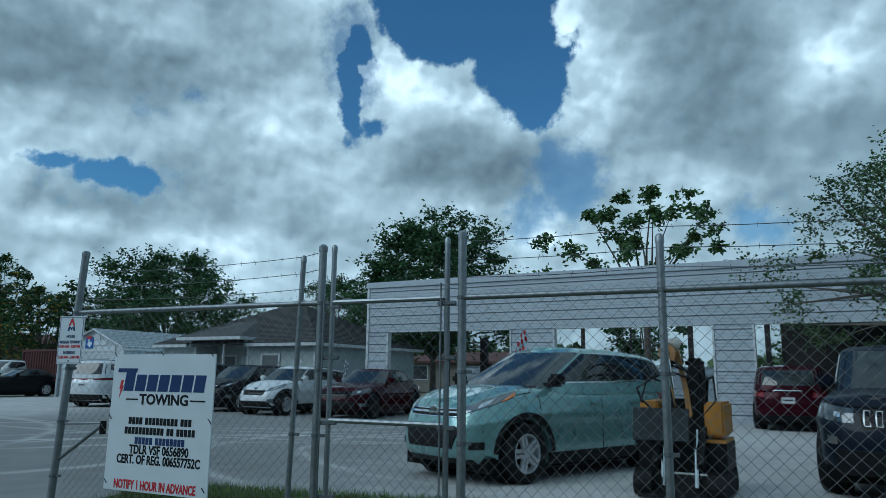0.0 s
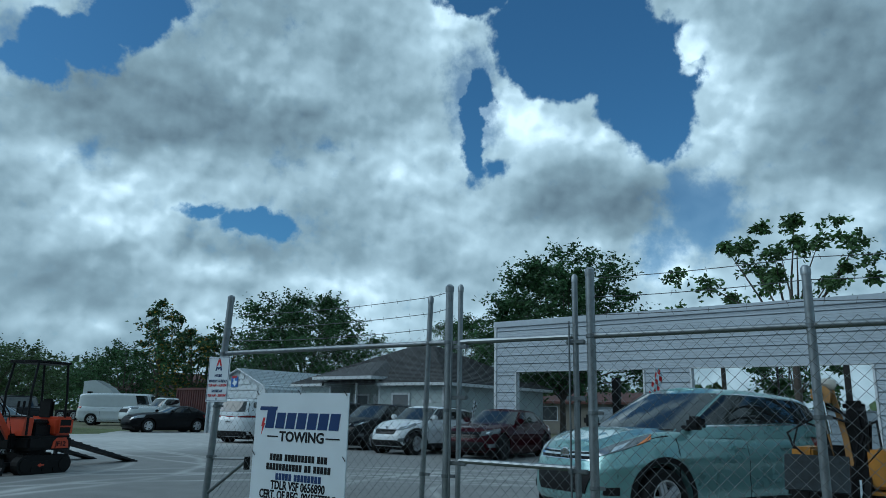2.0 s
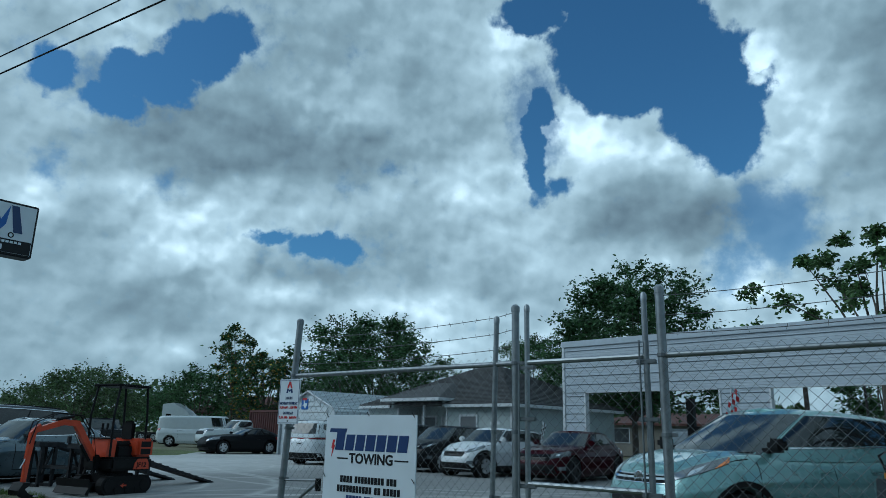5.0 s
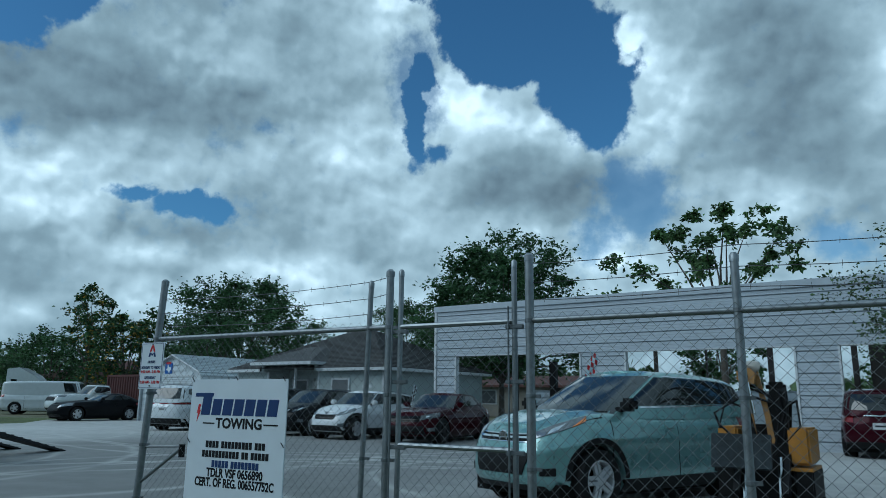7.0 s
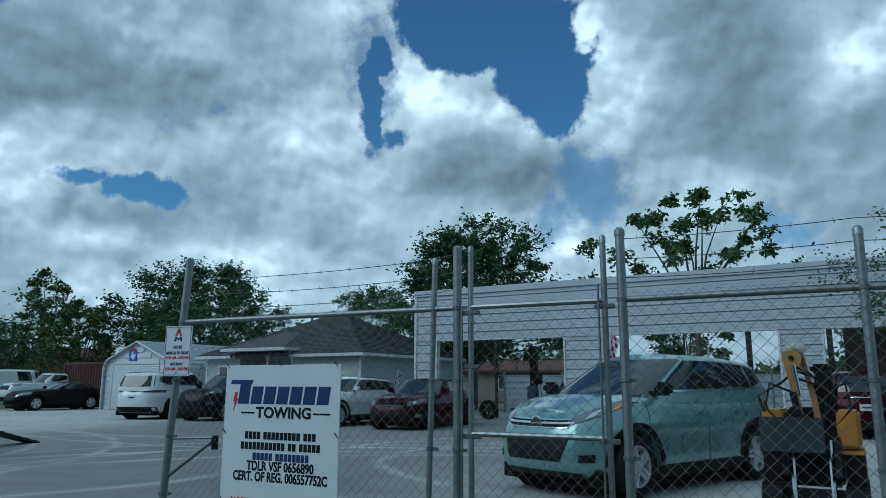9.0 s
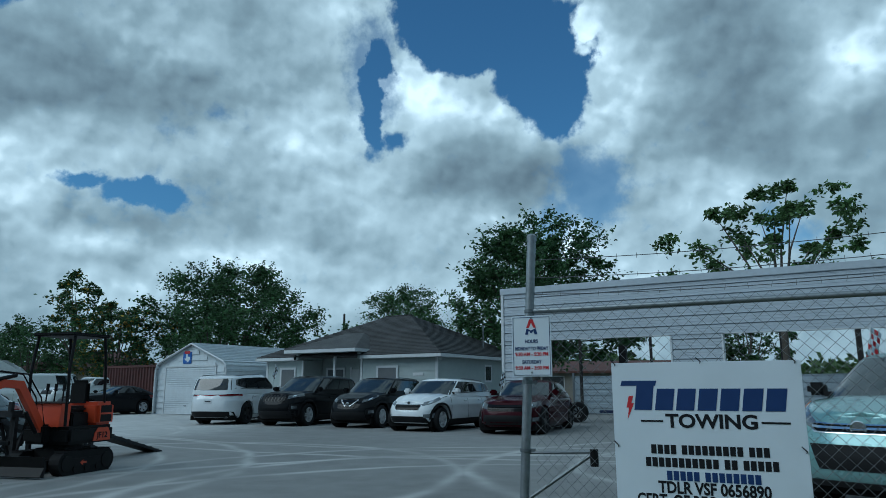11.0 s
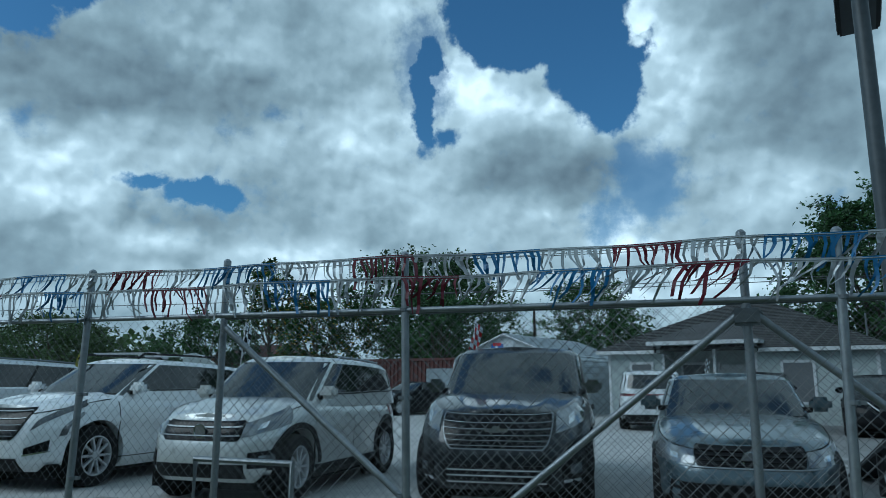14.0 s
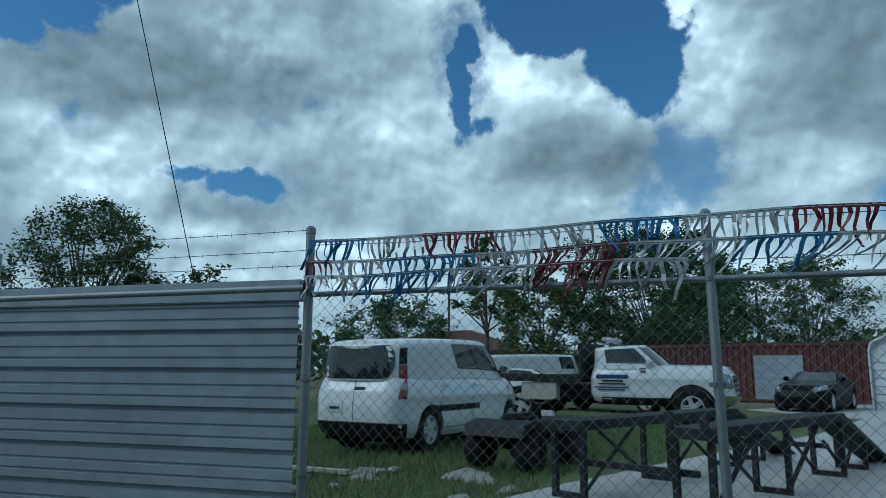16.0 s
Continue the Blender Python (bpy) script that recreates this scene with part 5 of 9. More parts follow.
def shed():
    root = thing("metal_shed", "white metal shed with a rounded gable and roll-up door", "shed", SHED)
    W, D, E, P = 5.0, 7.5, 2.35, 3.35
    # gable outline with rounded eaves
    arch = [(0, 0), (0, E - 0.25), (0.05, E - 0.05), (0.2, E + 0.12), (W / 2, P), (W - 0.2, E + 0.12), (W - 0.05, E - 0.05), (W, E - 0.25), (W, 0)]
    for y0, y1 in ((0.05, 0.1), (D - 0.1, D)):
        part("gable_wall", prism(bmesh.new(), arch, y0, y1, "y"), M["shed_metal"], root)

    def half(z):
        return W / 2 if z < E - 0.2 else W / 2 * max(0.0, (P - z) / (P - E + 0.2))

    def course(x0, x1, z0, z1, out):
        """One lapped sheet course, proud at its foot."""
        return prism(bmesh.new(), [(0.048, z0), (0.048, z1), (0.04, z1), (0.05 - out, z0)], x0, x1, "x")

    # front cladding beside and above the door
    z = 0.0
    while z < P - 0.25:
        w = half(z + 0.27) - 0.05
        lanes = ((W / 2 - w, 0.58), (4.22, W / 2 + w)) if z < 2.2 else ((W / 2 - w, W / 2 + w),)
        for x0, x1 in lanes:
            part("front_course", course(x0, x1, z, z + 0.272, 0.05), M["shed_metal"], root)
        z += 0.285
    sides = bmesh.new()
    n = 9
    path = [(W, 0.0), (W, E - 0.25), (W - 0.06, E - 0.02), (W - 0.22, E + 0.13), (W / 2, P + 0.02), (0.22, E + 0.13), (0.06, E - 0.02), (0.0, E - 0.25), (0, 0)]
    # roof and walls: a wrapped sheet with ribs running along the shed
    pts = []
    for (x0, z0), (x1, z1) in zip(path, path[1:]):
        L = math.hypot(x1 - x0, z1 - z0)
        k = max(1, int(L / 0.24))
        nx, nz = (z1 - z0) / L, -(x1 - x0) / L
        if nx * (x0 - W / 2) + nz * (z0 - 1.5) < 0:
            nx, nz = -nx, -nz
        for i in range(k):
            f = i / k
            for g, d in ((0.0, 0.0), (0.66, 0.0), (0.74, 0.05), (0.86, 0.05), (0.88, -0.02), (0.97, -0.02)):
                ff = f + g / k
                pts.append((x0 + (x1 - x0) * ff + nx * (d + 0.01), z0 + (z1 - z0) * ff + nz * (d + 0.01)))
    pts.append((0, 0))
    rows = [[sides.verts.new((x, y, z)) for x, z in pts] for y in (-0.12, D)]
    for i in range(len(pts) - 1):
        sides.faces.new((rows[0][i], rows[0][i + 1], rows[1][i + 1], rows[1][i]))
    part("wrapped_sheet", sides, M["shed_metal"], root)
    edge = bmesh.new()
    tube(edge, [(x, -0.12, z) for x, z in path], 0.045, 6)
    part("gable_trim", edge, M["trim_white"], root)
    d = part("roll_up_door", boxed((0.65, 0.03, 0.02), (4.15, 0.045, 2.25)), M["shed_metal"], root)
    for k in range(22):
        part("door_slat", prism(bmesh.new(), [(0.03, 0.03 + k * 0.1), (0.03, 0.124 + k * 0.1), (0.022, 0.124 + k * 0.1), (-0.006, 0.03 + k * 0.1)], 0.65, 4.15, "x"), M["shed_metal"], d)
    part("door_handle", boxed((2.1, -0.03, 0.4), (2.25, 0.005, 0.44)), M["galv_dull"], d)
    for x0, x1 in ((0.58, 0.65), (4.15, 4.22)):
        part("door_frame", boxed((x0, -0.02, 0), (x1, 0.02, 2.3)), M["trim_white"], root)
    part("door_frame", boxed((0.58, -0.02, 2.25), (4.22, 0.02, 2.34)), M["trim_white"], root)
    # painted sign with a white state shape
    sg = part("wall_sign", boxed((1.85, -0.02, 2.42), (2.45, 0.012, 2.98), 0.01), M["ink_mid"], root, "blue sign with a white shape and red head")
    part("sign_head", boxed((1.95, -0.03, 2.9), (2.35, -0.022, 3.02)), M["ink_red"], sg)
    st = bmesh.new()
    prism(st, [(2.07, 2.88), (2.18, 2.88), (2.18, 2.76), (2.36, 2.74), (2.37, 2.62), (2.28, 2.55), (2.24, 2.46), (2.16, 2.52), (2.1, 2.58), (2.03, 2.58), (1.96, 2.66), (2.07, 2.67)], -0.032, -0.022, "y")
    part("sign_shape", st, M["sign_white"], sg)
    return root


shed()

# ---- fences ----
R0, R1 = Vector((-5.33, 5.67, 0)), Vector((9.0, 3.35, 0))        # street fence beside the walk gate
L0, L1 = Vector((-13.75, 5.65, 0)), Vector((-35.17, 4.142, 0))   # street fence along the parked cars


def on_line(a, b, x):
    k = (x - a.x) / (b.x - a.x)
    return a + (b - a) * k


def chain_mesh(name, a, b, z0, z1, parent, off=0.0, cell=0.044, r=0.0016):
    """Woven diamond wire between two points: zigzag wires, three-sided."""
    d = b - a
    length = d.length
    d = d / length
    nrm = Vector((-d.y, d.x, 0))
    n, k = int(length / cell), int((z1 - z0) / cell)
    i, j = np.meshgrid(np.arange(n + 1), np.arange(k + 1), indexing="ij")
    s = (i + ((j + i) % 2)) * cell
    s = np.minimum(s, length)
    z = z0 + j * cell
    w = np.where((j % 2) == 0, 0.0022, -0.0022)
    px = a.x + d.x * s + nrm.x * (w + off)
    py = a.y + d.y * s + nrm.y * (w + off)
    centre = np.stack([px, py, z], -1)
    offs = [np.array([0, 0, r * 1.3]), np.array([-nrm.x * r, -nrm.y * r, 0]), np.array([0, 0, -r * 1.3])]
    verts = np.stack([centre + o for o in offs], 2).reshape(-1, 3)
    idx = (np.arange((n + 1) * (k + 1)).reshape(n + 1, k + 1) * 3)
    lo, hi = idx[:, :-1].ravel(), idx[:, 1:].ravel()
    faces = np.concatenate([np.stack([lo + q, lo + (q + 1) % 3, hi + (q + 1) % 3, hi + q], 1) for q in range(3)])
    me = bpy.data.meshes.new(name)
    me.from_pydata(verts.tolist(), [], faces.tolist())
    me.materials.append(M["wire"])
    ob = new(name, me)
    ob.parent = parent
    tagged(ob, "woven diamond wire mesh", kind="stuff")
    return ob


def barbed(parent, pts, seed=0, r=0.0028):
    """A sagging strand of twisted wire with barbs."""
    rng = random.Random(seed)
    bm = bmesh.new()
    tube(bm, pts, r, 4)
    total = list(zip(pts, pts[1:]))
    for a, b in total:
        a, b = Vector(a), Vector(b)
        n = max(1, int((b - a).length / 0.13))
        for k in range(n):
            p = a.lerp(b, (k + 0.5) / n)
            q = Vector((rng.uniform(-.4, .4), rng.uniform(-.5, .5), 1)).normalized() * 0.02
            tube(bm, [p - q, p + q], 0.0018, 3, caps=False)
    return part("barbed_wire", bm, M["barb"], parent)


def sag(a, b, drop, n=6):
    a, b = Vector(a), Vector(b)
    return [a.lerp(b, k / n) - Vector((0, 0, 4 * drop * (k / n) * (1 - k / n))) for k in range(n + 1)]


def post(parent, x, y, z, r, mat="galv", lean=0.0, name="post"):
    p = part(name, piped([(x - lean * z, y, -0.05), (x, y, z)], r, 12), M[mat], parent, "", True)
    cap = bmesh.new()
    lathe(cap, [(r * 1.12, -0.03), (r * 1.12, 0.012), (r * 0.6, 0.03), (0.0, 0.034)], Matrix.Translation((x, y, z)), 12)
    part("post_cap", cap, M[mat], p, "", True)
    return p


def band(parent, x, y, z, r):
    bm = bmesh.new()
    lathe(bm, [(r * 1.12, -0.014), (r * 1.2, -0.012), (r * 1.2, 0.012), (r * 1.12, 0.014)], Matrix.Translation((x, y, z)), 12)
    box(bm, (x + r, y - 0.012, z - 0.012), (x + r + 0.04, y + 0.012, z + 0.012))
    part("tension_band", bm, M["galv_dull"], parent)


def right_fence():
    f = thing("chain_link_fence", "galvanised chain link fence with three strands of barbed wire", "fence", kind="structure")
    RZ = 1.84
    at = lambda x: on_line(R0, R1, x)
    for x, z, r, lean in ((-5.33, 2.42, 0.035, 0.055), (-2.72, 2.21, 0.022, 0.025), (-2.53, 2.29, 0.032, 0.0), (-1.30, 2.31, 0.032, 0.0), (0.10, 2.18, 0.027, 0.0), (3.14, 2.18, 0.03, 0.0), (6.2, 2.18, 0.03, 0.0)):
        p = at(x)
        q = post(f, p.x, p.y, z, r, "galv", lean)
        for zz in (0.3, 0.8, 1.3, RZ):
            band(f, p.x - lean * (z - zz) * 0 - lean * (z - zz), p.y, zz, r)
    a, b, c, d = at(-5.33), at(-2.53), at(-1.30), at(9.0)
    for p, q in ((a, b), (c, d)):
        part("top_rail", piped([p + Vector((0, 0, RZ)), q + Vector((0, 0, RZ))], 0.022, 10), M["galv"], f, "", True)
        chain_mesh("wire_mesh", p, q, 0.04, RZ + 0.07, f, -0.03)
        part("tension_wire", piped([p + Vector((0, 0, 0.05)), q + Vector((0, 0, 0.05))], 0.003, 4), M["wire"], f)
    for k, z in enumerate((1.99, 2.12, 2.26)):
        barbed(f, sag(a + Vector((0, 0, z - 0.02)), at(-2.72) + Vector((0, 0, z - 0.03)), 0.03) + [b + Vector((0, 0, z))], k)
        barbed(f, sag(c + Vector((0, 0, z)), at(0.10) + Vector((0, 0, z)), 0.015) + sag(at(0.10) + Vector((0, 0, z)), at(3.14) + Vector((0, 0, z)), 0.05)[1:] + [d + Vector((0, 0, z))], k + 9)
    # walk gate
    g = thing("walk_gate", "narrow chain link walk gate closed between two posts", "gate")
    x0, x1 = at(-2.42), at(-1.42)
    for p, z in ((x0, 2.28), (x1, 2.27)):
        post(g, p.x, p.y, z, 0.021, "galv", 0, "gate_stile")
    for z in (0.12, 0.92, 1.84):
        part("gate_rail", piped([x0 + Vector((0, 0, z)), x1 + Vector((0, 0, z))], 0.02, 8), M["galv"], g, "", True)
    chain_mesh("wire_mesh", x0, x1, 0.1, 1.84, g, -0.025)
    part("tension_bar", piped([x0 + Vector((-0.06, -0.03, 0.1)), x0 + Vector((-0.06, -0.03, 1.85))], 0.008, 6), M["galv_dull"], g)
    part("tension_bar", piped([x1 + Vector((-0.04, -0.03, 0.1)), x1 + Vector((-0.04, -0.03, 1.95))], 0.008, 6), M["galv_dull"], g)
    for p in (x0, x1):
        for z in (0.35, 0.9, 1.4, 1.8):
            part("hinge", boxed((p.x - 0.07, p.y - 0.022, z - 0.016), (p.x + 0.07, p.y + 0.022, z + 0.016), 0.006), M["galv_dull"], g)
    # catch for the rolling gate on the leaning end post
    c_ = thing("gate_catch", "steel gate catch bracket on the leaning end post", "gate catch")
    part("arm", piped([a + Vector((-0.1, 0, 0.78)), a + Vector((0.42, -0.02, 0.80))], 0.013, 6), M["galv_dull"], c_)
    part("brace", piped([a + Vector((-0.12, 0, 0.42)), a + Vector((0.4, -0.02, 0.78))], 0.016, 6), M["galv_dull"], c_)
    part("roller", piped([a + Vector((0.42, -0.03, 0.70)), a + Vector((0.42, -0.03, 0.82))], 0.03, 10), M["black_plastic"], c_)


def left_fence():
    f = thing("chain_link_fence", "galvanised chain link fence along the parked cars", "fence", kind="structure")
    RZ = 1.85
    at = lambda x: on_line(L0, L1, x)
    xs = [-13.75, -16.85, -19.8, -22.81, -25.86, -29.2, -32.27, -35.17]
    for i, x in enumerate(xs):
        p = at(x)
        r = 0.052 if i == 0 else (0.036 if i == 7 else 0.03)
        post(f, p.x, p.y, 2.42 if i == 0 else (2.36 if i == 7 else 2.27), r, "galv", 0.0 if i in (0, 7) else -0.02 * (-1) ** i)
        for zz in (0.5, 1.2, RZ):
            band(f, p.x, p.y, zz, r)
    p = at(-15.12)
    post(f, p.x, p.y, 2.27, 0.021, "galv", 0.0)
    for i, (x0, x1) in enumerate(zip(xs, xs[1:])):
        p, q = at(x0), at(x1)
        part("top_rail", piped([p + Vector((0, 0, RZ)), q + Vector((0, 0, RZ))], 0.021, 10), M["galv"], f, "", True)
        if i < 6:
            chain_mesh("wire_mesh", q, p, 0.03, RZ + 0.03, f, 0.03)
        else:
            chain_mesh("wire_mesh", q, p, 0.03, RZ + 0.01, f, 0.03)
        for k, z in enumerate((1.97, 2.10, 2.24)):
            barbed(f, sag(p + Vector((0, 0, z)), q + Vector((0, 0, z)), 0.012 + 0.01 * k), i * 5 + k)
    return f, at


def rolling_gate():
    g = thing("rolling_gate", "long rolling chain link gate with diagonal braces, parked open", "gate")
    a, b = Vector((-21.65, 5.42, 0)), Vector((-13.25, 5.88, 0))
    at = lambda x: on_line(a, b, x)
    Z = 1.87
    for x, z, r in ((-21.65, 2.36, 0.03), (-17.41, 2.34, 0.03), (-13.25, 2.32, 0.036)):
        p = at(x)
        post(g, p.x, p.y, z, r, "galv", 0, "gate_stile")
    for z in (0.1, Z):
        part("gate_rail", piped([a + Vector((0, 0, z)), b + Vector((0, 0, z))], 0.024, 10), M["galv_dull"], g, "", True)
    for x0, z0, x1, z1 in ((-21.6, Z - 0.1, -19.5, 0.12), (-19.5, 0.12, -17.47, Z - 0.1), (-17.35, Z - 0.1, -15.4, 0.12), (-15.4, 0.12, -13.3, Z - 0.12)):
        part("brace", piped([at(x0) + Vector((0, -0.03, z0)), at(x1) + Vector((0, -0.03, z1))], 0.027, 10), M["galv"], g, "", True)
    hub = bmesh.new()
    box(hub, (at(-17.41).x - 0.1, at(-17.41).y - 0.06, Z - 0.17), (at(-17.41).x + 0.1, at(-17.41).y, Z - 0.05), 0.02)
    part("gusset", hub, M["galv_dull"], g)
    chain_mesh("wire_mesh", a, b, 0.1, Z, g, 0.03, 0.044)
    for k, z in enumerate((2.03, 2.16, 2.29)):
        barbed(g, sag(at(-17.41) + Vector((0, 0, z)), a + Vector((0, 0, z)), 0.02), 40 + k)
        barbed(g, sag(b + Vector((0, 0, z - 0.05)), at(-17.41) + Vector((0, 0, z)), 0.02), 50 + k)
    # gallows frame and notice beside the big post
    fr = thing("gate_frame_pipe", "pipe guide frame beside the gate post with a small notice", "gate frame")
    part("pipe", piped([(-13.68, 6.0, 0), (-13.68, 6.0, 2.37)], 0.03, 8), M["galv_dull"], fr)
    part("pipe", piped([(-13.9, 5.7, 2.37), (-13.66, 6.02, 2.37)], 0.03, 8), M["galv_dull"], fr)
    for x in (-13.74, -13.60):
        part("guide_roller", piped([(x, 5.98, 1.84), (x, 5.98, 2.02)], 0.04, 10), M["black_plastic"], fr)
    nb = part("notice_board", boxed((-13.70, 5.78, 1.60), (-13.43, 5.79, 1.75)), M["sign_white"], fr, "small white notice with dark print")
    for k in range(4):
        part("print_bar", boxed((-13.68, 5.774, 1.72 - k * 0.032), (-13.45, 5.779, 1.735 - k * 0.032)), M["plate_dark"], nb)
    bx = thing("switch_box", "small grey switch box on a pipe by the gate", "switch box")
    part("box", boxed((-16.44, 6.88, 0.30), (-16.33, 6.96, 0.50), 0.01), M["galv"], bx)
    part("conduit", piped([(-16.385, 6.92, 0.0), (-16.385, 6.92, 0.31)], 0.015, 8), M["galv_dull"], bx)


right_fence()
LEFT, LAT = left_fence()
rolling_gate()


def streamers():
    """Strings of fringed film: red, silver and blue groups on two cords, three near the end post."""
    colours = ["silver_cloth", "blue_cloth", "silver_cloth", "red_cloth"]
    for row, (z, xa, xb, lenf) in enumerate(((2.25, -13.75, -35.17, 1.0), (2.09, -13.8, -35.17, 1.1), (1.98, -32.3, -35.17, 1.0))):
        rng = random.Random(20 + row)
        root = thing("streamer_string", "red, silver and blue fringe streamer strung along the fence", "streamer", group="streamers on the fence")
        cord = []
        bms = {c: bmesh.new() for c in ("silver_cloth", "blue_cloth", "red_cloth")}
        x, k, left, col = xa - 0.1, row, 0, None
        step = 0.046
        while x > xb:
            p = LAT(x)
            wave = 0.008 * math.sin(x * 2.1 + row) + 0.005 * math.sin(x * 5.3)
            if left <= 0:
                col = colours[k % 4]
                k += 1
                left = rng.randint(9, 15)
            y = p.y - 0.035 - 0.01 * row
            top = Vector((x, y, z + wave))
            cord.append(top)
            L = rng.uniform(0.14, 0.26) * lenf
            wind = -0.22 + 0.38 * math.sin(x * 0.9 + row * 2) + rng.gauss(0, 0.26)
            w = rng.uniform(0.009, 0.017)
            bm = bms[col]
            prev = None
            twist = rng.uniform(-1.6, 1.6)
            kink = rng.uniform(-0.03, 0.03)
            for j in range(5):
                q = j / 4
                c = top + Vector((wind * L * q * (0.55 + 0.45 * q) + 0.008 * math.sin(7 * q + x * 7) + kink * math.sin(math.pi * q), rng.gauss(0, 0.012) * q, -L * q * math.sqrt(max(0.2, 1 - (wind * 0.8) ** 2))))
                ww = w * (1 - 0.25 * q)
                dx = Vector((math.cos(twist * q) * ww, math.sin(twist * q) * ww, 0))
                pair = (bm.verts.new(c - dx), bm.verts.new(c + dx))
                if prev:
                    bm.faces.new((prev[0], prev[1], pair[1], pair[0]))
                prev = pair
            # the heading strip between two fringes
            a0, a1 = bm.verts.new(top + Vector((step / 2, 0, 0.012))), bm.verts.new(top + Vector((-step / 2, 0, 0.012)))
            b0, b1 = bm.verts.new(top + Vector((step / 2, 0, -0.014))), bm.verts.new(top + Vector((-step / 2, 0, -0.014)))
            bm.faces.new((a0, a1, b1, b0))
            x -= step
            left -= 1
        part("cord", piped(cord[::3], 0.004, 4), M["silver_cloth"], root)
        for cname, bm in bms.items():
            ob = part("fringe", bm, M[cname], root, cname.split("_")[0] + " film fringes")
            tagged(ob, kind="stuff")


streamers()


def pbr_sheet(bm, x0, x1, z0, z1, pitch=0.305):
    """Thin sheet with a tall rib at each pitch and two low ones between."""
    prof = []
    z = z0
    while z < z1:
        for k, d in ((0.01, 0.0), (0.025, 0.045), (0.13, 0.045), (0.17, 0.0), (0.36, 0.0), (0.37, 0.016), (0.42, 0.016), (0.45, 0.0), (0.66, 0.0), (0.67, 0.016), (0.72, 0.016), (0.75, 0.0)):
            if z + k * pitch < z1:
                prof.append((z + k * pitch, d))
        z += pitch
    prof.append((z1, 0.0))
    sides = [[[bm.verts.new((x, d + t, zz)) for zz, d in prof] for x in (x0, x1)] for t in (0.0, 0.002)]
    for a, b in sides:
        for k in range(len(prof) - 1):
            bm.faces.new((a[k], b[k], b[k + 1], a[k + 1]))
    return bm


def metal_fence():
    f = thing("sheet_fence", "galvanised corrugated sheet fence with barbed wire above", "fence", kind="structure")
    e = Vector((-35.17, 4.142, 0))
    d = Vector((-1.0, -0.16, 0)).normalized()
    ang = math.atan2(-d.y, -d.x)
    for k in range(5):
        m = Matrix.Translation(e + d * (0.03 + 3.1 * (k + 1))) @ Matrix.Rotation(ang, 4, "Z")
        o = part("sheet", pbr_sheet(bmesh.new(), 0.05, 3.05, 0.02, 1.80), M["grey_metal"], f)
        o.matrix_basis = m
        r = part("top_rail", piped([(0, 0, 1.88), (3.1, 0, 1.90)], 0.04, 10), M["galv_dull"], f, "", True)
        r.matrix_basis = m
        c = part("cap_sheet", boxed((0.02, -0.03, 1.80), (3.08, 0.05, 1.97), 0.01), M["grey_metal"], f)
        c.matrix_basis = m
        p = part("post", piped([(0, 0, 0), (0, 0, 2.3)], 0.035, 10), M["galv"], f, "", True)
        p.matrix_basis = m
    far = e + d * 15.6
    for k, z in enumerate((2.08, 2.2, 2.36)):
        barbed(f, sag(e + Vector((0, 0, z)), far + Vector((0, 0, z)), 0.03, 10), 70 + k)


metal_fence()

# ---- signs ----


def upright(origin, ang):
    """Local x to the right along the face, local y up, local z out of the face towards the street."""
    return Matrix.Translation(origin) @ Matrix.Rotation(ang, 4, "Z") @ Matrix.Rotation(radians(90), 4, "X")


def put(me, name, parent, x, y, z=0.004):
    ob = new(name, me)
    ob.parent = parent
    ob.matrix_basis = Matrix.Translation((x, y, z))
    return ob


def bar(parent, x0, x1, y0, y1, mat, name="print_bar", z=0.004):
    return part(name, boxed((x0, y0, z - 0.001), (x1, y1, z + 0.002)), M[mat], parent)


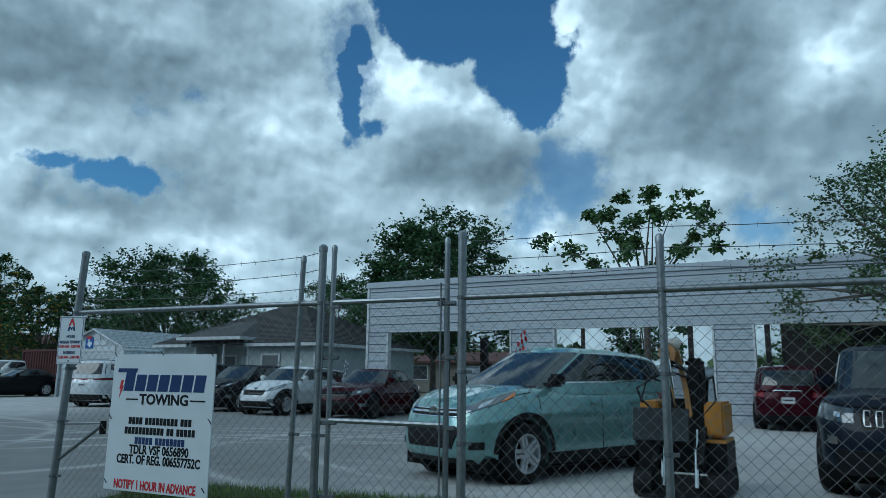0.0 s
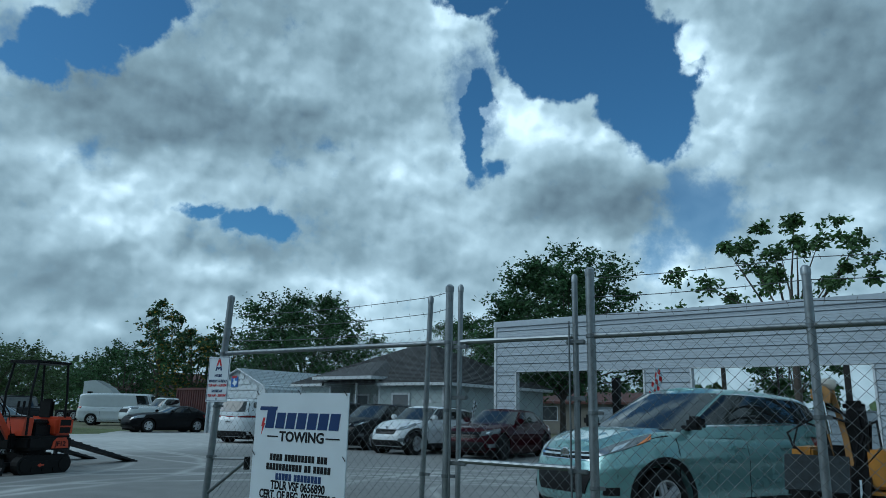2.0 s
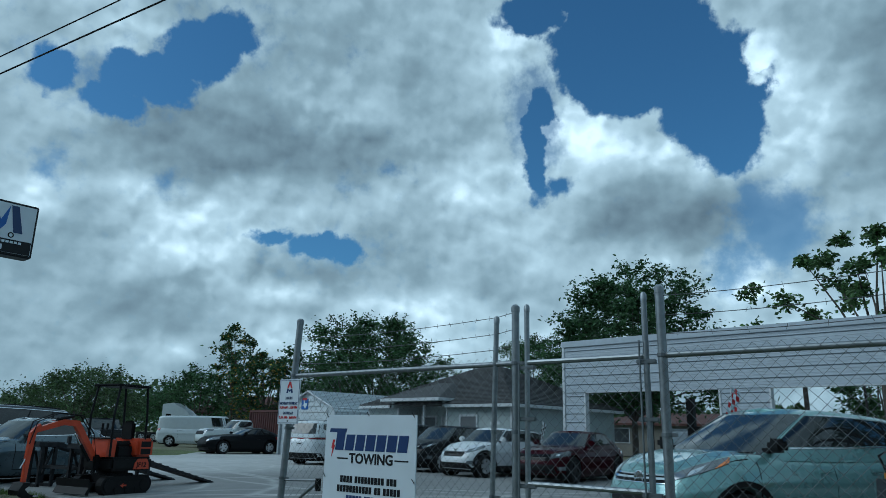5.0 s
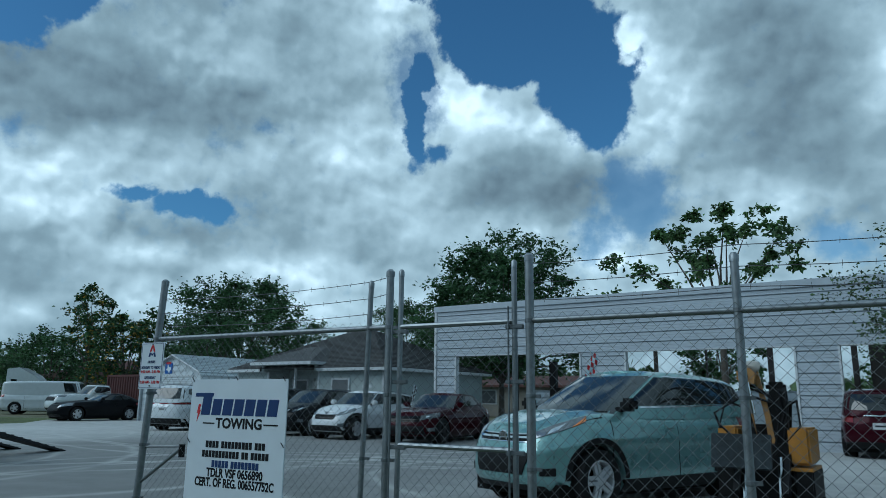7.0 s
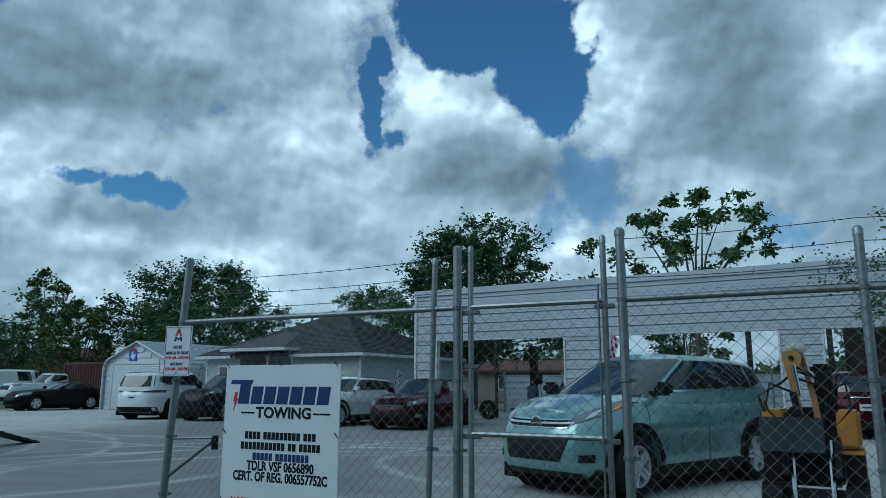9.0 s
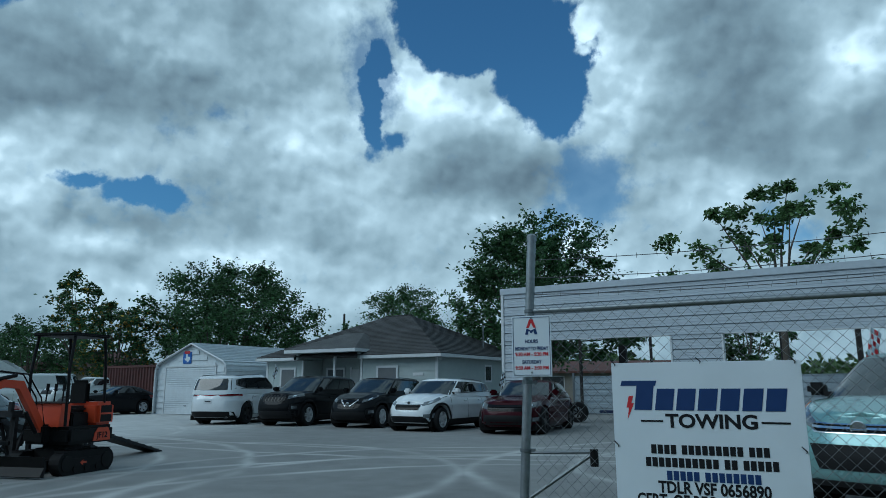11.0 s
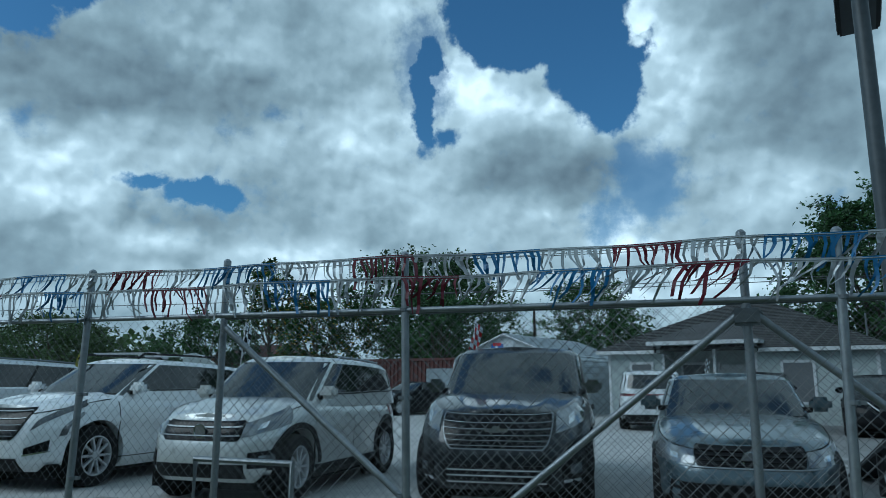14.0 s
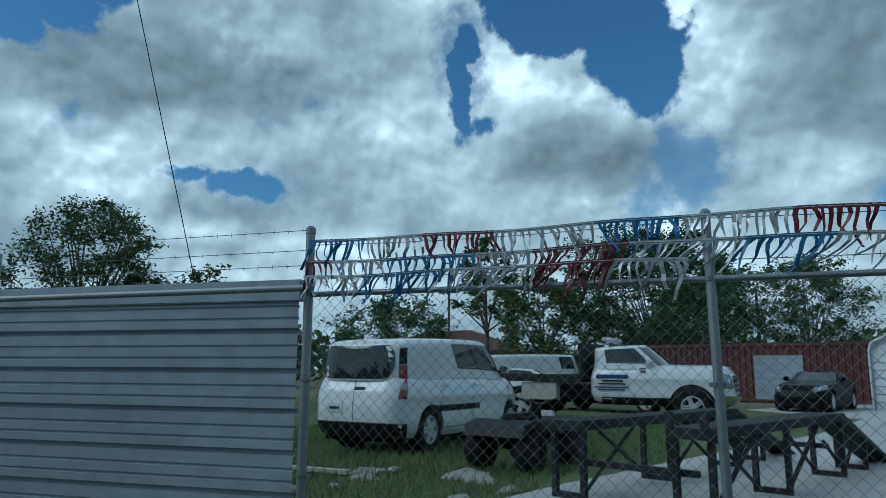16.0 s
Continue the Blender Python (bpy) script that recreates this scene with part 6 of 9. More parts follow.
def towing_banner():
    W, Hh = 1.22, 1.19
    ang = math.atan2(-0.19, 1.17)
    root = thing("towing_banner", "white tow yard notice panel wired to the chain link fence", "sign", upright((-4.75, 5.53, 0.24), ang))
    part("panel", boxed((0, 0, -0.008), (W, Hh, 0.003), 0.002), M["sign_white"], root)
    # logo word drawn as plain slanted blocks
    xs = [0.15 + 0.14 * k for k in range(8)]
    for i, x in enumerate(xs[:-1]):
        bm = bmesh.new()
        hgt = 0.165 if i == 0 else 0.145
        prism(bm, [(x, 0.865), (x + 0.118, 0.865), (x + 0.14, 0.865 + hgt), (x + 0.022, 0.865 + hgt)], 0.0028, 0.006, "z")
        part("logo_block", bm, M["ink_blue"], root)
    part("logo_block", prism(bmesh.new(), [(0.06, 1.03), (0.30, 1.03), (0.31, 1.065), (0.07, 1.065)], 0.0028, 0.006, "z"), M["ink_blue"], root)
    bolt = bmesh.new()
    prism(bolt, [(0.115, 0.96), (0.145, 0.96), (0.13, 0.91), (0.148, 0.91), (0.10, 0.80), (0.112, 0.88), (0.095, 0.88)], 0.0028, 0.006, "z")
    part("logo_bolt", bolt, M["ink_red"], root)
    put(letters("TOWING", 0.125, M["ink_black"], 0.002, width=0.58), "lettering", root, 0.65, 0.79)
    bar(root, 0.19, 0.34, 0.785, 0.797, "ink_black"), bar(root, 0.96, 1.13, 0.785, 0.797, "ink_black")
    # address and phone lines stay bars
    for x0, y, words, mat in ((0.25, 0.605, (4, 9, 3), "ink_black"), (0.21, 0.52, (11, 2, 5), "ink_black"), (0.345, 0.435, (5, 8), "ink_blue")):
        x = x0
        for w in words:
            for k in range(w):
                bar(root, x, x + 0.034, y - 0.03, y + 0.03, mat)
                x += 0.0435
            x += 0.028
    put(letters("TDLR VSF 0656890", 0.105, M["ink_black"], 0.002, width=0.70), "lettering", root, 0.635, 0.355)
    put(letters("CERT. OF REG. 006557752C", 0.105, M["ink_black"], 0.002, width=0.98), "lettering", root, 0.63, 0.27)
    put(letters("NOTIFY 1 HOUR IN ADVANCE", 0.105, M["ink_red"], 0.002, width=0.96), "lettering", root, 0.61, 0.055)
    for x, y in ((0.02, 1.16), (0.6, 1.17), (1.18, 1.16), (0.02, 0.6), (1.2, 0.6), (0.03, 0.04), (1.18, 0.04)):
        part("wire_tie", piped([(x, y, -0.01), (x + 0.01, y + 0.02, 0.012), (x - 0.02, y + 0.05, 0.01)], 0.004, 5), M["plate_dark"], root)


def hours_sign():
    root = thing("hours_sign", "white opening hours sign fixed to the fence post", "sign", upright((-5.49, 5.60, 1.34), math.atan2(-0.05, 1)))
    W, Hh = 0.305, 0.457
    part("panel", boxed((0, 0, -0.004), (W, Hh, 0.002), 0.0015), M["sign_white"], root)
    for x0, x1, y0, y1 in ((0.012, W - 0.012, 0.010, 0.013), (0.012, W - 0.012, Hh - 0.013, Hh - 0.010), (0.010, 0.013, 0.012, Hh - 0.012), (W - 0.013, W - 0.010, 0.012, Hh - 0.012)):
        bar(root, x0, x1, y0, y1, "ink_navy", "border", 0.003)
    for pts, mat in (([(0.115, 0.365), (0.135, 0.365), (0.153, 0.405), (0.171, 0.365), (0.191, 0.365), (0.166, 0.43), (0.14, 0.43)], "ink_red"),
                     ([(0.105, 0.315), (0.126, 0.315), (0.135, 0.345), (0.153, 0.322), (0.171, 0.345), (0.180, 0.315), (0.201, 0.315), (0.187, 0.362), (0.153, 0.345), (0.119, 0.362)], "ink_blue")):
        part("logo_block", prism(bmesh.new(), pts, 0.0018, 0.0045, "z"), M[mat], root)
    for text, y, w, mat in (("HOURS", 0.262, 0.10, "ink_navy"), ("MONDAY TO FRIDAY", 0.208, 0.255, "ink_navy"), ("9:30 AM - 5:30 PM", 0.166, 0.255, "ink_red"), ("SATURDAY", 0.108, 0.15, "ink_navy"), ("9:30 AM - 3:00 PM", 0.064, 0.255, "ink_red")):
        put(letters(text, 0.038, M[mat], 0.001, width=w), "lettering", root, W / 2, y, 0.0035)
    for y in (0.03, 0.44):
        part("bolt", piped([(W / 2, y, 0), (W / 2, y, 0.008)], 0.008, 6), M["galv_dull"], root)


def pole_sign():
    root = thing("pole_sign", "double-faced box sign on a tall grey pole", "sign", Matrix.Translation((-16.28, 7.06, 0)))
    part("pole", piped([(0, 0, 0), (0, 0, 4.86)], 0.066, 20), M["pole"], root, "grey steel pole", True)
    ang = math.atan2(2.46, 0.36)
    cab = new("cabinet", finish(boxed((-1.24, -0.19, 4.85), (1.24, 0.19, 6.05), 0.02), "cabinet", M["sign_dark"]))
    slim = Matrix.Diagonal((0.94, 1.0, 1.0, 1.0))
    cab.parent, cab.matrix_basis = root, Matrix.Rotation(ang, 4, "Z") @ slim
    part("cabinet_seam", boxed((-1.2, -0.15, 4.842), (1.2, 0.15, 4.852)), M["pole"], cab)
    face = part("face_panel", boxed((-1.19, 0.0, -0.001), (1.19, 1.10, 0.006)), M["sign_white"], root, "white printed face panel")
    face.matrix_basis = Matrix.Rotation(ang, 4, "Z") @ slim @ Matrix.Translation((0, -0.19, 4.9)) @ Matrix.Rotation(radians(90), 4, "X")
    bar(face, -1.18, 1.18, 0.005, 0.30, "sign_dark", "dark_band", 0.009)
    A = [(-0.62, 0.46), (-0.40, 0.46), (-0.26, 0.80), (-0.12, 0.55), (0.02, 0.55), (-0.18, 1.06), (-0.36, 1.06)]
    part("logo_block", prism(bmesh.new(), A, 0.006, 0.012, "z"), M["ink_red"], face)
    part("logo_block", prism(bmesh.new(), [(0.00, 0.52), (0.16, 0.52), (0.30, 1.06), (0.14, 1.06)], 0.006, 0.012, "z"), M["ink_blue"], face)
    part("logo_block", prism(bmesh.new(), [(0.30, 1.06), (0.46, 0.70), (0.62, 1.06), (0.58, 0.62), (0.46, 0.46), (0.30, 0.66)], 0.006, 0.013, "z"), M["ink_mid"], face)
    part("logo_block", prism(bmesh.new(), [(0.64, 1.06), (0.80, 1.06), (0.96, 0.46), (0.76, 0.46)], 0.006, 0.012, "z"), M["ink_navy"], face)
    for ch, x in (("A", -0.5), ("U", -0.1), ("T", 0.32), ("O", 0.72)):
        put(letters(ch, 0.17, M["ink_black"], 0.002), "lettering", face, x, 0.39, 0.009)
    for k in range(22):
        bar(face, -0.95 + k * 0.088, -0.885 + k * 0.088, 0.215, 0.265, "sign_white", "print_bar", 0.013)
    for k in range(11):
        bar(face, -0.42 + k * 0.092, -0.345 + k * 0.092, 0.05, 0.165, "sign_white", "print_bar", 0.013)
    back = part("face_panel", boxed((-1.19, 0.0, -0.001), (1.19, 1.10, 0.006)), M["sign_white"], root)
    back.matrix_basis = Matrix.Rotation(ang, 4, "Z") @ slim @ Matrix.Translation((0, 0.19, 4.9)) @ Matrix.Rotation(radians(180), 4, "Z") @ Matrix.Rotation(radians(90), 4, "X")
    part("junction_box", boxed((-0.09, -0.17, 0.5), (0.06, -0.1, 0.75), 0.01), M["galv"], root)


towing_banner()
hours_sign()
pole_sign()

# ---- trees ----


def tree(name, label, x, y, height, spread, trunk_h, leaf, seed, leaves=9000, size=0.16, lean=0.0, clumps=46, shape=1.0, sparse=0.0, trunk_r=0.18, low=0.3, crad=1.0, sprays=0.55):
    """A tapered trunk, forked limbs that end in clumps, and leaves scattered about the clumps."""
    rng = random.Random(seed)
    root = thing(name, label, "tree", Matrix.Translation((x, y, 0)))
    wood = bmesh.new()
    fork = Vector((lean * 0.5, 0, trunk_h))
    tube(wood, [(0, 0, -0.1), (lean * 0.15, 0.03, trunk_h * 0.5), fork], trunk_r, 9, trunk_r * 0.72)
    tips = []
    base = trunk_h * 0.75
    for k in range(clumps):
        a = k * 2.399 + rng.uniform(-0.4, 0.4)
        q = (k + 0.5) / clumps
        zz = base + (height - base) * (low + (1 - low) * q) * rng.uniform(0.9, 1.0)
        h = (zz - base) / (height - base)
        prof = math.sin(math.pi * min(1, max(0.03, h)) ** 0.75) ** (0.55 * shape)
        r = spread / 2 * prof * math.sqrt(rng.uniform(0.12, 1.0)) * (1 + 0.16 * math.sin(3 * a + seed) + 0.12 * math.sin(5 * a + 2 * seed + zz))
        tip = Vector((lean + r * math.cos(a), r * math.sin(a), zz))
        tips.append((tip, spread * crad * rng.uniform(0.055, 0.12)))
        if k % 2 == 0:
            mid = fork.lerp(tip, 0.5) + Vector((rng.uniform(-.2, .2), rng.uniform(-.2, .2), rng.uniform(0.0, 0.5)))
            tube(wood, [fork - Vector((0, 0, 0.25 * (k % 4))), mid, tip], trunk_r * 0.42, 5, 0.012)
    part("trunk", wood, M["bark"], root, "", True)
    nr = np.random.default_rng(seed)
    per = leaves // len(tips)
    cs = []
    for tip, rad in tips:
        c = nr.normal(size=(per, 3))
        c /= np.linalg.norm(c, axis=1)[:, None]
        # most leaves sit along a few twigs that reach up and outwards
        out = np.array([tip.x - lean, tip.y, 0.0])
        twigs = nr.normal(size=(5, 3)) + out / (np.linalg.norm(out) + 0.3) * 0.5 + np.array([0, 0, 0.55])
        twigs /= np.linalg.norm(twigs, axis=1)[:, None]
        on = nr.uniform(size=per) < sprays
        c = np.where(on[:, None], twigs[nr.integers(0, 5, per)] * 1.25 + c * 0.22, c)
        c *= (rad * nr.uniform(0.2, 1.2 + sparse, per) ** 0.8)[:, None]
        c *= 1 + 0.45 * np.maximum(0, np.sin(7 * np.arctan2(c[:, 1], c[:, 0]) + 9 * tip.z))[:, None] ** 3
        c[:, 2] *= 0.75
        cs.append(c + np.array(tip))
    c = np.concatenate(cs)
    # open gaps between the sprays
    f = 9.0 / spread
    hollow = np.sin(c[:, 0] * f * 1.9 + seed) * np.sin(c[:, 1] * f * 1.7 + 2 * seed) + np.sin(c[:, 2] * f * 2.3 + c[:, 0] * f + seed) * 0.8
    c = c[hollow + nr.normal(size=len(c)) * 0.35 > -0.95]
    n = len(c)
    d = nr.normal(size=(n, 3))
    d[:, 2] = d[:, 2] * 0.5 - 0.25
    d /= np.linalg.norm(d, axis=1)[:, None]
    e = np.cross(d, nr.normal(size=(n, 3)))
    e /= np.linalg.norm(e, axis=1)[:, None]
    L = size * nr.uniform(0.6, 1.35, n)[:, None]
    w = L * 0.27
    fold = np.cross(d, e) * w * 0.5
    verts = np.stack([c, c + d * L * 0.5 + e * w + fold, c + d * L, c + d * L * 0.5 - e * w + fold], 1).reshape(-1, 3)
    k = np.arange(n) * 4
    faces = np.concatenate([np.stack([k, k + 1, k + 2], 1), np.stack([k, k + 2, k + 3], 1)])
    me = bpy.data.meshes.new("crown")
    me.from_pydata(verts.tolist(), [], faces.tolist())
    mats = leaf if isinstance(leaf, (list, tuple)) else [leaf]
    for q in mats:
        me.materials.append(M[q])
    if len(mats) > 1:
        pick = (nr.uniform(size=n) < 0.14).astype(np.int32)
        me.polygons.foreach_set("material_index", np.concatenate([pick, pick]).tolist())
    cr = new("crown", me)
    cr.parent = root
    tagged(cr, kind="stuff")
    return root


tree("tree", "tall dense dark green tree behind the garage", -11.2, 37.0, 9.7, 9.0, 2.6, "leaf", 1, 34000, 0.22, clumps=100, low=0.10, crad=0.95, sparse=0.25, sprays=0.8)
tree("tree", "broad round green tree behind the shed", -40.3, 53, 11.5, 13.6, 3.0, "leaf", 2, 36000, 0.27, clumps=100, low=0.1, crad=0.9)
tree("tree", "tree crown showing over the office roof", -29.9, 66, 11.2, 10.5, 1.6, "leaf", 3, 28000, 0.22, clumps=80, low=0.05)
tree("tree", "open tree with large drooping leaf clusters", 0.0, 32.5, 9.6, 9.6, 4.2, "leaf_light", 4, 6800, 0.24, clumps=46, sparse=0.0, low=0.24, shape=0.7, crad=0.42, sprays=0.5)
tree("tree", "slender tree standing above the hedge", -50.3, 45.4, 10.6, 4.6, 4.0, ["leaf", "leaf_yellow"], 5, 3600, 0.3, clumps=24, sparse=0.1, crad=1.2)
tree("tree", "leafy tree with yellowing leaves by the trucks", -46.5, 46, 8.0, 7.5, 2.0, ["leaf", "leaf_yellow"], 6, 9000, 0.28, clumps=46, low=0.1)
tree("tree", "tree with fine leaves overhanging the garage front", 6.4, 15.6, 5.9, 8.4, 2.2, "leaf_olive", 7, 26000, 0.085, clumps=130, sparse=0.2, low=0.06, shape=0.8, crad=0.46)
tree("tree", "feathery tree behind the sheet fence", -54.3, 17, 7.3, 5.8, 1.5, "leaf_olive", 8, 22000, 0.13, clumps=90, low=0.1, crad=0.8, sparse=0.2, sprays=0.3)
tree("tree", "feathery tree behind the sheet fence", -48.8, 17, 4.7, 3.0, 1.0, "leaf_olive", 9, 2500, 0.15, clumps=30, low=0.1, sparse=0.3)
tree("tree", "dense bushy tree behind the trucks", -60, 50, 7.0, 11, 1.2, "leaf", 10, 12000, 0.28, clumps=60, low=0.05)
tree("tree", "dense bushy tree at the yard's edge", -72, 44, 6.5, 13, 1.0, "leaf_olive", 11, 12000, 0.28, clumps=60, low=0.05)
tree("tree", "low dark tree beside the container", -36.0, 44, 7.4, 7.5, 1.2, "leaf", 12, 9000, 0.26, clumps=46, low=0.05)
tree("tree", "dark tree beyond the white wall", 9.5, 38, 5.5, 6.5, 1.2, "leaf", 13, 6000, 0.26, clumps=36, low=0.05)
tree("tree", "low tree beyond the back fence", -0.4, 46, 6.4, 5.4, 1.2, "leaf", 14, 6000, 0.26, clumps=36, low=0.05)
tree("tree", "wide bushy tree beyond the trucks", -85, 55, 8, 16, 1.2, "leaf_olive", 15, 12000, 0.34, clumps=60, low=0.05)
tree("tree", "low tree between shed and office", -23.5, 42, 5.2, 5.5, 1.0, "leaf", 16, 5000, 0.24, clumps=30, low=0.05)


def far_woods():
    """A distant belt of trees beyond the place, and an unseen row behind the camera."""
    nr = np.random.default_rng(33)
    n = 50000
    az = nr.uniform(radians(-70), radians(100), n)
    dist = nr.uniform(105, 150, n)
    hump = 5.2 + 2.0 * np.sin(az * 9) + 1.5 * np.sin(az * 23 + 1)
    z = nr.uniform(0, 1, n) ** 0.8 * hump
    c = np.stack([-np.sin(az) * dist - 12, np.cos(az) * dist, z], 1)
    # unseen trees added across the street; they darken reflections and block low sky
    k = n // 2
    xs = nr.uniform(-95, 70, k)
    c[:k] = np.stack([xs, nr.uniform(-24, -17, k), nr.uniform(0, 1, k) * (6.5 + 1.5 * np.sin(xs * 0.31) + np.sin(xs * 0.9))], 1)
    d = nr.normal(size=(n, 3))
    d /= np.linalg.norm(d, axis=1)[:, None]
    e = np.cross(d, nr.normal(size=(n, 3)))
    e /= np.linalg.norm(e, axis=1)[:, None]
    L = nr.uniform(0.6, 1.5, n)[:, None]
    verts = np.stack([c, c + d * L * 0.5 + e * L * 0.4, c + d * L, c + d * L * 0.5 - e * L * 0.4], 1).reshape(-1, 3)
    k = np.arange(n) * 4
    faces = np.stack([k, k + 1, k + 2, k + 3], 1)
    solid("far_woods", mesh_of("far_woods", verts, faces.tolist(), M["leaf_olive"]), None, "distant belt of trees on the horizon, with an unseen row added behind the camera", "woods", kind="stuff")


far_woods()

# ---- the parked cars ----


def front_escape(c, root, color):
    lamp_pair(c, root, 0.46, 0.90, 0.75, 0.86, 0.12, "lamp", 0.05, 0.66)
    grille(c, root, 0.96, 0.785, 0.845, 0.95, 1, "chrome", "chrome", rim=0.01)
    low_intake(c, root, 0.98, 0.42, 0.67, taper=0.8)
    low_intake(c, root, 1.2, 0.24, 0.31)
    fogs(c, root, 0.60, 0.72, 0.42, 0.50, lens=False)
    badge(c, root, 0.825, 0.16, 0.08)


def front_kia(c, root, color):
    lamp_pair(c, root, 0.48, 0.86, 0.66, 0.78, 0.08, "lamp", 0.05)
    grille(c, root, 0.86, 0.62, 0.74, 0.88, 3, "galv", "black_plastic", rim=0.01)
    low_intake(c, root, 1.2, 0.28, 0.44, taper=1.1)
    fogs(c, root, 0.55, 0.78, 0.40, 0.50, "lamp", False)
    badge(c, root, 0.775, 0.10, 0.05)


def front_jeep(c, root, color):
    lamp_pair(c, root, 0.52, 0.88, 0.86, 0.95, 0.04, "lamp_dark")
    grille(c, root, 0.92, 0.80, 0.98, 0.96, 7, None, "machine_black", back="gloss_black", vertical=True)
    low_intake(c, root, 1.5, 0.28, 0.5)
    fogs(c, root, 0.6, 0.82, 0.52, 0.7)


def front_rogue(c, root, color):
    lamp_pair(c, root, 0.46, 0.88, 0.72, 0.82, 0.08, "lamp_dark", 0.04)
    grille(c, root, 0.6, 0.62, 0.82, 0.6, 3, "gloss_black", "gloss_black", rim=0.02)
    for side in (1, -1):
        part("chrome_strip", c.front_panel(0, 0, 0, 0, 0.024, 0.0, 8, 1, lambda p, q, side=side: (side * (0.08 + 0.24 * p), 0.66 + 0.15 * p + 0.03 * q)), M["alloy"], root)
    badge(c, root, 0.73, 0.14, 0.1)
    low_intake(c, root, 1.2, 0.28, 0.5)
    fogs(c, root, 0.62, 0.82, 0.42, 0.58)


def front_charger(c, root, color):
    lamp_pair(c, root, 0.5, 0.90, 0.66, 0.76, 0.02, "lamp_dark")
    grille(c, root, 1.0, 0.64, 0.74, 0.95, 2, "gloss_black", "gloss_black", rim=0.02)
    low_intake(c, root, 1.2, 0.28, 0.52, taper=1.1)
    fogs(c, root, 0.68, 0.84, 0.36, 0.46)
    part("hood_scoop", boxed((1.15, -0.26, 0.965), (1.45, 0.26, 1.005), 0.015), M["gloss_black"], root)


def front_jetta(c, root, color):
    lamp_pair(c, root, 0.47, 0.86, 0.57, 0.68, -0.01, "lamp", 0.02)
    grille(c, root, 0.92, 0.58, 0.70, 0.95, 4, "gloss_black", "black_plastic", rim=0.01)
    badge(c, root, 0.645, 0.14, 0.1)
    low_intake(c, root, 1.35, 0.26, 0.44, taper=1.05)
    part("chrome_strip", c.front_panel(-0.6, 0.6, 0.565, 0.576, 0.012, 0.0, 12, 1), M["galv"], root)


def front_traverse(c, root, color):
    lamp_pair(c, root, 0.60, 0.95, 0.74, 0.93, 0.09, "lamp", 0.05)
    grille(c, root, 1.14, 0.66, 0.95, 0.86, 6, "galv", "galv", rim=0.012, thin=0.3)
    badge(c, root, 0.835, 0.24, 0.085, "chrome", "bow")
    low_intake(c, root, 1.1, 0.3, 0.5)
    for k in range(3):
        part("intake_bar", c.front_panel(-0.5, 0.5, 0.34 + 0.055 * k, 0.355 + 0.055 * k, 0.02, 0.0, 8, 1), M["chrome"], root)
    fogs(c, root, 0.66, 0.9, 0.36, 0.56, "black_plastic", True, True)


def front_tiguan(c, root, color):
    lamp_pair(c, root, 0.50, 0.88, 0.69, 0.83, 0.06, "lamp", 0.02)
    grille(c, root, 0.98, 0.69, 0.84, 0.96, 2, "gloss_black", "galv", rim=0.012, thin=0.5)
    badge(c, root, 0.775, 0.16, 0.1)
    low_intake(c, root, 1.1, 0.30, 0.44)
    fogs(c, root, 0.58, 0.84, 0.40, 0.56)


def front_caddy(c, root, color):
    roof_rack(c, root)
    grille(c, root, 1.04, 0.63, 0.93, 0.80, 5, "gloss_black", "galv", rim=0.015, thin=0.42)
    badge(c, root, 0.82, 0.17, 0.09, "chrome", "shield")
    for side in (1, -1):
        def blade(p, q, side=side):
            return side * (0.60 + 0.32 * q + 0.03 * p), 0.82 + 0.16 * q - 0.06 * (1 - q) + 0.09 * (p - 0.5) * 1.1
        def drop(p, q, side=side):
            return side * (0.79 + 0.028 * p + 0.05 * q), 0.62 + 0.20 * q
        la = part("headlamp", c.front_panel(0, 0, 0, 0, 0.008, 0.03, 6, 10, blade), M["lamp_dark"], root, "", True)
        part("light_strip", c.front_panel(0, 0, 0, 0, 0.012, 0.0, 3, 6, drop), M["lamp"], la)
        def vent(p, q, side=side):
            k = p if side > 0 else 1 - p
            return side * (0.58 + 0.17 * k), 0.45 + 0.03 * k + (0.07 + 0.04 * k) * q
        fb = part("fog_lamp_bezel", c.front_panel(0, 0, 0, 0, 0.009, 0.03, 6, 3, vent), M["gloss_black"], root)
        part("chrome_strip", c.front_panel(0, 0, 0, 0, 0.018, 0.0, 6, 1, lambda p, q, side=side: (side * (0.57 + 0.19 * p), 0.432 + 0.035 * p + 0.014 * q)), M["chrome"], fb)
    low_intake(c, root, 1.0, 0.25, 0.40)


def roof_rack(c, root):
    top = c.s["H"]
    for side in (1, -1):
        part("roof_rail", piped([(0.55, side * 0.56, top - 0.02), (0.45, side * 0.58, top + 0.05), (-1.2, side * 0.58, top + 0.05), (-1.3, side * 0.56, top - 0.02)], 0.018, 6), M["black_plastic"], root)
    for x in (0.2, -0.85):
        part("cross_bar", boxed((x - 0.04, -0.62, top + 0.05), (x + 0.04, 0.62, top + 0.08), 0.012), M["alloy"], root)


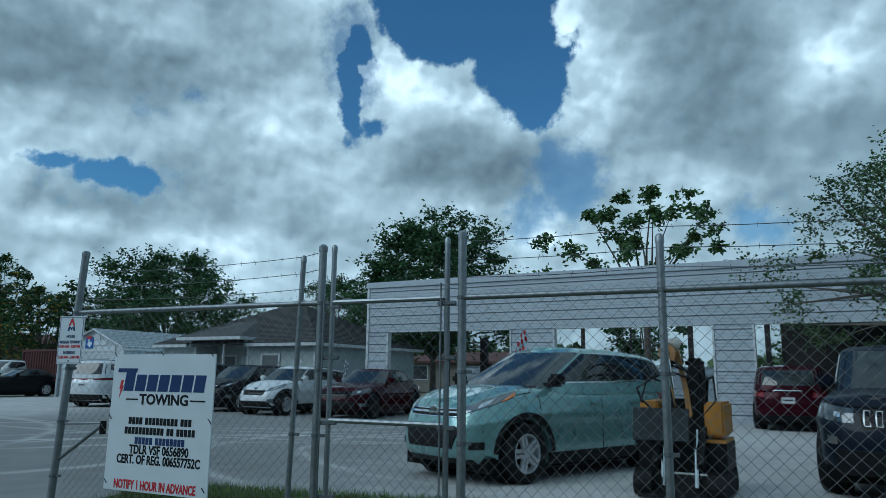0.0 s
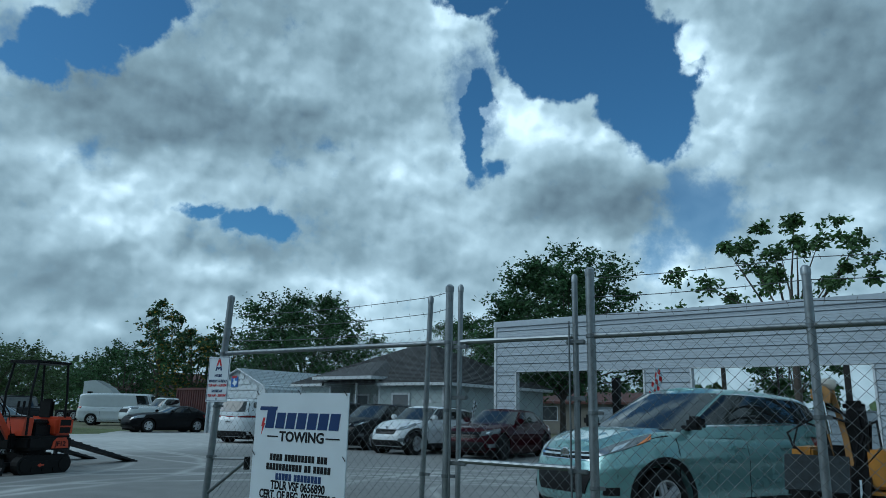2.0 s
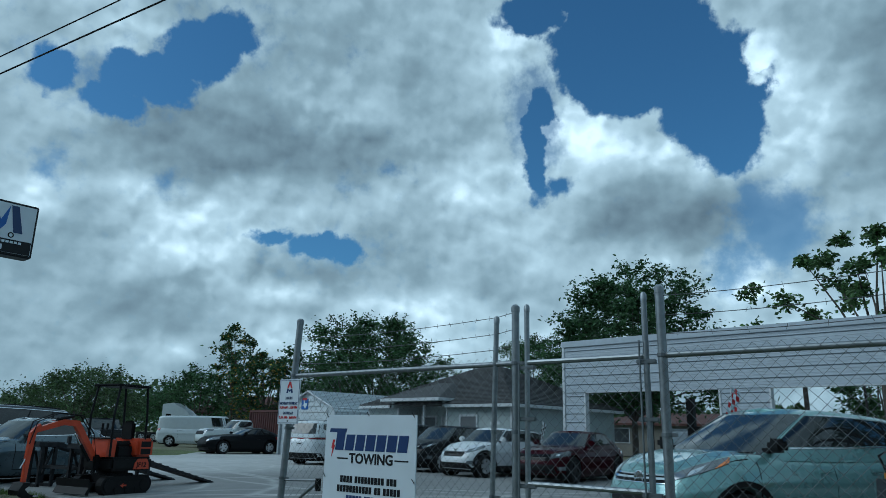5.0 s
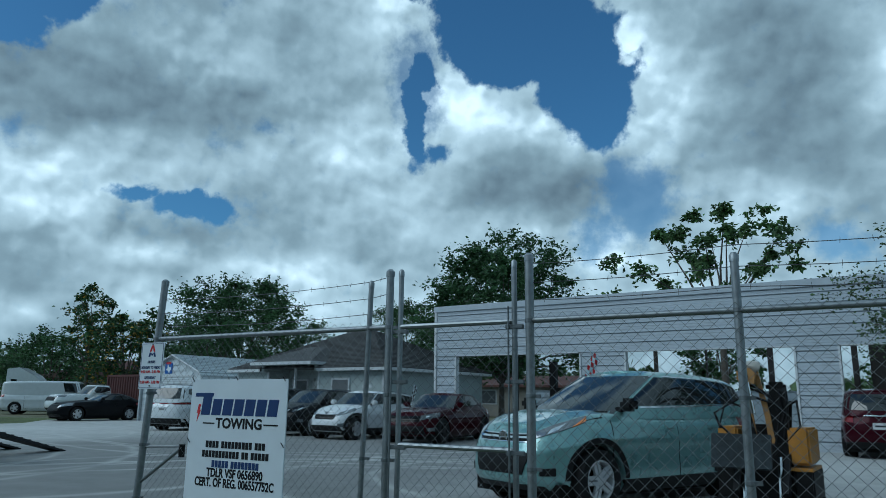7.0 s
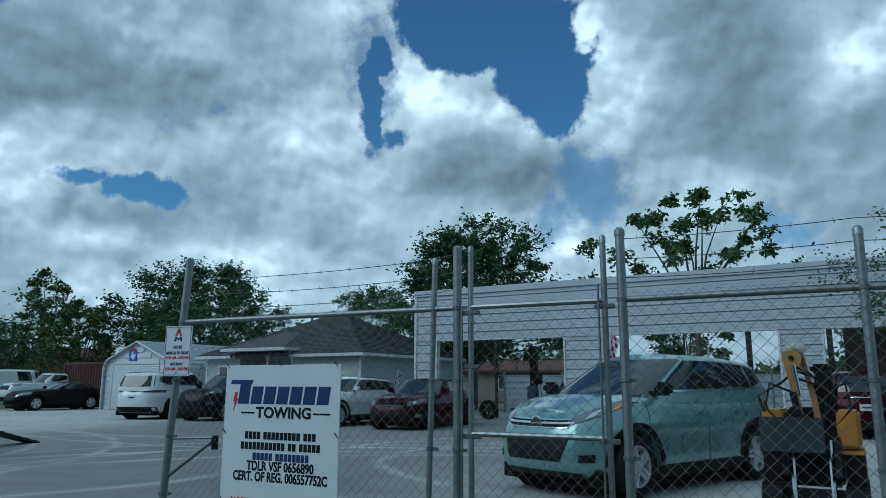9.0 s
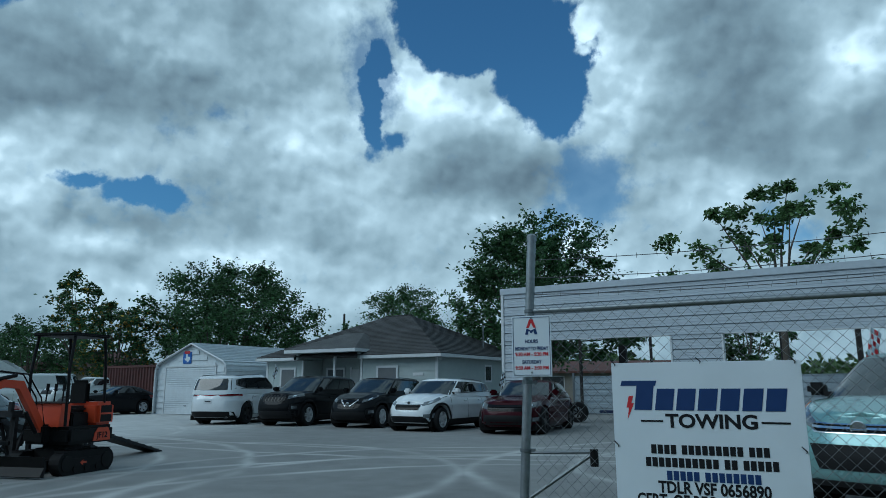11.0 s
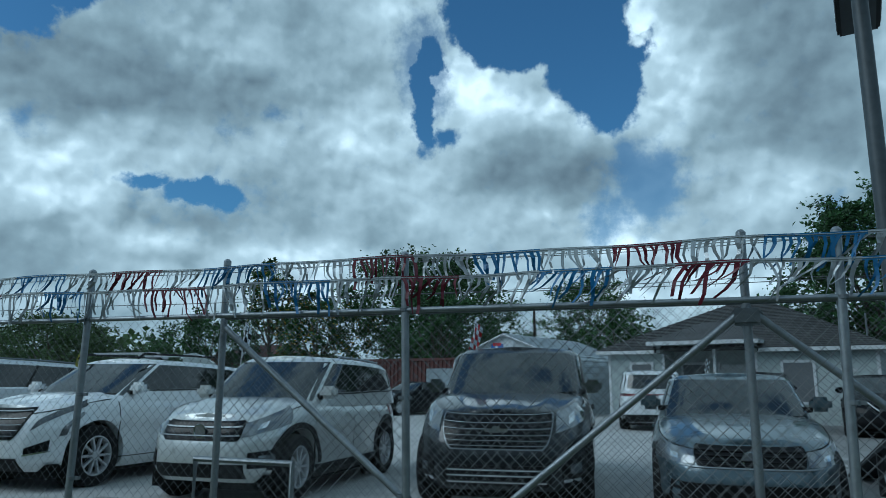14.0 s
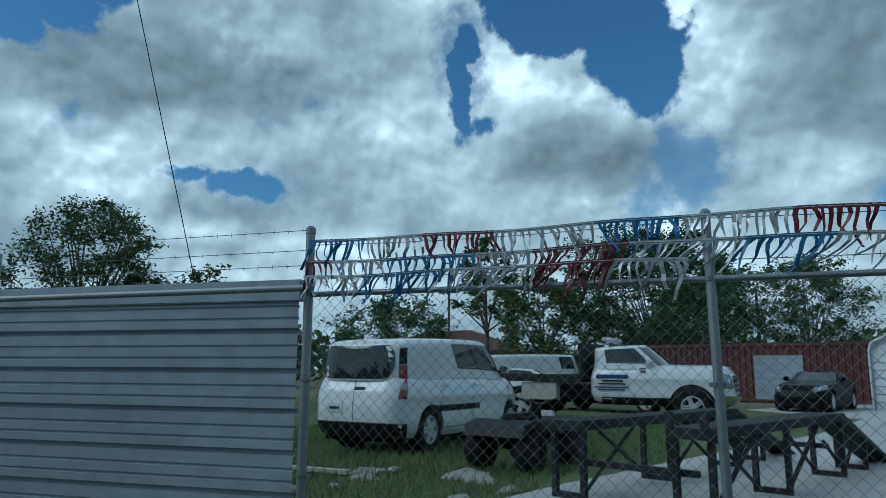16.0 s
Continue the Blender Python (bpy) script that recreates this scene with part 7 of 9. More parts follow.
def front_acadia(c, root, color):
    g = grille(c, root, 1.04, 0.64, 0.92, 0.78, 7, "chrome", "black_plastic", back="liner", rim=0.022, thin=0.6, corner=0.12)
    badge(c, root, 0.84, 0.34, 0.085, "chrome", "bars")
    lamp_pair(c, root, 0.60, 0.94, 0.74, 0.84, 0.05, "lamp_dark", 0.03, 0.74)
    low_intake(c, root, 1.50, 0.25, 0.44, taper=0.97)
    for side in (1, -1):
        fb = part("fog_lamp_bezel", c.front_panel(0, 0, 0, 0, 0.010, 0.03, 8, 3, lambda p, q, side=side: (side * (0.50 + 0.30 * p), 0.445 + 0.02 * p + (0.05 + 0.05 * p) * q)), M["liner"], root)
        part("chrome_strip", c.front_panel(0, 0, 0, 0, 0.026, 0.0, 16, 1, lambda p, q, side=side: (side * (0.18 + 0.64 * p), 0.462 - 0.055 * max(0.0, min(1.0, (p - 0.38) / 0.14)) + 0.075 * max(0.0, min(1.0, (p - 0.86) / 0.14)) + 0.026 * q)), M["chrome"], fb)
    part("plate_holder", c.front_panel(-0.22, 0.22, 0.46, 0.59, 0.03, 0.0, 6, 2), M["black_plastic"], root)


def front_commander(c, root, color):
    lamp_pair(c, root, 0.46, 0.84, 0.82, 0.95, 0.0, "lamp_dark")
    slots = grille(c, root, 0.80, 0.78, 0.95, 0.98, 7, "gloss_black", "alloy", back="black_plastic", rim=0.01, vertical=True)
    for i in range(7):
        y0 = (-1 + 2 * (i + 0.30) / 7) * 0.388
        part("slot_opening", c.front_panel(y0, y0 + 0.8 * 0.40 / 7, 0.80, 0.93, 0.022, 0.0, 2, 3), M["gloss_black"], slots)
    low_intake(c, root, 1.3, 0.3, 0.55)
    fogs(c, root, 0.60, 0.74, 0.60, 0.68)


def front_plain(c, root, color):
    s = c.s
    lamp_pair(c, root, c.W * 0.27, c.W * 0.47, s["nose"] - 0.17, s["nose"] - 0.05, 0.05, "lamp")
    low_intake(c, root, c.W * 0.6, s["nose"] - 0.3, s["nose"] - 0.1)
    low_intake(c, root, c.W * 0.7, s["clear"] + 0.06, s["clear"] + 0.18)


def rear_pathfinder(c, root, color):
    for side in (1, -1):
        y0, y1 = sorted((side * c.W * 0.36, side * c.W * 0.475))
        part("tail_lamp", c.rear_panel(y0, y1, 0.95, 1.09, 0.01, 0.02, 8, 3), M["tail"], root, "", True)
        part("tail_lamp", c.side_panel(-c.a * 0.98, -c.a * 0.86, 0.97, 1.12, side, 0.008, 0.02, 5, 3), M["tail"], root, "", True)
    part("rear_bumper", c.rear_panel(-c.W * 0.42, c.W * 0.42, 0.27, 0.46, 0.012, 0.02, 12, 3), M["black_plastic"], root, "", True)
    pl = part("number_plate", c.rear_panel(-0.155, 0.155, 0.72, 0.86, 0.01, 0.0, 4, 2), M["plate"], root)
    part("plate_bar", c.rear_panel(-0.11, 0.11, 0.775, 0.815, 0.014, 0.0, 4, 1), M["plate_dark"], pl)


def rear_terrain(c, root, color):
    plain_rear(c, root, color)
    part("chrome_strip", c.rear_panel(-0.7, 0.7, 0.98, 1.03, 0.02, 0.0, 10, 1), M["chrome"], root)


COLORS = {
    "teal": paint("frosted teal paint", (0.215, 0.375, 0.37), metal=0.4, rough=0.28),
    "white": paint("white car paint", (0.70, 0.72, 0.74), metal=0.0, rough=0.3),
    "pearl": paint("pearl white car paint", (0.85, 0.87, 0.88), metal=0.0, rough=0.28),
    "silver": paint("silver car paint", (0.58, 0.61, 0.635), metal=0.35, rough=0.3),
    "silver_warm": paint("silver leaf car paint", (0.68, 0.70, 0.69), metal=0.3, rough=0.3),
    "black": paint("black car paint", (0.004, 0.0045, 0.006), metal=0.0, rough=0.4),
    "graphite": material("black metallic car paint", (0.013, 0.015, 0.018), rough=0.35, metal=0.2, coat=0.9, vary=0.05, scale=3.0, spec=0.3),
    "navy": paint("dark navy car paint", (0.008, 0.012, 0.022), metal=0.0, rough=0.4),
    "blue_grey": paint("slate blue grey paint", (0.10, 0.14, 0.165), metal=0.45, rough=0.28),
    "maroon": paint("dark maroon car paint", (0.0338, 0.0026, 0.0065), metal=0.1, rough=0.2, coat=0.6),
    "red": paint("deep red car paint", (0.034, 0.0028, 0.008), metal=0.2, rough=0.2, coat=0.5),
    "truck_white": paint("white truck paint", (0.62, 0.66, 0.68), metal=0.0, rough=0.35),
    "brown_truck": paint("faded red brown truck paint", (0.12, 0.03, 0.02), metal=0.0, rough=0.5, coat=0.2),
}
SUV = dict(H=1.68, hood=1.05, nose=0.87, belt=1.08, tail=1.05)


def park(name, label, pos, color, spec, front, **kw):
    L = spec.get("L", 4.5)
    return car(name, label, pos(L), COLORS[color], spec, front, **kw)


park("suv", "teal compact crossover parked behind the fence", place(-2.63, 8.55, 33), "teal",
     dict(SUV, L=4.52, W=1.84, H=1.71, wb=2.69, r=0.355, hood=1.09, nose=0.92, belt=1.10, tail=1.14, arc=0.13, ws_base=0.29, ws_top=0.035, rear_top=-0.40, rear_base=-0.475, wheel="five", roof_w=0.66, beltline="chrome", mirror="black_plastic"), front_escape, cladding=True)
park("suv", "dark navy boxy sport utility parked nose to the fence", place(2.47, 8.35, 20), "navy",
     dict(SUV, L=4.79, W=1.90, H=1.75, wb=2.78, r=0.38, clear=0.24, nf=5.0, hood=1.12, nose=1.04, belt=1.13, tail=1.12, ws_base=0.21, ws_top=0.08, rear_top=-0.455, rear_base=-0.485, roof_w=0.76), front_commander, rails="black_plastic", cladding=True)
park("suv", "red crossover parked nose-in at the open bay", place_away(3.30, 19.6, 12.7), "red",
     dict(SUV, L=4.7, W=1.85, H=1.69, wb=2.86, r=0.37), front_plain, rear=rear_terrain, rails="chrome")
park("suv", "white three-row sport utility seen from behind by the office", place_away(-19.82, 21.48, -5), "white",
     dict(SUV, L=5.0, W=1.96, H=1.77, wb=2.9, r=0.38, hood=1.1, belt=1.12, tail=1.1, rear_top=-0.44, rear_base=-0.485, dark_wheels=True), front_plain, rear=rear_pathfinder, rails="galv_dull")
park("suv", "black sport utility with slotted grille parked by the office", place(-17.17, 21.3, 5.5), "black",
     dict(SUV, L=4.62, W=1.86, H=1.68, wb=2.7, r=0.37, hood=1.08, nose=1.0), front_jeep, rails="galv", cladding=True, group="cars by the office")
park("suv", "black small crossover parked by the office", place(-14.26, 20.95, 7), "black",
     dict(SUV, L=4.28, W=1.84, H=1.60, wb=2.65, r=0.355, hood=1.03, nose=0.84, belt=1.04, arc=0.10), front_rogue, rails="galv_dull", cladding=True, group="cars by the office")
park("crossover", "white hybrid crossover parked by the office", place(-11.83, 19.8, 13), "white",
     dict(SUV, L=4.15, W=1.80, H=1.54, wb=2.7, r=0.345, hood=1.01, nose=0.80, belt=1.02, tail=1.02, arc=0.11, ws_base=0.25), front_kia, rails="galv_dull", cladding=True, group="cars by the office")
park("sedan", "dark maroon muscle sedan parked beside the white wall", place(-8.76, 19.1, 4.5), "maroon",
     dict(L=5.04, W=1.90, H=1.48, wb=3.05, r=0.365, clear=0.17, hood=0.97, nose=0.82, belt=0.98, tail=1.0, ws_base=0.19, ws_top=0.03, rear_top=-0.22, rear_base=-0.40, roof_w=0.62, dark_wheels=True, windows=((0.84, 0.05), (0.0, -0.70))), front_charger, group="cars by the office")
park("sedan", "dark red sedan parked nose-in behind the white wall", place_away(-4.75, 25.9, 12), "maroon",
     dict(L=4.6, W=1.82, H=1.43, wb=2.76, r=0.34, clear=0.17, hood=0.95, nose=0.8, belt=0.98, tail=1.0, ws_base=0.18, ws_top=0.02, rear_top=-0.24, rear_base=-0.40, roof_w=0.62, windows=((0.84, 0.05), (0.0, -0.70))), front_plain)
park("sedan", "slate blue-grey sedan parked nose to the fence", place(-17.44, 7.36, -4.2), "blue_grey",
     dict(L=4.58, W=1.78, H=1.45, wb=2.65, r=0.335, clear=0.17, hood=0.92, nose=0.74, belt=0.97, tail=0.99, arc=0.10, ws_base=0.19, ws_top=0.03, rear_top=-0.23, rear_base=-0.40, roof_w=0.63, wheel="multi", windows=((0.84, 0.05), (0.0, -0.66)), beltline="chrome"), front_jetta, group="cars along the fence")
park("suv", "black three-row sport utility parked nose to the fence", place(-19.80, 7.38, -10.5), "graphite",
     dict(SUV, L=5.12, W=1.99, H=1.80, wb=3.02, r=0.39, hood=1.15, nose=0.96, belt=1.15, tail=1.12, ws_base=0.25, ws_top=0.09, beltline="chrome", mirror="chrome"), front_traverse, rails="black_plastic", group="cars along the fence")
park("suv", "silver compact crossover parked nose to the fence", place(-23.0, 6.72, -5.0), "silver_warm",
     dict(SUV, L=4.25, W=1.81, H=1.68, wb=2.6, r=0.36, hood=1.06, nose=0.90, belt=1.06, wheel="ten"), front_tiguan, rails="galv", cladding=True, group="cars along the fence")
park("suv", "pearl white luxury crossover with a chrome grille", place(-26.03, 6.45, -2.8), "pearl",
     dict(SUV, L=4.81, W=1.90, H=1.67, wb=2.86, r=0.38, hood=1.10, nose=0.95, belt=1.1, tail=1.08, arc=0.11, wheel="ten", ws_base=0.27, ws_top=0.08), front_caddy, cladding=False, plate_front=("plate_blue", 0.47), group="cars along the fence")
park("suv", "silver mid-size sport utility with a wide dark grille", place(-29.05, 5.72, -1.5), "silver",
     dict(SUV, L=4.92, W=1.92, H=1.70, wb=2.86, r=0.385, hood=1.14, nose=0.98, belt=1.1, tail=1.08, wheel="six", beltline="chrome", mirror="chrome", handle="chrome"), front_acadia, rails="galv_dull", cladding=True, group="cars along the fence")
park("sports_car", "black fastback coupe parked before the container", place(-31.6, 26.6, 17), "black",
     dict(L=4.78, W=1.88, H=1.40, wb=2.72, r=0.345, clear=0.15, hood=0.96, nose=0.8, belt=0.96, tail=0.98, ws_base=0.13, ws_top=-0.05, rear_top=-0.22, rear_base=-0.43, roof_w=0.6, windows=((0.84, -0.15), (-0.25, -0.62)), two_door=True), front_plain)
park("sedan", "white sedan parked on the grass by the semi truck", place(-44.5, 27.0, 75), "white",
     dict(L=4.7, W=1.82, H=1.45, wb=2.75, r=0.335, clear=0.17, hood=0.93, nose=0.78, belt=0.97, tail=0.99, ws_base=0.19, ws_top=0.03, rear_top=-0.23, rear_base=-0.40, roof_w=0.63, windows=((0.84, 0.05), (0.0, -0.66))), front_plain)

# ---- van, trucks and machines ----


def rear_van(c, root, color):
    s = c.s
    for side in (1, -1):
        y0, y1 = sorted((side * 0.80, side * 0.865))
        tl = part("tail_lamp", c.rear_panel(y0, y1, 0.84, 1.19, 0.01, 0.02, 4, 8), M["tail"], root, "", True)
        part("reversing_lamp", c.rear_panel(y0, y1, 0.97, 1.06, 0.014, 0.0, 4, 2), M["lamp"], tl)
        t0, t1 = sorted((math.pi - c.t_cab(side * 0.90), math.pi - c.t_cab(side * 0.955)))
        part("upper_lens", Car.patch(c.cabin, t0, t1, 0.0, 0.36, 0.012, 0.02, 4, 5), M["tail"], tl, "", True)
        part("pillar_trim", Car.patch(c.cabin, t0, t1, 0.38, 0.80, 0.008, 0.02, 4, 5), M["gloss_black"], root, "dark trim above the tail lamp", True)
    part("rear_bumper", c.rear_panel(-0.88, 0.88, 0.24, 0.48, 0.02, 0.02, 12, 3), M["black_plastic"], root, "", True)
    part("door_seam", c.rear_panel(-0.005, 0.005, 0.5, 1.2, 0.002, 0.0, 1, 6), M["liner"], root)
    part("door_handle", c.rear_panel(-0.2, -0.02, 0.98, 1.02, 0.02, 0.0, 4, 1), M["black_plastic"], root)
    pl = part("number_plate", c.rear_panel(0.2, 0.5, 0.62, 0.76, 0.01, 0.0, 4, 2), M["plate"], root)
    part("plate_bar", c.rear_panel(0.25, 0.45, 0.67, 0.71, 0.014, 0.0, 4, 1), M["plate_dark"], pl)
    part("rear_window", Car.patch(c.cabin, 0, 1, 0, 1, 0.006, 0.02, 12, 5, lambda p, q: (math.pi - c.t_cab((-1 + 2 * p) * (0.86 - 0.10 * abs(2 * q - 1) ** 3)), 0.04 + 0.84 * q)), M["glass"], root, "dark rear door window", True)
    for side in (1, -1):
        part("side_moulding", c.side_panel(-1.35, 0.2, 0.62, 0.72, side, 0.012, 0.01, 8, 2), M["black_plastic"], root)
        part("slide_rail", c.side_panel(-2.1, -0.9, 1.17, 1.19, side, 0.004, 0.01, 8, 1), M["black_plastic"], root)


park("van", "dirty white compact cargo van parked on the grass", place_away(-38.08, 9.35, 5), "white",
     dict(L=4.82, W=1.84, H=1.89, wb=3.06, r=0.34, clear=0.22, nf=4.2, nr=9.0, hood=1.12, nose=0.98, belt=1.2, tail=1.2, ws_base=0.34, ws_top=0.17, rear_top=-0.475, rear_base=-0.492, roof_w=0.80, van=True,
          windows=((0.88, 0.42), (0.38, 0.02))), front_plain, rear=rear_van, category="van")


def rear_pickup(c, root, color):
    plain_rear(c, root, color)
    part("bed", boxed((-c.a * 0.93, -c.W * 0.38, c.s["tail"] - 0.02), (-0.35, c.W * 0.38, c.s["tail"] + 0.03)), M["liner"], root, "dark open cargo bed")


PICKUP = dict(L=5.9, W=2.02, H=1.95, wb=3.7, r=0.41, clear=0.3, nf=5.5, nr=8, hood=1.3, nose=1.22, belt=1.32, tail=1.32, ws_base=0.17, ws_top=0.08, rear_top=-0.10, rear_base=-0.125, roof_w=0.74, windows=((0.82, 0.05), (0.0, -0.8)), tyre_w=0.27)
park("pickup_truck", "white pickup truck parked behind the black coupe", place(-39.5, 33.0, 17), "truck_white", dict(PICKUP), front_plain, rear=rear_pickup, category="truck")
park("pickup_truck", "dark pickup truck parked before the red container", place(-34.6, 23.4, -68), "black", dict(PICKUP, H=1.75, hood=1.12, nose=1.05, belt=1.14, tail=1.14, r=0.37), front_plain, rear=rear_pickup, category="truck")
park("utility_truck", "faded red brown old truck on the grass", place(-40.5, 21.5, -75), "brown_truck", dict(PICKUP, L=5.2, wb=3.2, H=1.9), front_plain, rear=rear_pickup, category="truck")

park("van", "white high-roofed work van parked behind the pickup", place_away(-46.4, 35.1, 52), "truck_white",
     dict(L=5.5, W=2.0, H=2.25, wb=3.5, r=0.37, nf=4.2, nr=9, hood=1.25, nose=1.05, belt=1.3, tail=1.3, ws_base=0.46, ws_top=0.40, rear_top=-0.485, rear_base=-0.495, roof_w=0.84, windows=((0.90, 0.6),), van=True, arc=0.04, two_door=True), front_plain, category="van")


def tow_truck():
    spec = dict(L=3.55, W=2.05, H=2.02, wb=4.5, r=0.43, clear=0.5, nf=5.5, nr=12, front_over=0.95, hood=1.42, nose=1.36, belt=1.40, tail=1.40, ws_base=0.06, ws_top=-0.12, rear_top=-0.485, rear_base=-0.495, roof_w=0.74, windows=((0.80, -0.55),), tyre_w=0.28, two_door=True)

    def front(c, root, color):
        grille(c, root, 1.05, 0.85, 1.2, 1.0, 3, "chrome", "chrome", rim=0.03)
        lamp_pair(c, root, 0.62, 0.96, 0.9, 1.22, 0.0, "lamp")
        part("front_bumper", c.front_panel(-0.95, 0.95, 0.52, 0.76, 0.06, 0.02, 12, 3), M["chrome"], root, "chrome bumper", True)

    m = Matrix.Translation((-34.75, 19.3, 0)) @ Matrix.Rotation(radians(-3), 4, "Z")
    root = car("tow_truck", "white flatbed tow truck with dark fender flares", m, COLORS["truck_white"], spec, front, rear=lambda c, r, k: None, category="truck", cladding=True, seams=False)
    part("deck", boxed((-6.4, -1.2, 1.02), (-1.95, 1.2, 1.14), 0.01), M["steel_dark"], root, "dark steel flatbed deck")
    for y in (-1.2, 1.2):
        part("deck_rail", boxed((-6.4, y - 0.03, 1.14), (-1.95, y + 0.03, 1.22)), M["steel_dark"], root)
    part("headboard", boxed((-2.0, -1.1, 1.05), (-1.9, 1.1, 2.05), 0.02), M["steel_dark"], root)
    part("light_bar", boxed((-1.5, -0.6, 2.1), (-1.25, 0.6, 2.2), 0.03), M["trim_white"], root)
    part("frame", boxed((-6.2, -0.45, 0.6), (-1.7, 0.45, 0.85)), M["steel_dark"], root)
    part("tool_box", boxed((-3.6, -1.15, 0.55), (-2.6, -0.85, 1.0), 0.01), M["cream"], root)
    # door writing: a plain name block and bars, with the readable fleet number
    for x0, x1, z0, z1, mat in ((-1.55, -0.72, 1.12, 1.22, "ink_blue"), (-1.4, -0.85, 1.04, 1.08, "ink_black"), (-1.5, -0.78, 0.97, 1.0, "ink_black"), (-1.6, -0.7, 0.88, 0.915, "ink_navy"), (-1.5, -0.8, 0.82, 0.85, "ink_navy")):
        part("print_bar", boxed((x0, -1.034, z0), (x1, -1.026, z1)), M[mat], root)
    n = new("lettering", letters("02", 0.16, M["ink_black"], 0.002))
    n.parent, n.matrix_basis = root, Matrix.Translation((-0.34, -1.02, 1.33)) @ Matrix.Rotation(radians(90), 4, "X")


tow_truck()


def semi_truck():
    root = thing("semi_truck", "white conventional semi truck with a tall sleeper", "truck", Matrix.Translation((-54.5, 44.6, 0)) @ Matrix.Rotation(radians(34), 4, "Z") @ Matrix.Scale(0.9, 4))
    part("sleeper", prism(bmesh.new(), [(-2.6, 1.0), (-2.6, 3.75), (-1.6, 3.9), (-0.3, 3.2), (0.3, 2.6), (0.3, 1.0)], -1.2, 1.2, "y"), COLORS["truck_white"], root)
    part("hood", prism(bmesh.new(), [(0.3, 0.9), (0.3, 1.95), (1.9, 1.65), (2.15, 1.4), (2.2, 0.7)], -0.95, 0.95, "y"), COLORS["truck_white"], root)
    part("windscreen", prism(bmesh.new(), [(0.31, 1.95), (0.5, 1.95), (0.33, 2.55), (0.31, 2.55)], -1.05, 1.05, "y"), M["screen"], root)
    part("side_window", boxed((-0.75, -1.215, 1.95), (0.1, -1.2, 2.5)), M["glass"], root)
    part("side_window", boxed((-2.2, -1.215, 2.0), (-1.7, -1.2, 2.8)), M["glass"], root)
    part("grille", boxed((2.19, -0.6, 0.8), (2.24, 0.6, 1.5)), M["chrome"], root)
    tyre, rim, disc = wheel_meshes(0.5, 0.28, "steel", False)
    for x in (1.35, -3.2, -4.4):
        for side in (1, -1):
            w = part("wheel", disc, None, root)
            w.matrix_basis = Matrix.Translation((x, side * 1.05, 0.5)) @ Matrix.Rotation(0 if side > 0 else math.pi, 4, "Z")
            part("tyre", tyre, None, w)
            part("rim", rim, None, w)
    part("frame", boxed((-5.2, -0.45, 0.7), (0.3, 0.45, 1.0)), M["steel_dark"], root)


semi_truck()


def container():
    root = thing("shipping_container", "rust red corrugated shipping container behind the yard", "container", yard((-39.6, 37.6, 0)))
    L = 12.2
    bm = bmesh.new()
    n = 44
    xs = []
    for k in range(n):
        x = L * k / n
        xs += [(x, 0), (x + L / n * 0.35, 0), (x + L / n * 0.5, 0.06), (x + L / n * 0.85, 0.06)]
    xs.append((L, 0))
    lo, hi = [bm.verts.new((x, d, 0.1)) for x, d in xs], [bm.verts.new((x, d, 2.55)) for x, d in xs]
    for k in range(len(xs) - 1):
        bm.faces.new((lo[k], lo[k + 1], hi[k + 1], hi[k]))
    part("side_wall", bm, M["rust_red"], root)
    part("box", boxed((0.02, 0.08, 0.08), (L - 0.02, 2.4, 2.55)), M["rust_red"], root)
    for z0, z1 in ((0.0, 0.14), (2.52, 2.66)):
        part("side_rail", boxed((-0.02, -0.03, z0), (L + 0.02, 0.08, z1)), M["rust_red"], root)
    for x in (-0.04, L - 0.1):
        part("corner_post", boxed((x, -0.04, 0.0), (x + 0.14, 0.1, 2.67)), M["rust_red"], root)
    part("roll_up_door", ribbed(bmesh.new(), 6.6, 8.7, 0.1, 2.1, -0.05, 0.0, 0.12, 0.015), M["grey_metal"], root, "grey roll-up door set in the side")
    part("roof", boxed((0, 0, 2.62), (L, 2.42, 2.66)), M["rust_red"], root)


container()


def track_outline(L, h):
    r = h / 2
    pts = [(-L / 2 + r + r * math.cos(a), r + r * math.sin(a)) for a in [math.pi * (0.5 + k / 8) for k in range(9)]]
    pts += [(L / 2 - r + r * math.cos(a), r + r * math.sin(a)) for a in [math.pi * (-0.5 + k / 8) for k in range(9)]]
    return pts


def limb(bm, pts, w, half):
    """A box beam along points in the y-z plane, as deep as w says at each point."""
    n = len(pts)
    up, dn = [], []
    for i, (y, z) in enumerate(pts):
        a, b = pts[max(0, i - 1)], pts[min(n - 1, i + 1)]
        d = Vector((b[0] - a[0], b[1] - a[1])).normalized()
        up.append((y - d.y * w[i] / 2, z + d.x * w[i] / 2))
        dn.append((y + d.y * w[i] / 2, z - d.x * w[i] / 2))
    for i in range(n - 1):
        prism(bm, [up[i], up[i + 1], dn[i + 1], dn[i]], -half, half, "x")
    return bm


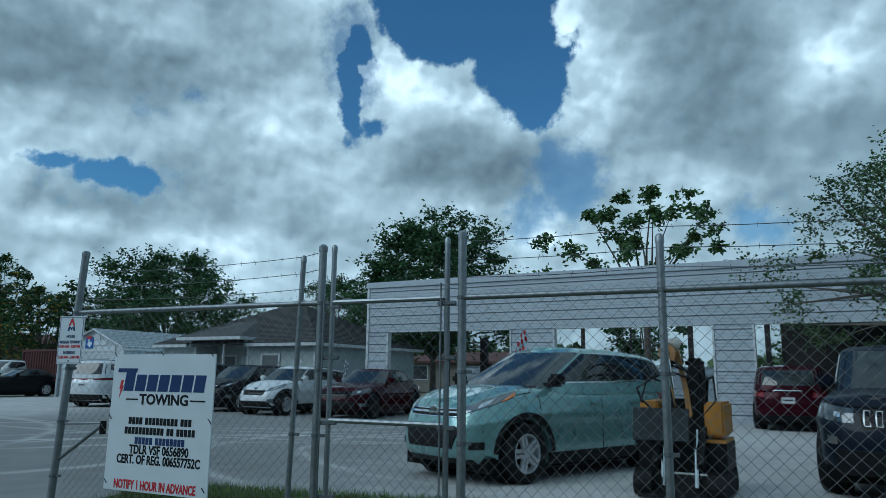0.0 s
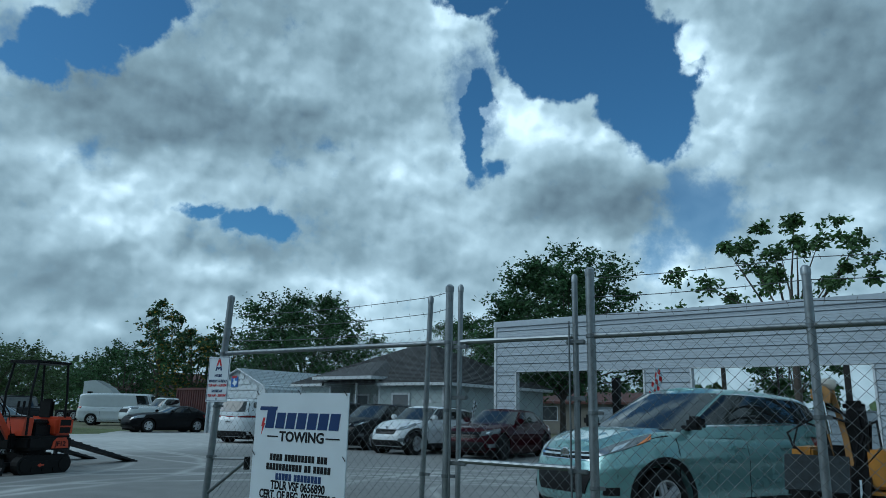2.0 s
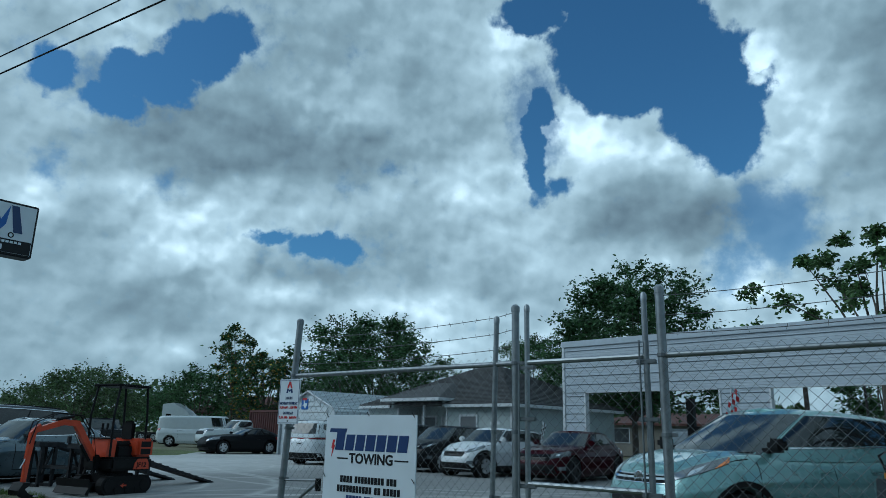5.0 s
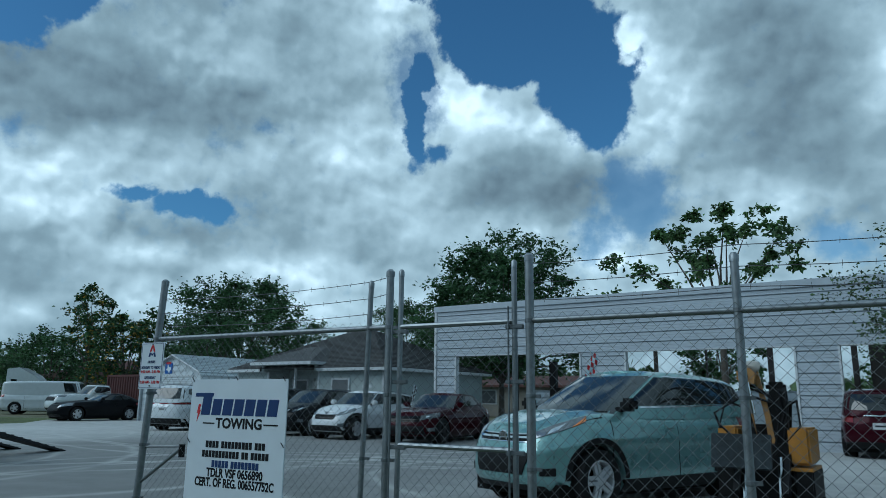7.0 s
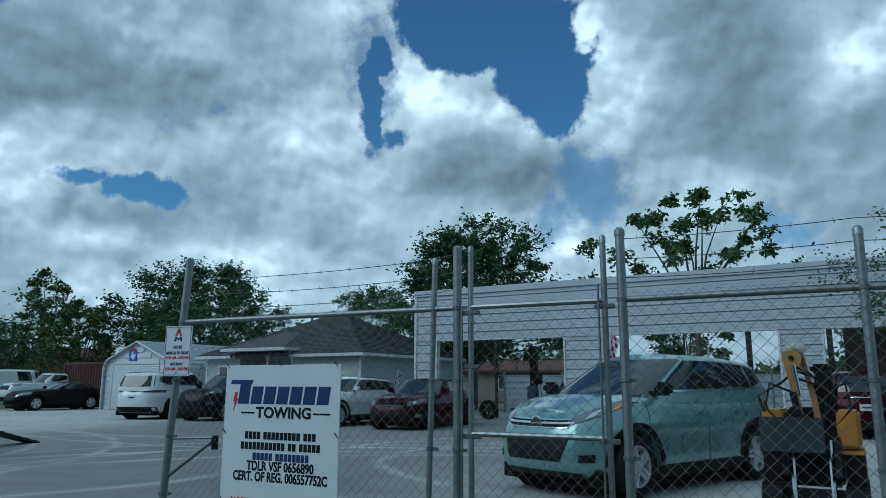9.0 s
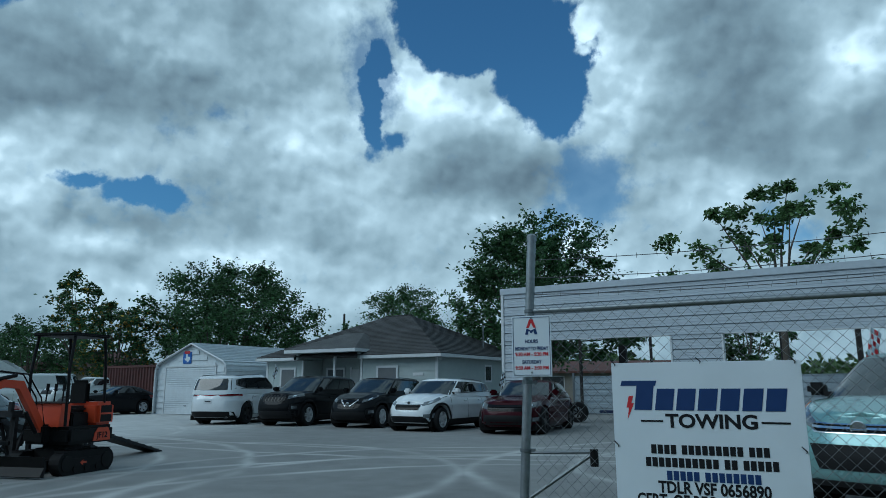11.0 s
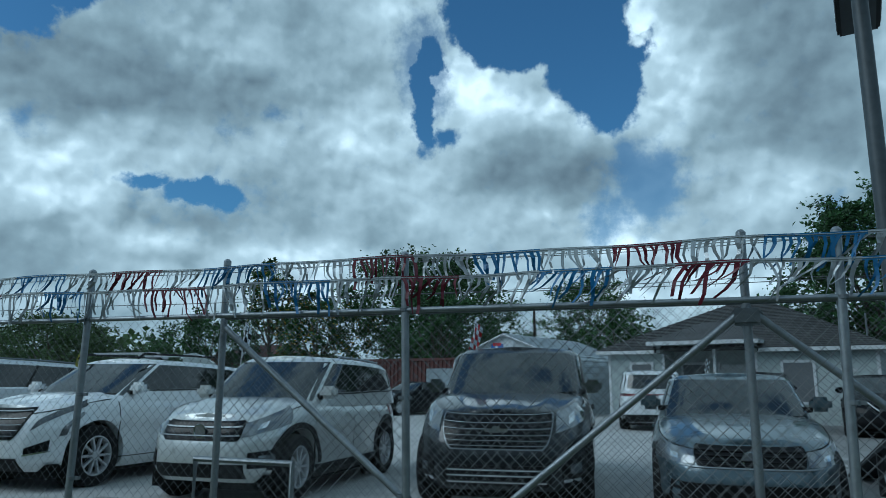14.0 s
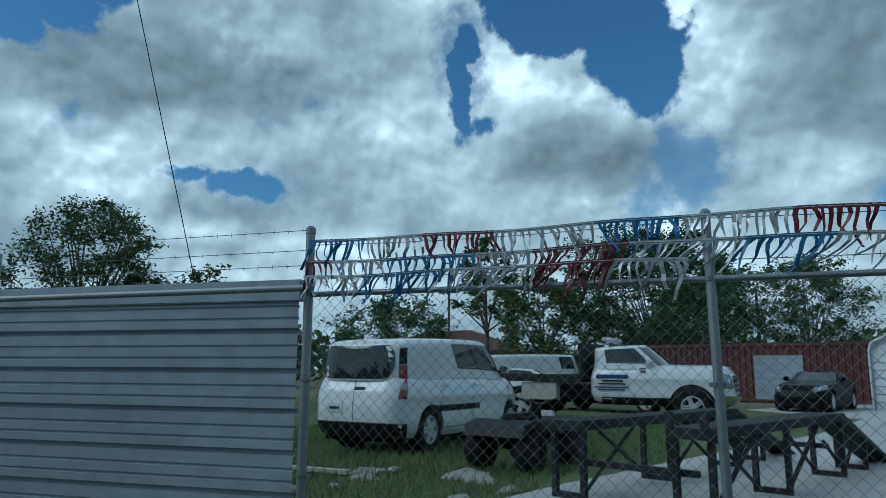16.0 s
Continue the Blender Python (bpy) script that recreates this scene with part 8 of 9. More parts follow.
def mini_excavator(label, m, paint_mat, canopy_mat, mark=None, boom=None):
    """A one-tonne digger; its front looks along -y."""
    root = thing("mini_excavator", label, "excavator", m)
    P = M[paint_mat]
    K = M["machine_black"]
    for side in (1, -1):
        x0, x1 = sorted((side * 0.30, side * 0.49))
        tr = part("track", prism(bmesh.new(), track_outline(1.24, 0.36), x0, x1, "x"), M["rubber"], root, "black rubber track")
        for k in range(24):
            a = k / 24
            yy = -0.5 + 1.0 * (k % 12) / 11
            part("track_lug", boxed((x0 - 0.004, yy - 0.02, 0.352 if k < 12 else -0.004), (x1 + 0.004, yy + 0.02, 0.368 if k < 12 else 0.012)), M["rubber"], tr)
        f = part("track_frame", boxed((side * 0.485 - 0.012, -0.42, 0.11), (side * 0.485 + 0.012, 0.42, 0.26), 0.01), K, root)
        for y in (-0.44, 0.44):
            part("sprocket", piped([(side * 0.47, y, 0.18), (side * 0.505, y, 0.18)], 0.125, 16), K, f)
        for y in (-0.25, 0, 0.25):
            part("roller", piped([(side * 0.47, y, 0.09), (side * 0.505, y, 0.09)], 0.06, 12), K, f)
        if mark:
            part("arrow_mark", prism(bmesh.new(), [(-0.02, 0.19), (-0.1, 0.19), (-0.1, 0.22), (-0.17, 0.175), (-0.1, 0.13), (-0.1, 0.16), (-0.02, 0.16)], side * 0.498 - 0.003, side * 0.498 + 0.003, "x"), P, f)
    bl = part("dozer_blade", prism(bmesh.new(), [(-0.98, 0.04), (-0.90, 0.02), (-0.86, 0.17), (-0.92, 0.33), (-0.95, 0.33), (-0.91, 0.17)], -0.5, 0.5, "x"), K, root)
    for x in (-0.22, 0.22):
        part("blade_arm", boxed((x - 0.04, -0.9, 0.16), (x + 0.04, -0.3, 0.24)), K, bl)
    part("undercarriage", boxed((-0.3, -0.3, 0.16), (0.3, 0.3, 0.4), 0.02), K, root)
    part("slew_ring", piped([(0, 0, 0.38), (0, 0, 0.47)], 0.3, 24), K, root)
    part("base", boxed((-0.46, -0.42, 0.46), (0.46, 0.62, 0.74), 0.05), K, root, "black slewing base")
    if mark:
        for side in (1, -1):
            pl = part("name_panel", prism(bmesh.new(), [(0.12, 0.49), (0.52, 0.49), (0.50, 0.62), (0.45, 0.70), (0.22, 0.70), (0.15, 0.62)], side * 0.465 - 0.006, side * 0.465 + 0.006, "x"), P, root)
            t = new("lettering", letters(mark, 0.13, K, 0.002, width=0.26))
            t.parent = pl
            t.matrix_basis = Matrix.Translation((side * 0.4725, 0.32, 0.575)) @ Matrix.Rotation(radians(90 if side > 0 else -90), 4, "Z") @ Matrix.Rotation(radians(90), 4, "X")
    # engine cover: painted ring with dark louvres each side
    eng = part("engine_cover", boxed((-0.44, 0.2, 0.72), (0.44, 0.64, 1.12), 0.06), P, root)
    for side in (1, -1):
        for z0, z1 in ((0.79, 0.91), (0.94, 1.06)):
            part("louvre", boxed((side * 0.44 - 0.006, 0.28, z0), (side * 0.44 + 0.006, 0.54, z1), 0.004), K, eng)
    part("louvre", boxed((-0.3, 0.635, 0.8), (0.3, 0.646, 1.05), 0.004), K, eng)
    # seat, console, levers
    st = part("seat", boxed((-0.2, -0.12, 0.95), (0.2, 0.28, 1.06), 0.04), M["seat"], root)
    part("backrest", boxed((-0.19, 0.22, 1.05), (0.19, 0.32, 1.48), 0.05), M["seat"], st)
    part("seat_box", boxed((-0.26, -0.15, 0.72), (0.26, 0.24, 0.95), 0.02), K, root)
    con = part("console", prism(bmesh.new(), [(-0.44, 0.74), (-0.22, 0.74), (-0.20, 1.10), (-0.40, 1.10)], -0.26, 0.26, "x"), P, root)
    for x in (-0.16, 0.0, 0.16):
        part("lever", piped([(x, -0.3, 1.08), (x, -0.28, 1.34)], 0.012, 6), K, con)
        part("lever_knob", piped([(x, -0.28, 1.3), (x, -0.275, 1.42)], 0.025, 8), K, con)
    # canopy
    if canopy_mat:
        can = thing_part("canopy", root)
        for x in (-0.37, 0.37):
            part("canopy_post", piped([(x, -0.42, 0.75), (x, -0.44, 1.6), (x * 0.96, -0.36, 2.2)], 0.024, 8), M[canopy_mat], can)
            part("canopy_post", piped([(x, 0.42, 1.1), (x, 0.40, 1.6), (x * 0.96, 0.34, 2.2)], 0.024, 8), M[canopy_mat], can)
        part("canopy_roof", boxed((-0.41, -0.46, 2.19), (0.41, 0.42, 2.245), 0.022), M[canopy_mat], can)
        part("grab_rail", piped([(-0.42, -0.43, 1.12), (0.42, -0.43, 1.12)], 0.018, 8), K, can)
    # boom, stick and bucket
    B = boom or [(-0.46, 0.62), (-0.76, 1.05), (-1.02, 1.40), (-1.32, 1.42), (-1.92, 1.24)]
    bo = part("boom", limb(bmesh.new(), B, [0.12, 0.12, 0.14, 0.115, 0.085], 0.045), P, root)
    S = [(-1.80, 1.36), (-1.92, 1.20), (-1.95, 0.75), (-1.96, 0.30)]
    part("stick", limb(bmesh.new(), S, [0.07, 0.115, 0.085, 0.065], 0.038), P, root)
    part("swing_post", boxed((-0.1, -0.56, 0.48), (0.1, -0.40, 0.78), 0.03), K, root)
    for a, b, r in (((-0.62, 0.66), (-1.02, 1.20), 0.035), ((-1.1, 1.54), (-1.74, 1.42), 0.03), ((-1.84, 1.05), (-2.06, 0.55), 0.026)):
        cy = part("hydraulic_cylinder", piped([(0, *a), (0, (a[0] * 0.4 + b[0] * 0.6), (a[1] * 0.4 + b[1] * 0.6))], r, 10), K, root)
        part("piston_rod", piped([(0, *a), (0, *b)], r * 0.5, 8), M["hydraulic"], cy)
    for x in (-0.05, 0.05):
        part("hose", piped([(x, -0.5, 0.75), (x, -0.62, 1.2), (x, -0.92, 1.56), (x * 1.4, -1.45, 1.6), (x * 1.5, -1.9, 1.42), (x * 1.5, -2.0, 1.0)], 0.012, 5), M["cable"], root)
    bk = part("bucket", prism(bmesh.new(), [(-1.90, 0.30), (-2.04, 0.30), (-2.12, 0.16), (-2.10, 0.02), (-1.96, -0.0), (-1.80, 0.05), (-1.92, 0.10), (-2.0, 0.18), (-1.92, 0.24)], -0.16, 0.16, "x"), K, root)
    for x in (-0.16, -0.05, 0.06, 0.17):
        part("bucket_tooth", boxed((x * 0.8 - 0.02, -1.82, 0.03), (x * 0.8 + 0.02, -1.72, 0.06)), M["hydraulic"], bk)
    return root


def thing_part(name, parent):
    ob = new(name)
    ob.parent = parent
    return ob


mini_excavator("orange and black mini excavator with a canopy, standing on the slab", Matrix.Translation((-13.42, 9.2, 0)) @ Matrix.Rotation(radians(4), 4, "Z") @ Matrix.Scale(0.94, 4), "orange", "machine_black", "JF12")
mini_excavator("yellow and black mini excavator with a canopy on the grass", Matrix.Translation((-43.2, 12.6, -0.03)) @ Matrix.Rotation(radians(-55), 4, "Z"), "yellow", "galv_dull", "R12")


def walk_behind_loader():
    root = thing("mini_loader", "worn yellow stand-on mini loader with a raised dark bucket plate", "loader", Matrix.Translation((0.37, 8.75, 0)) @ Matrix.Rotation(radians(-13), 4, "Z") @ Matrix.Scale(0.80, 4))
    K = M["machine_black"]
    for side in (1, -1):
        x0, x1 = sorted((side * 0.36, side * 0.6))
        tr = part("track", prism(bmesh.new(), track_outline(1.3, 0.34), x0, x1, "x"), M["rubber"], root, "black rubber track")
        for k in range(9):
            yy = -0.5 + k * 0.125
            part("track_lug", boxed((x0 - 0.004, yy - 0.02, 0.335), (x1 + 0.004, yy + 0.02, 0.355)), M["rubber"], tr)
        part("side_cover", boxed((side * 0.44 - 0.13, -0.25, 0.80), (side * 0.44 + 0.13, 0.6, 1.27), 0.03), M["yellow"], root, "chipped yellow side cover")
        part("lower_cover", boxed((side * 0.48 - 0.11, -0.3, 0.34), (side * 0.48 + 0.11, 0.6, 0.74), 0.02), K, root)
        part("step", boxed((side * 0.46 - 0.13, -0.32, 0.73), (side * 0.46 + 0.13, 0.5, 0.77)), M["yellow"], root)
        part("lift_arm", limb_at(side * 0.30, [(0.45, 1.2), (-0.3, 0.85), (-0.62, 0.45)], 0.09, 0.035), K, root)
        part("piston", piped([(side * 0.22, -0.5, 0.15), (side * 0.22, -0.35, 0.9)], 0.035, 8), M["hydraulic"], root)
        part("hose", piped([(side * 0.15, -0.3, 0.9), (side * 0.5, -0.4, 1.3), (side * 0.45, -0.2, 1.62), (side * 0.2, 0.0, 1.5)], 0.016, 6), M["cable"], root)
    part("body", boxed((-0.34, -0.2, 0.3), (0.34, 0.6, 1.1), 0.04), K, root)
    part("bucket_plate", prism(bmesh.new(), [(-0.75, 0.77), (-0.69, 0.75), (-0.60, 1.16), (-0.64, 1.19)], -0.56, 0.18, "x"), M["plate_slate"], root, "scratched dark bucket plate")
    for x in (-0.11, 0.09):
        part("lift_arm", prism(bmesh.new(), [(x - 0.16, 2.02), (x - 0.10, 2.02), (x + 0.02, 1.42), (x + 0.06, 1.02), (x - 0.02, 1.02), (x - 0.05, 1.40)], -0.27 + 0.1 * (x > 0), -0.22 + 0.1 * (x > 0), "y"), M["tan_worn"], root, "chipped tan-yellow upright arm")
    part("arm_head", prism(bmesh.new(), [(-0.27, 1.92), (-0.24, 2.04), (-0.08, 2.06), (-0.02, 1.98), (-0.05, 1.84), (-0.22, 1.84)], -0.28, -0.10, "y"), M["tan_worn"], root, "chipped tan-yellow arm head")
    part("arm_pin", piped([(-0.15, -0.30, 1.95), (-0.15, -0.08, 1.95)], 0.035, 10), K, root)
    part("arm_cylinder", piped([(-0.13, -0.30, 1.86), (-0.08, -0.30, 1.45)], 0.032, 10), M["hydraulic"], root, "bright hydraulic cylinder")
    part("arm_cylinder_base", piped([(-0.17, -0.26, 1.50), (-0.08, -0.28, 1.02)], 0.045, 10), K, root)
    for k, (a, b) in enumerate(((0.00, 0.30), (0.08, 0.24), (-0.34, -0.60), (0.16, 0.33))):
        part("hose", piped([(-0.16, -0.18, 1.85 - 0.05 * k), (a + 0.05, -0.26, 1.75 - 0.06 * k), (b, -0.24, 1.45), ((a + b) / 2, -0.2, 1.05)], 0.017, 6), M["cable"], root)
    part("mast_rail", prism(bmesh.new(), [(0.08, 1.0), (0.30, 1.0), (0.26, 1.45), (0.22, 1.78), (0.12, 1.80), (0.06, 1.5)], -0.14, -0.06, "y"), K, root)
    part("control_tower", prism(bmesh.new(), [(-0.1, 1.05), (0.2, 1.05), (0.16, 1.6), (0.05, 1.82), (-0.06, 1.75)], 0.10, 0.30, "x"), K, root)
    part("hand_grip", boxed((0.04, 0.0, 1.74), (0.30, 0.12, 1.88), 0.04), K, root)
    part("control_panel", boxed((-0.28, 0.0, 1.1), (0.28, 0.35, 1.3), 0.03), K, root)
    part("exhaust", piped([(0.42, 0.3, 1.15), (0.42, 0.3, 1.24)], 0.05, 10), K, root)
    part("lever", piped([(0.3, 0.1, 1.25), (0.34, 0.05, 1.62)], 0.02, 6), K, root)
    bg = bmesh.new()
    bmesh.ops.create_icosphere(bg, subdivisions=2, radius=0.13, matrix=Matrix.Translation((-0.10, -0.14, 2.08)) @ Matrix.Diagonal((1.0, 0.8, 0.7, 1)))
    for v in bg.verts:
        v.co += Vector((noise.noise(v.co * 9), noise.noise(v.co * 9 + Vector((3, 0, 0))), noise.noise(v.co * 9 + Vector((0, 5, 0))))) * 0.03
    part("plastic_bag", bg, M["cream"], root, "crumpled bag over the arm's end", True)
    part("bucket", prism(bmesh.new(), [(-0.78, 0.02), (-0.40, 0.02), (-0.36, 0.3), (-0.42, 0.3), (-0.45, 0.07), (-0.78, 0.06)], -0.5, 0.5, "x"), K, root)


def limb_at(x, pts, w, half):
    bm = limb(bmesh.new(), pts, [w] * len(pts), half)
    for v in bm.verts:
        v.co.x += x
    return bm


walk_behind_loader()

# ---- ramps, bin, stops, flags and clutter ----


def car_ramp(label, origin, ang, flat, slope, height, gauge):
    """Two steel runners on leg frames: a level stretch, then a slope to the ground. Local y runs down the ramp."""
    root = thing("car_ramp", label, "ramp", Matrix.Translation(origin) @ Matrix.Rotation(ang, 4, "Z"))
    D = M["ramp_steel"]
    for side in (-1, 1):
        x = side * gauge / 2
        ru = part("runner", prism(bmesh.new(), [(0, height - 0.1), (flat, height - 0.1), (flat + slope, -0.02), (flat + slope, 0.02), (flat, height), (0, height)], x - 0.2, x + 0.2, "x"), D, root)
        n = int(slope / 0.22)
        for k in range(n):
            q = (k + 0.5) / n
            part("tread", boxed((x - 0.19, flat + slope * q - 0.02, height * (1 - q) + 0.0), (x + 0.19, flat + slope * q + 0.02, height * (1 - q) + 0.03)), D, ru)
        ys = [0.1, flat * 0.5, flat - 0.05, flat + slope * 0.42] if flat > 2 else [0.1, flat - 0.05, flat + slope * 0.4]
        for i, y in enumerate(ys):
            h = height - 0.08 if y <= flat else height * (1 - (y - flat) / slope) - 0.06
            leg = part("leg_frame", boxed((x - 0.2, y - 0.035, 0.0), (x - 0.145, y + 0.03, h)), D, root)
            part("leg", boxed((x + 0.145, y - 0.03, 0.0), (x + 0.2, y + 0.035, h)), D, leg)
            part("foot", boxed((x - 0.2, y - 0.035, 0.0), (x + 0.2, y + 0.035, 0.06)), D, leg)
            if i < len(ys) - 1:
                part("brace", piped([(x + 0.16, y, 0.05), (x + 0.16, (y + ys[i + 1]) / 2 + 0.1, height * 0.85 if y < flat - 0.1 else height * 0.55)], 0.028, 4), D, leg)
                part("brace", piped([(x - 0.16, ys[i + 1], 0.05), (x - 0.16, (y + ys[i + 1]) / 2 - 0.1, height * 0.8 if y < flat - 0.1 else height * 0.5)], 0.028, 4), D, leg)
    for y in (0.2, flat):
        part("cross_bar", boxed((-gauge / 2, y - 0.03, height * 0.42), (gauge / 2, y + 0.03, height * 0.42 + 0.06)), D, root)
    part("end_frame", boxed((gauge / 2 - 0.2, -0.03, height), (gauge / 2 - 0.14, 0.03, height + 0.14)), D, root)
    part("end_frame", boxed((gauge / 2 + 0.14, -0.03, height), (gauge / 2 + 0.2, 0.03, height + 0.14)), D, root)
    return root


car_ramp("dark steel car ramp beside the blue-grey sedan", (-15.05, 8.85, 0), radians(3), 0.45, 3.3, 0.92, 1.35)
car_ramp("long dark steel car ramp on the concrete by the lawn", (-33.35, 6.75, 0), radians(-19), 3.9, 2.2, 0.78, 1.35)

def quad_bike():
    root = thing("scrap_quad", "black quad bike wreck standing beside the ramp", "quad bike", Matrix.Translation((-35.20, 9.35, -0.02)) @ Matrix.Rotation(radians(78), 4, "Z") @ Matrix.Scale(0.92, 4))
    tyre, rim, disc = wheel_meshes(0.29, 0.24, "steel", True)
    for x in (-0.6, 0.6):
        for side in (1, -1):
            w = part("wheel", disc, None, root)
            w.matrix_basis = Matrix.Translation((x, side * 0.42, 0.29)) @ Matrix.Rotation(0 if side > 0 else math.pi, 4, "Z")
            part("tyre", tyre, None, w)
            part("rim", rim, None, w)
    part("frame", boxed((-0.6, -0.14, 0.3), (0.6, 0.14, 0.5), 0.04), M["machine_black"], root)
    part("seat", boxed((-0.55, -0.15, 0.68), (0.15, 0.15, 0.8), 0.05), M["seat"], root)
    for x in (-0.6, 0.55):
        part("fender", prism(bmesh.new(), [(x - 0.35, 0.5), (x - 0.28, 0.66), (x, 0.72), (x + 0.28, 0.66), (x + 0.35, 0.5), (x + 0.3, 0.5), (x, 0.66), (x - 0.3, 0.5)], -0.5, 0.5, "y"), M["machine_black"], root)
    part("handlebar", piped([(0.3, -0.36, 1.0), (0.36, -0.1, 0.92), (0.36, 0.1, 0.92), (0.3, 0.36, 1.0)], 0.018, 6), M["machine_black"], root)
    part("steering_post", piped([(0.5, 0, 0.5), (0.35, 0, 0.92)], 0.03, 6), M["machine_black"], root)
    part("headlamp", boxed((0.62, -0.12, 0.7), (0.7, 0.12, 0.8), 0.02), M["trim_white"], root)


quad_bike()


def wheelie_bin():
    root = thing("wheelie_bin", "black two-wheeled rubbish bin with a white label by the gate", "bin", Matrix.Translation((-13.95, 6.35, -0.03)) @ Matrix.Rotation(radians(-30), 4, "Z") @ Matrix.Scale(0.84, 4))
    bm = bmesh.new()
    lo = [bm.verts.new(p) for p in ((-0.24, -0.27, 0.05), (0.24, -0.27, 0.05), (0.24, 0.27, 0.05), (-0.24, 0.27, 0.05))]
    hi = [bm.verts.new(p) for p in ((-0.3, -0.35, 0.95), (0.3, -0.35, 0.95), (0.3, 0.37, 0.95), (-0.3, 0.37, 0.95))]
    for k in range(4):
        bm.faces.new((lo[k], lo[(k + 1) % 4], hi[(k + 1) % 4], hi[k]))
    bm.faces.new(lo[::-1])
    bm.faces.new(hi)
    bmesh.ops.bevel(bm, geom=bm.edges[:], offset=0.03, segments=2, affect="EDGES")
    part("body", bm, M["bin"], root, "", True)
    part("lid", boxed((-0.32, -0.38, 0.95), (0.32, 0.40, 1.04), 0.035), M["bin"], root)
    for x in (-0.27, 0.27):
        part("wheel", piped([(x - 0.03, 0.3, 0.1), (x + 0.03, 0.3, 0.1)], 0.1, 14), M["rubber"], root)
    part("handle", piped([(-0.25, 0.42, 0.95), (0.25, 0.42, 0.95)], 0.018, 6), M["bin"], root)
    part("paper_label", boxed((0.305, -0.12, 0.25), (0.308, 0.02, 0.55)), M["sign_white"], root)


wheelie_bin()

for k, (x, y) in enumerate(((-17.5, 6.72), (-20.05, 6.85), (-22.9, 6.2))):
    solid("wheel_stop", prism(bmesh.new(), [(-0.09, 0.0), (0.09, 0.0), (0.06, 0.12), (-0.06, 0.12)], x - 0.9, x + 0.9, "x"), M["rock"], "chipped concrete wheel stop before a parked car", "wheel stop", Matrix.Translation((0, y, 0)), "wheel stops")


def pipe_barrier():
    root = thing("pipe_barrier", "low galvanised pipe barrier before the silver crossover", "barrier")
    part("pipe", piped([(-22.15, 5.75, -0.02), (-22.15, 5.75, 0.62), (-21.1, 5.75, 0.62), (-21.1, 5.75, -0.02)], 0.03, 10), M["galv"], root, "", True)


pipe_barrier()


def car_flag(label, x, y, z, mat_a, mat_b, h=0.6, lean=0.09):
    """A small window flag: a thin staff and a limp checked cloth."""
    root = thing("window_flag", label, "flag", Matrix.Translation((x, y, z)), "flags on the cars")
    part("staff", piped([(0, 0, -0.35), (lean, 0, h)], 0.008, 6), M["trim_white"], root)
    for i in range(6):
        for j in range(3):
            z0 = h - 0.03 - i * 0.07
            x0 = lean * (z0 / h) + 0.008 + j * 0.036 - 0.008 * i
            bm = bmesh.new()
            vs = [bm.verts.new(p) for p in ((x0, 0.02 * math.sin(j * 2 + i), z0 - 0.03 * j), (x0 + 0.036, 0.02 * math.sin(j * 2 + 2 + i), z0 - 0.03 * (j + 1)), (x0 + 0.028, 0.02 * math.sin(j * 2 + 3 + i), z0 - 0.07 - 0.03 * (j + 1)), (x0 - 0.008, 0.02 * math.sin(j * 2 + 1 + i), z0 - 0.07 - 0.03 * j))]
            bm.faces.new(vs)
            bmesh.ops.solidify(bm, geom=bm.faces[:], thickness=0.004)
            part("cloth_check", bm, M[mat_a if (i + j) % 2 else mat_b], root)


car_flag("checked black and white flag on the maroon sedan's window", -9.30, 20.9, 1.15, "ink_black", "sign_white")
car_flag("checked black and white flag on the black sport utility", -18.45, 23.4, 1.5, "ink_black", "sign_white")
car_flag("checked black and white flag on the silver crossover", -23.98, 8.6, 1.55, "ink_black", "sign_white")
car_flag("red and white flag on the silver sport utility", -29.95, 7.9, 1.5, "ink_red", "sign_white")
car_flag("red and white flag on the black three-row sport utility", -21.0, 9.9, 1.6, "ink_red", "sign_white")
car_flag("yellow flag on the pearl white crossover", -27.1, 8.6, 1.5, "flag_yellow", "flag_yellow", 0.5)
car_flag("red and white checked flag on the teal crossover", -1.95, 10.8, 1.5, "ink_red", "sign_white", 0.55)


def dark_bin():
    root = thing("tyre_pile", "upright dark tyre standing behind the open bay", "tyre", FACE @ Matrix.Translation((1.9, 2.2, 0)))
    tyre, rim, disc = wheel_meshes(0.36, 0.26, "steel", True)
    t = part("tyre", tyre, None, root)
    t.matrix_basis = Matrix.Translation((0, 0, 0.36))
    t = part("rim", rim, None, root)
    t.matrix_basis = Matrix.Translation((0, 0, 0.36))


dark_bin()


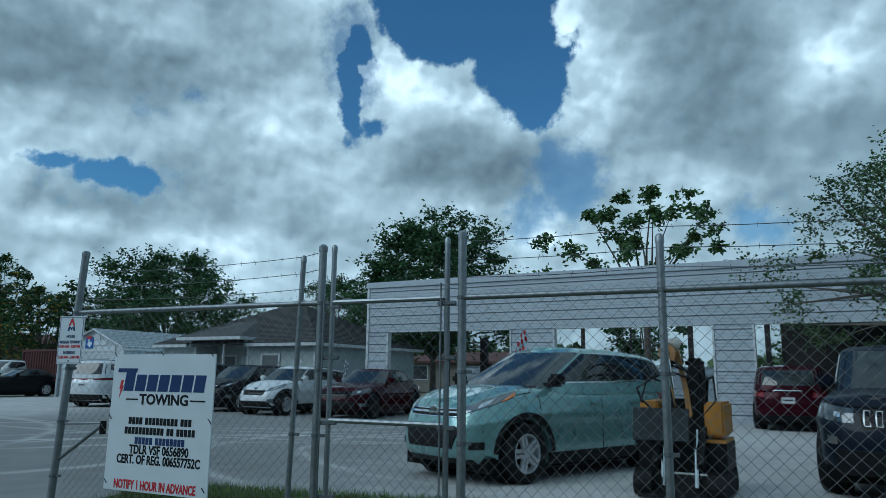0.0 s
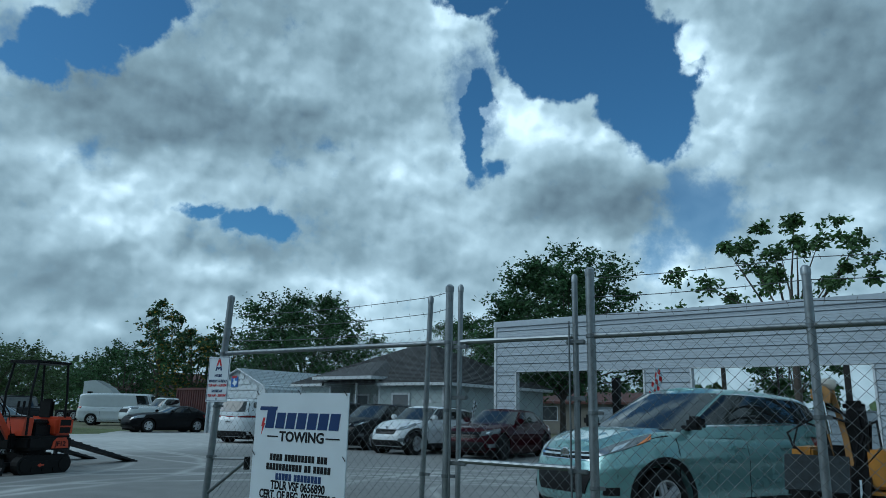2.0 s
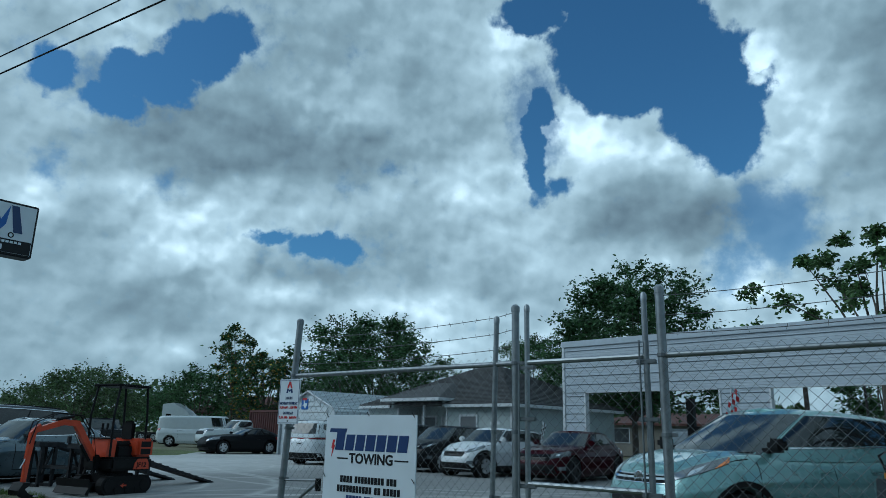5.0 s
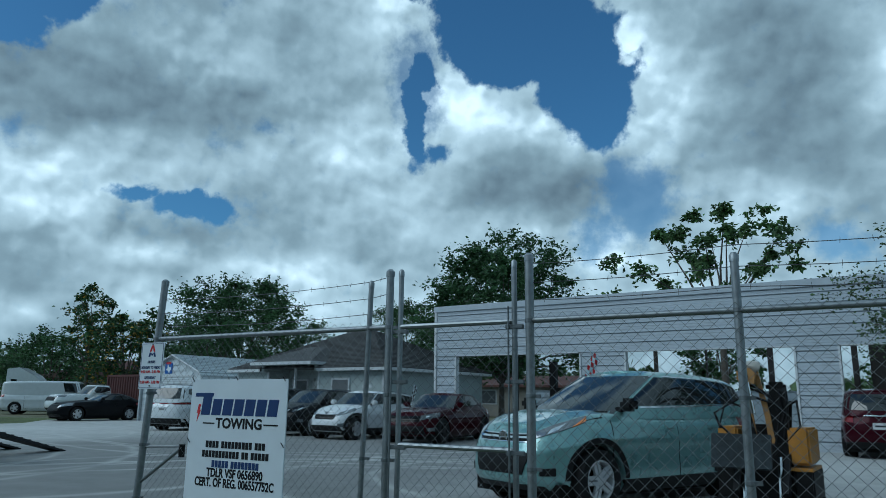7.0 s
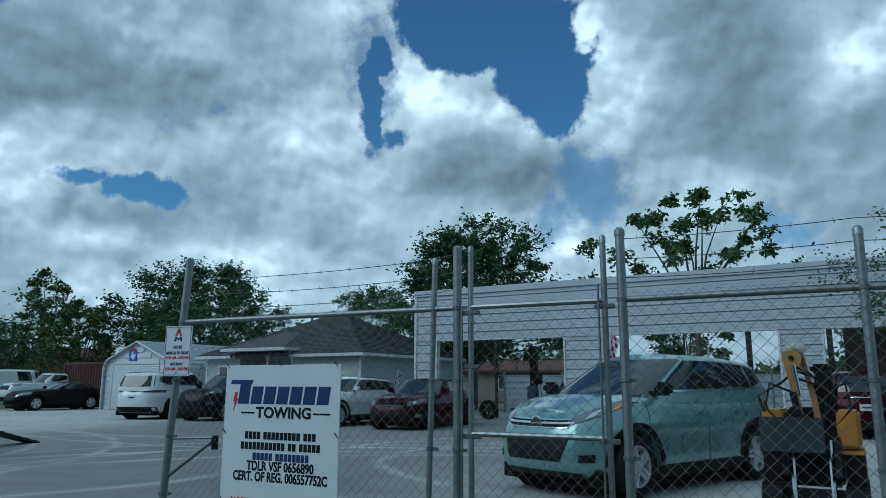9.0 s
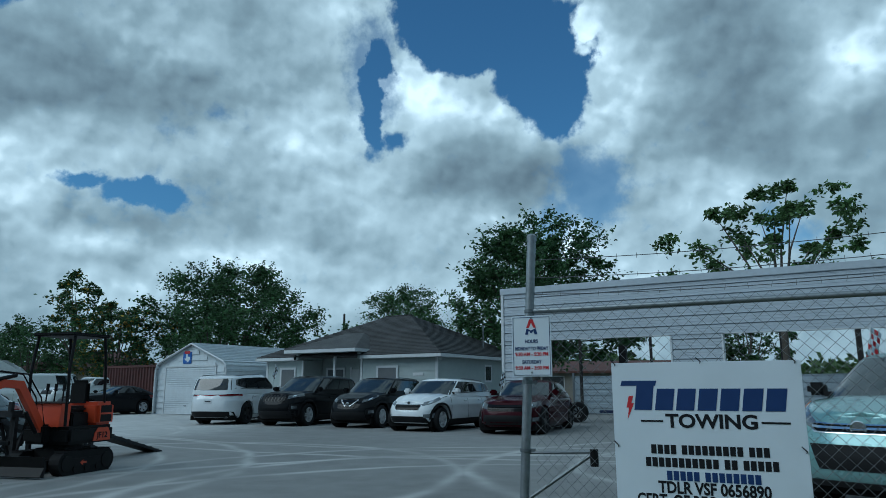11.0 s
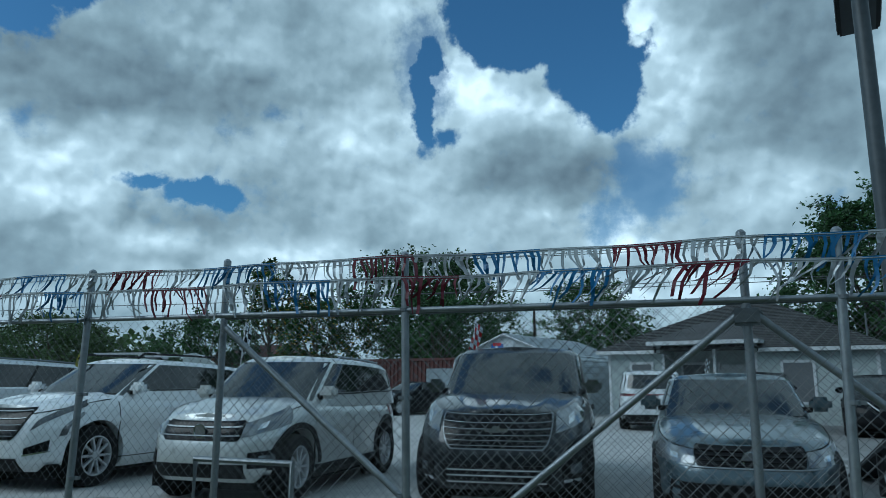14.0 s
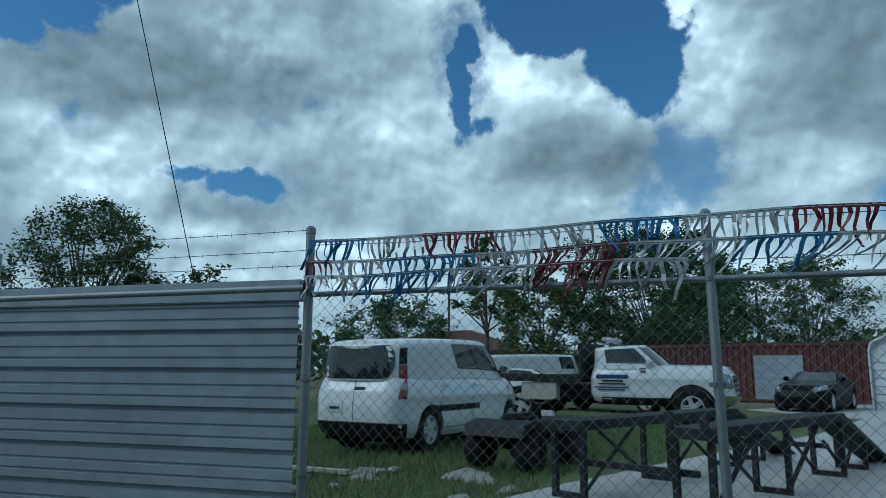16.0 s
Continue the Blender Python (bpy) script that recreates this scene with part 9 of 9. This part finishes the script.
def utility_pole(label, x, y, h, arm=True):
    root = thing("utility_pole", label, "pole", Matrix.Translation((x, y, 0)))
    part("pole", piped([(0, 0, -0.1), (0, 0, h)], 0.15, 10, 0.1), M["wood_pole"], root, "", True)
    if arm:
        part("crossarm", boxed((-1.1, -0.06, h - 0.7), (1.1, 0.06, h - 0.58)), M["wood_pole"], root)
        for k in (-0.9, 0, 0.9):
            part("insulator", piped([(k, 0, h - 0.58), (k, 0, h - 0.42)], 0.05, 8), M["galv_dull"], root)


utility_pole("dark wooden utility pole beyond the back fence", -3.6, 42, 6.2, False)
utility_pole("far wooden utility pole behind the trucks", -61, 62, 9.5, True)
utility_pole("dark wooden pole behind the shed", -33.5, 60, 8.0, False)
for z, r in ((7.84, 0.016), (8.25, 0.013)):
    solid("power_cable", piped(sag((-70, 6.0, z + 0.4), (60, 6.0, z + 0.1), 0.25, 24), r, 5), M["cable"], "black overhead power cable along the fence", "cable", group="overhead cables")
solid("guy_wire", piped([(-40.2, 8.8, 0.4), (-40.48, 8.19, 2.9), (-41.05, 6.98, 7.75), (-41.8, 5.4, 14.0)], 0.008, 5), M["cable"], "thin dark guy wire running up behind the sheet fence", "cable")


def rubble(n, x0, x1, y0, y1, seed):
    rng = random.Random(seed)
    for _ in range(n):
        bm = bmesh.new()
        r = rng.uniform(0.06, 0.2)
        bmesh.ops.create_icosphere(bm, subdivisions=2, radius=r, matrix=Matrix.Diagonal((1.6, 1, 0.5, 1)))
        for v in bm.verts:
            v.co += v.co.normalized() * noise.noise(v.co * 7 + Vector((seed, _, 0))) * r * 0.6
        solid("rubble", bm, M["rock"], "broken piece of pale concrete lying on the grass", "rubble", Matrix.Translation((rng.uniform(x0, x1), rng.uniform(y0, y1), -0.02)) @ Matrix.Rotation(rng.uniform(0, 6), 4, "Z"), "rubble on the lawn", smooth=False)


rubble(9, -37.2, -34.6, 6.2, 8.2, 5)
solid("timber_offcut", boxed((-38.2, 7.4, 0.0), (-36.9, 7.5, 0.05)), M["cream"], "pale strip of timber lying on the grass", "timber", Matrix.Identity(4))
heap = bmesh.new()
bmesh.ops.create_icosphere(heap, subdivisions=3, radius=0.5, matrix=Matrix.Translation((-13.2, 7.05, -0.05)) @ Matrix.Diagonal((1.1, 0.6, 0.22, 1)))
for v in heap.verts:
    v.co.z += 0.06 * noise.noise(v.co * 6)
solid("dirt_heap", heap, M["dirt"], "small heap of soil under the digger's bucket", "soil heap", kind="stuff")
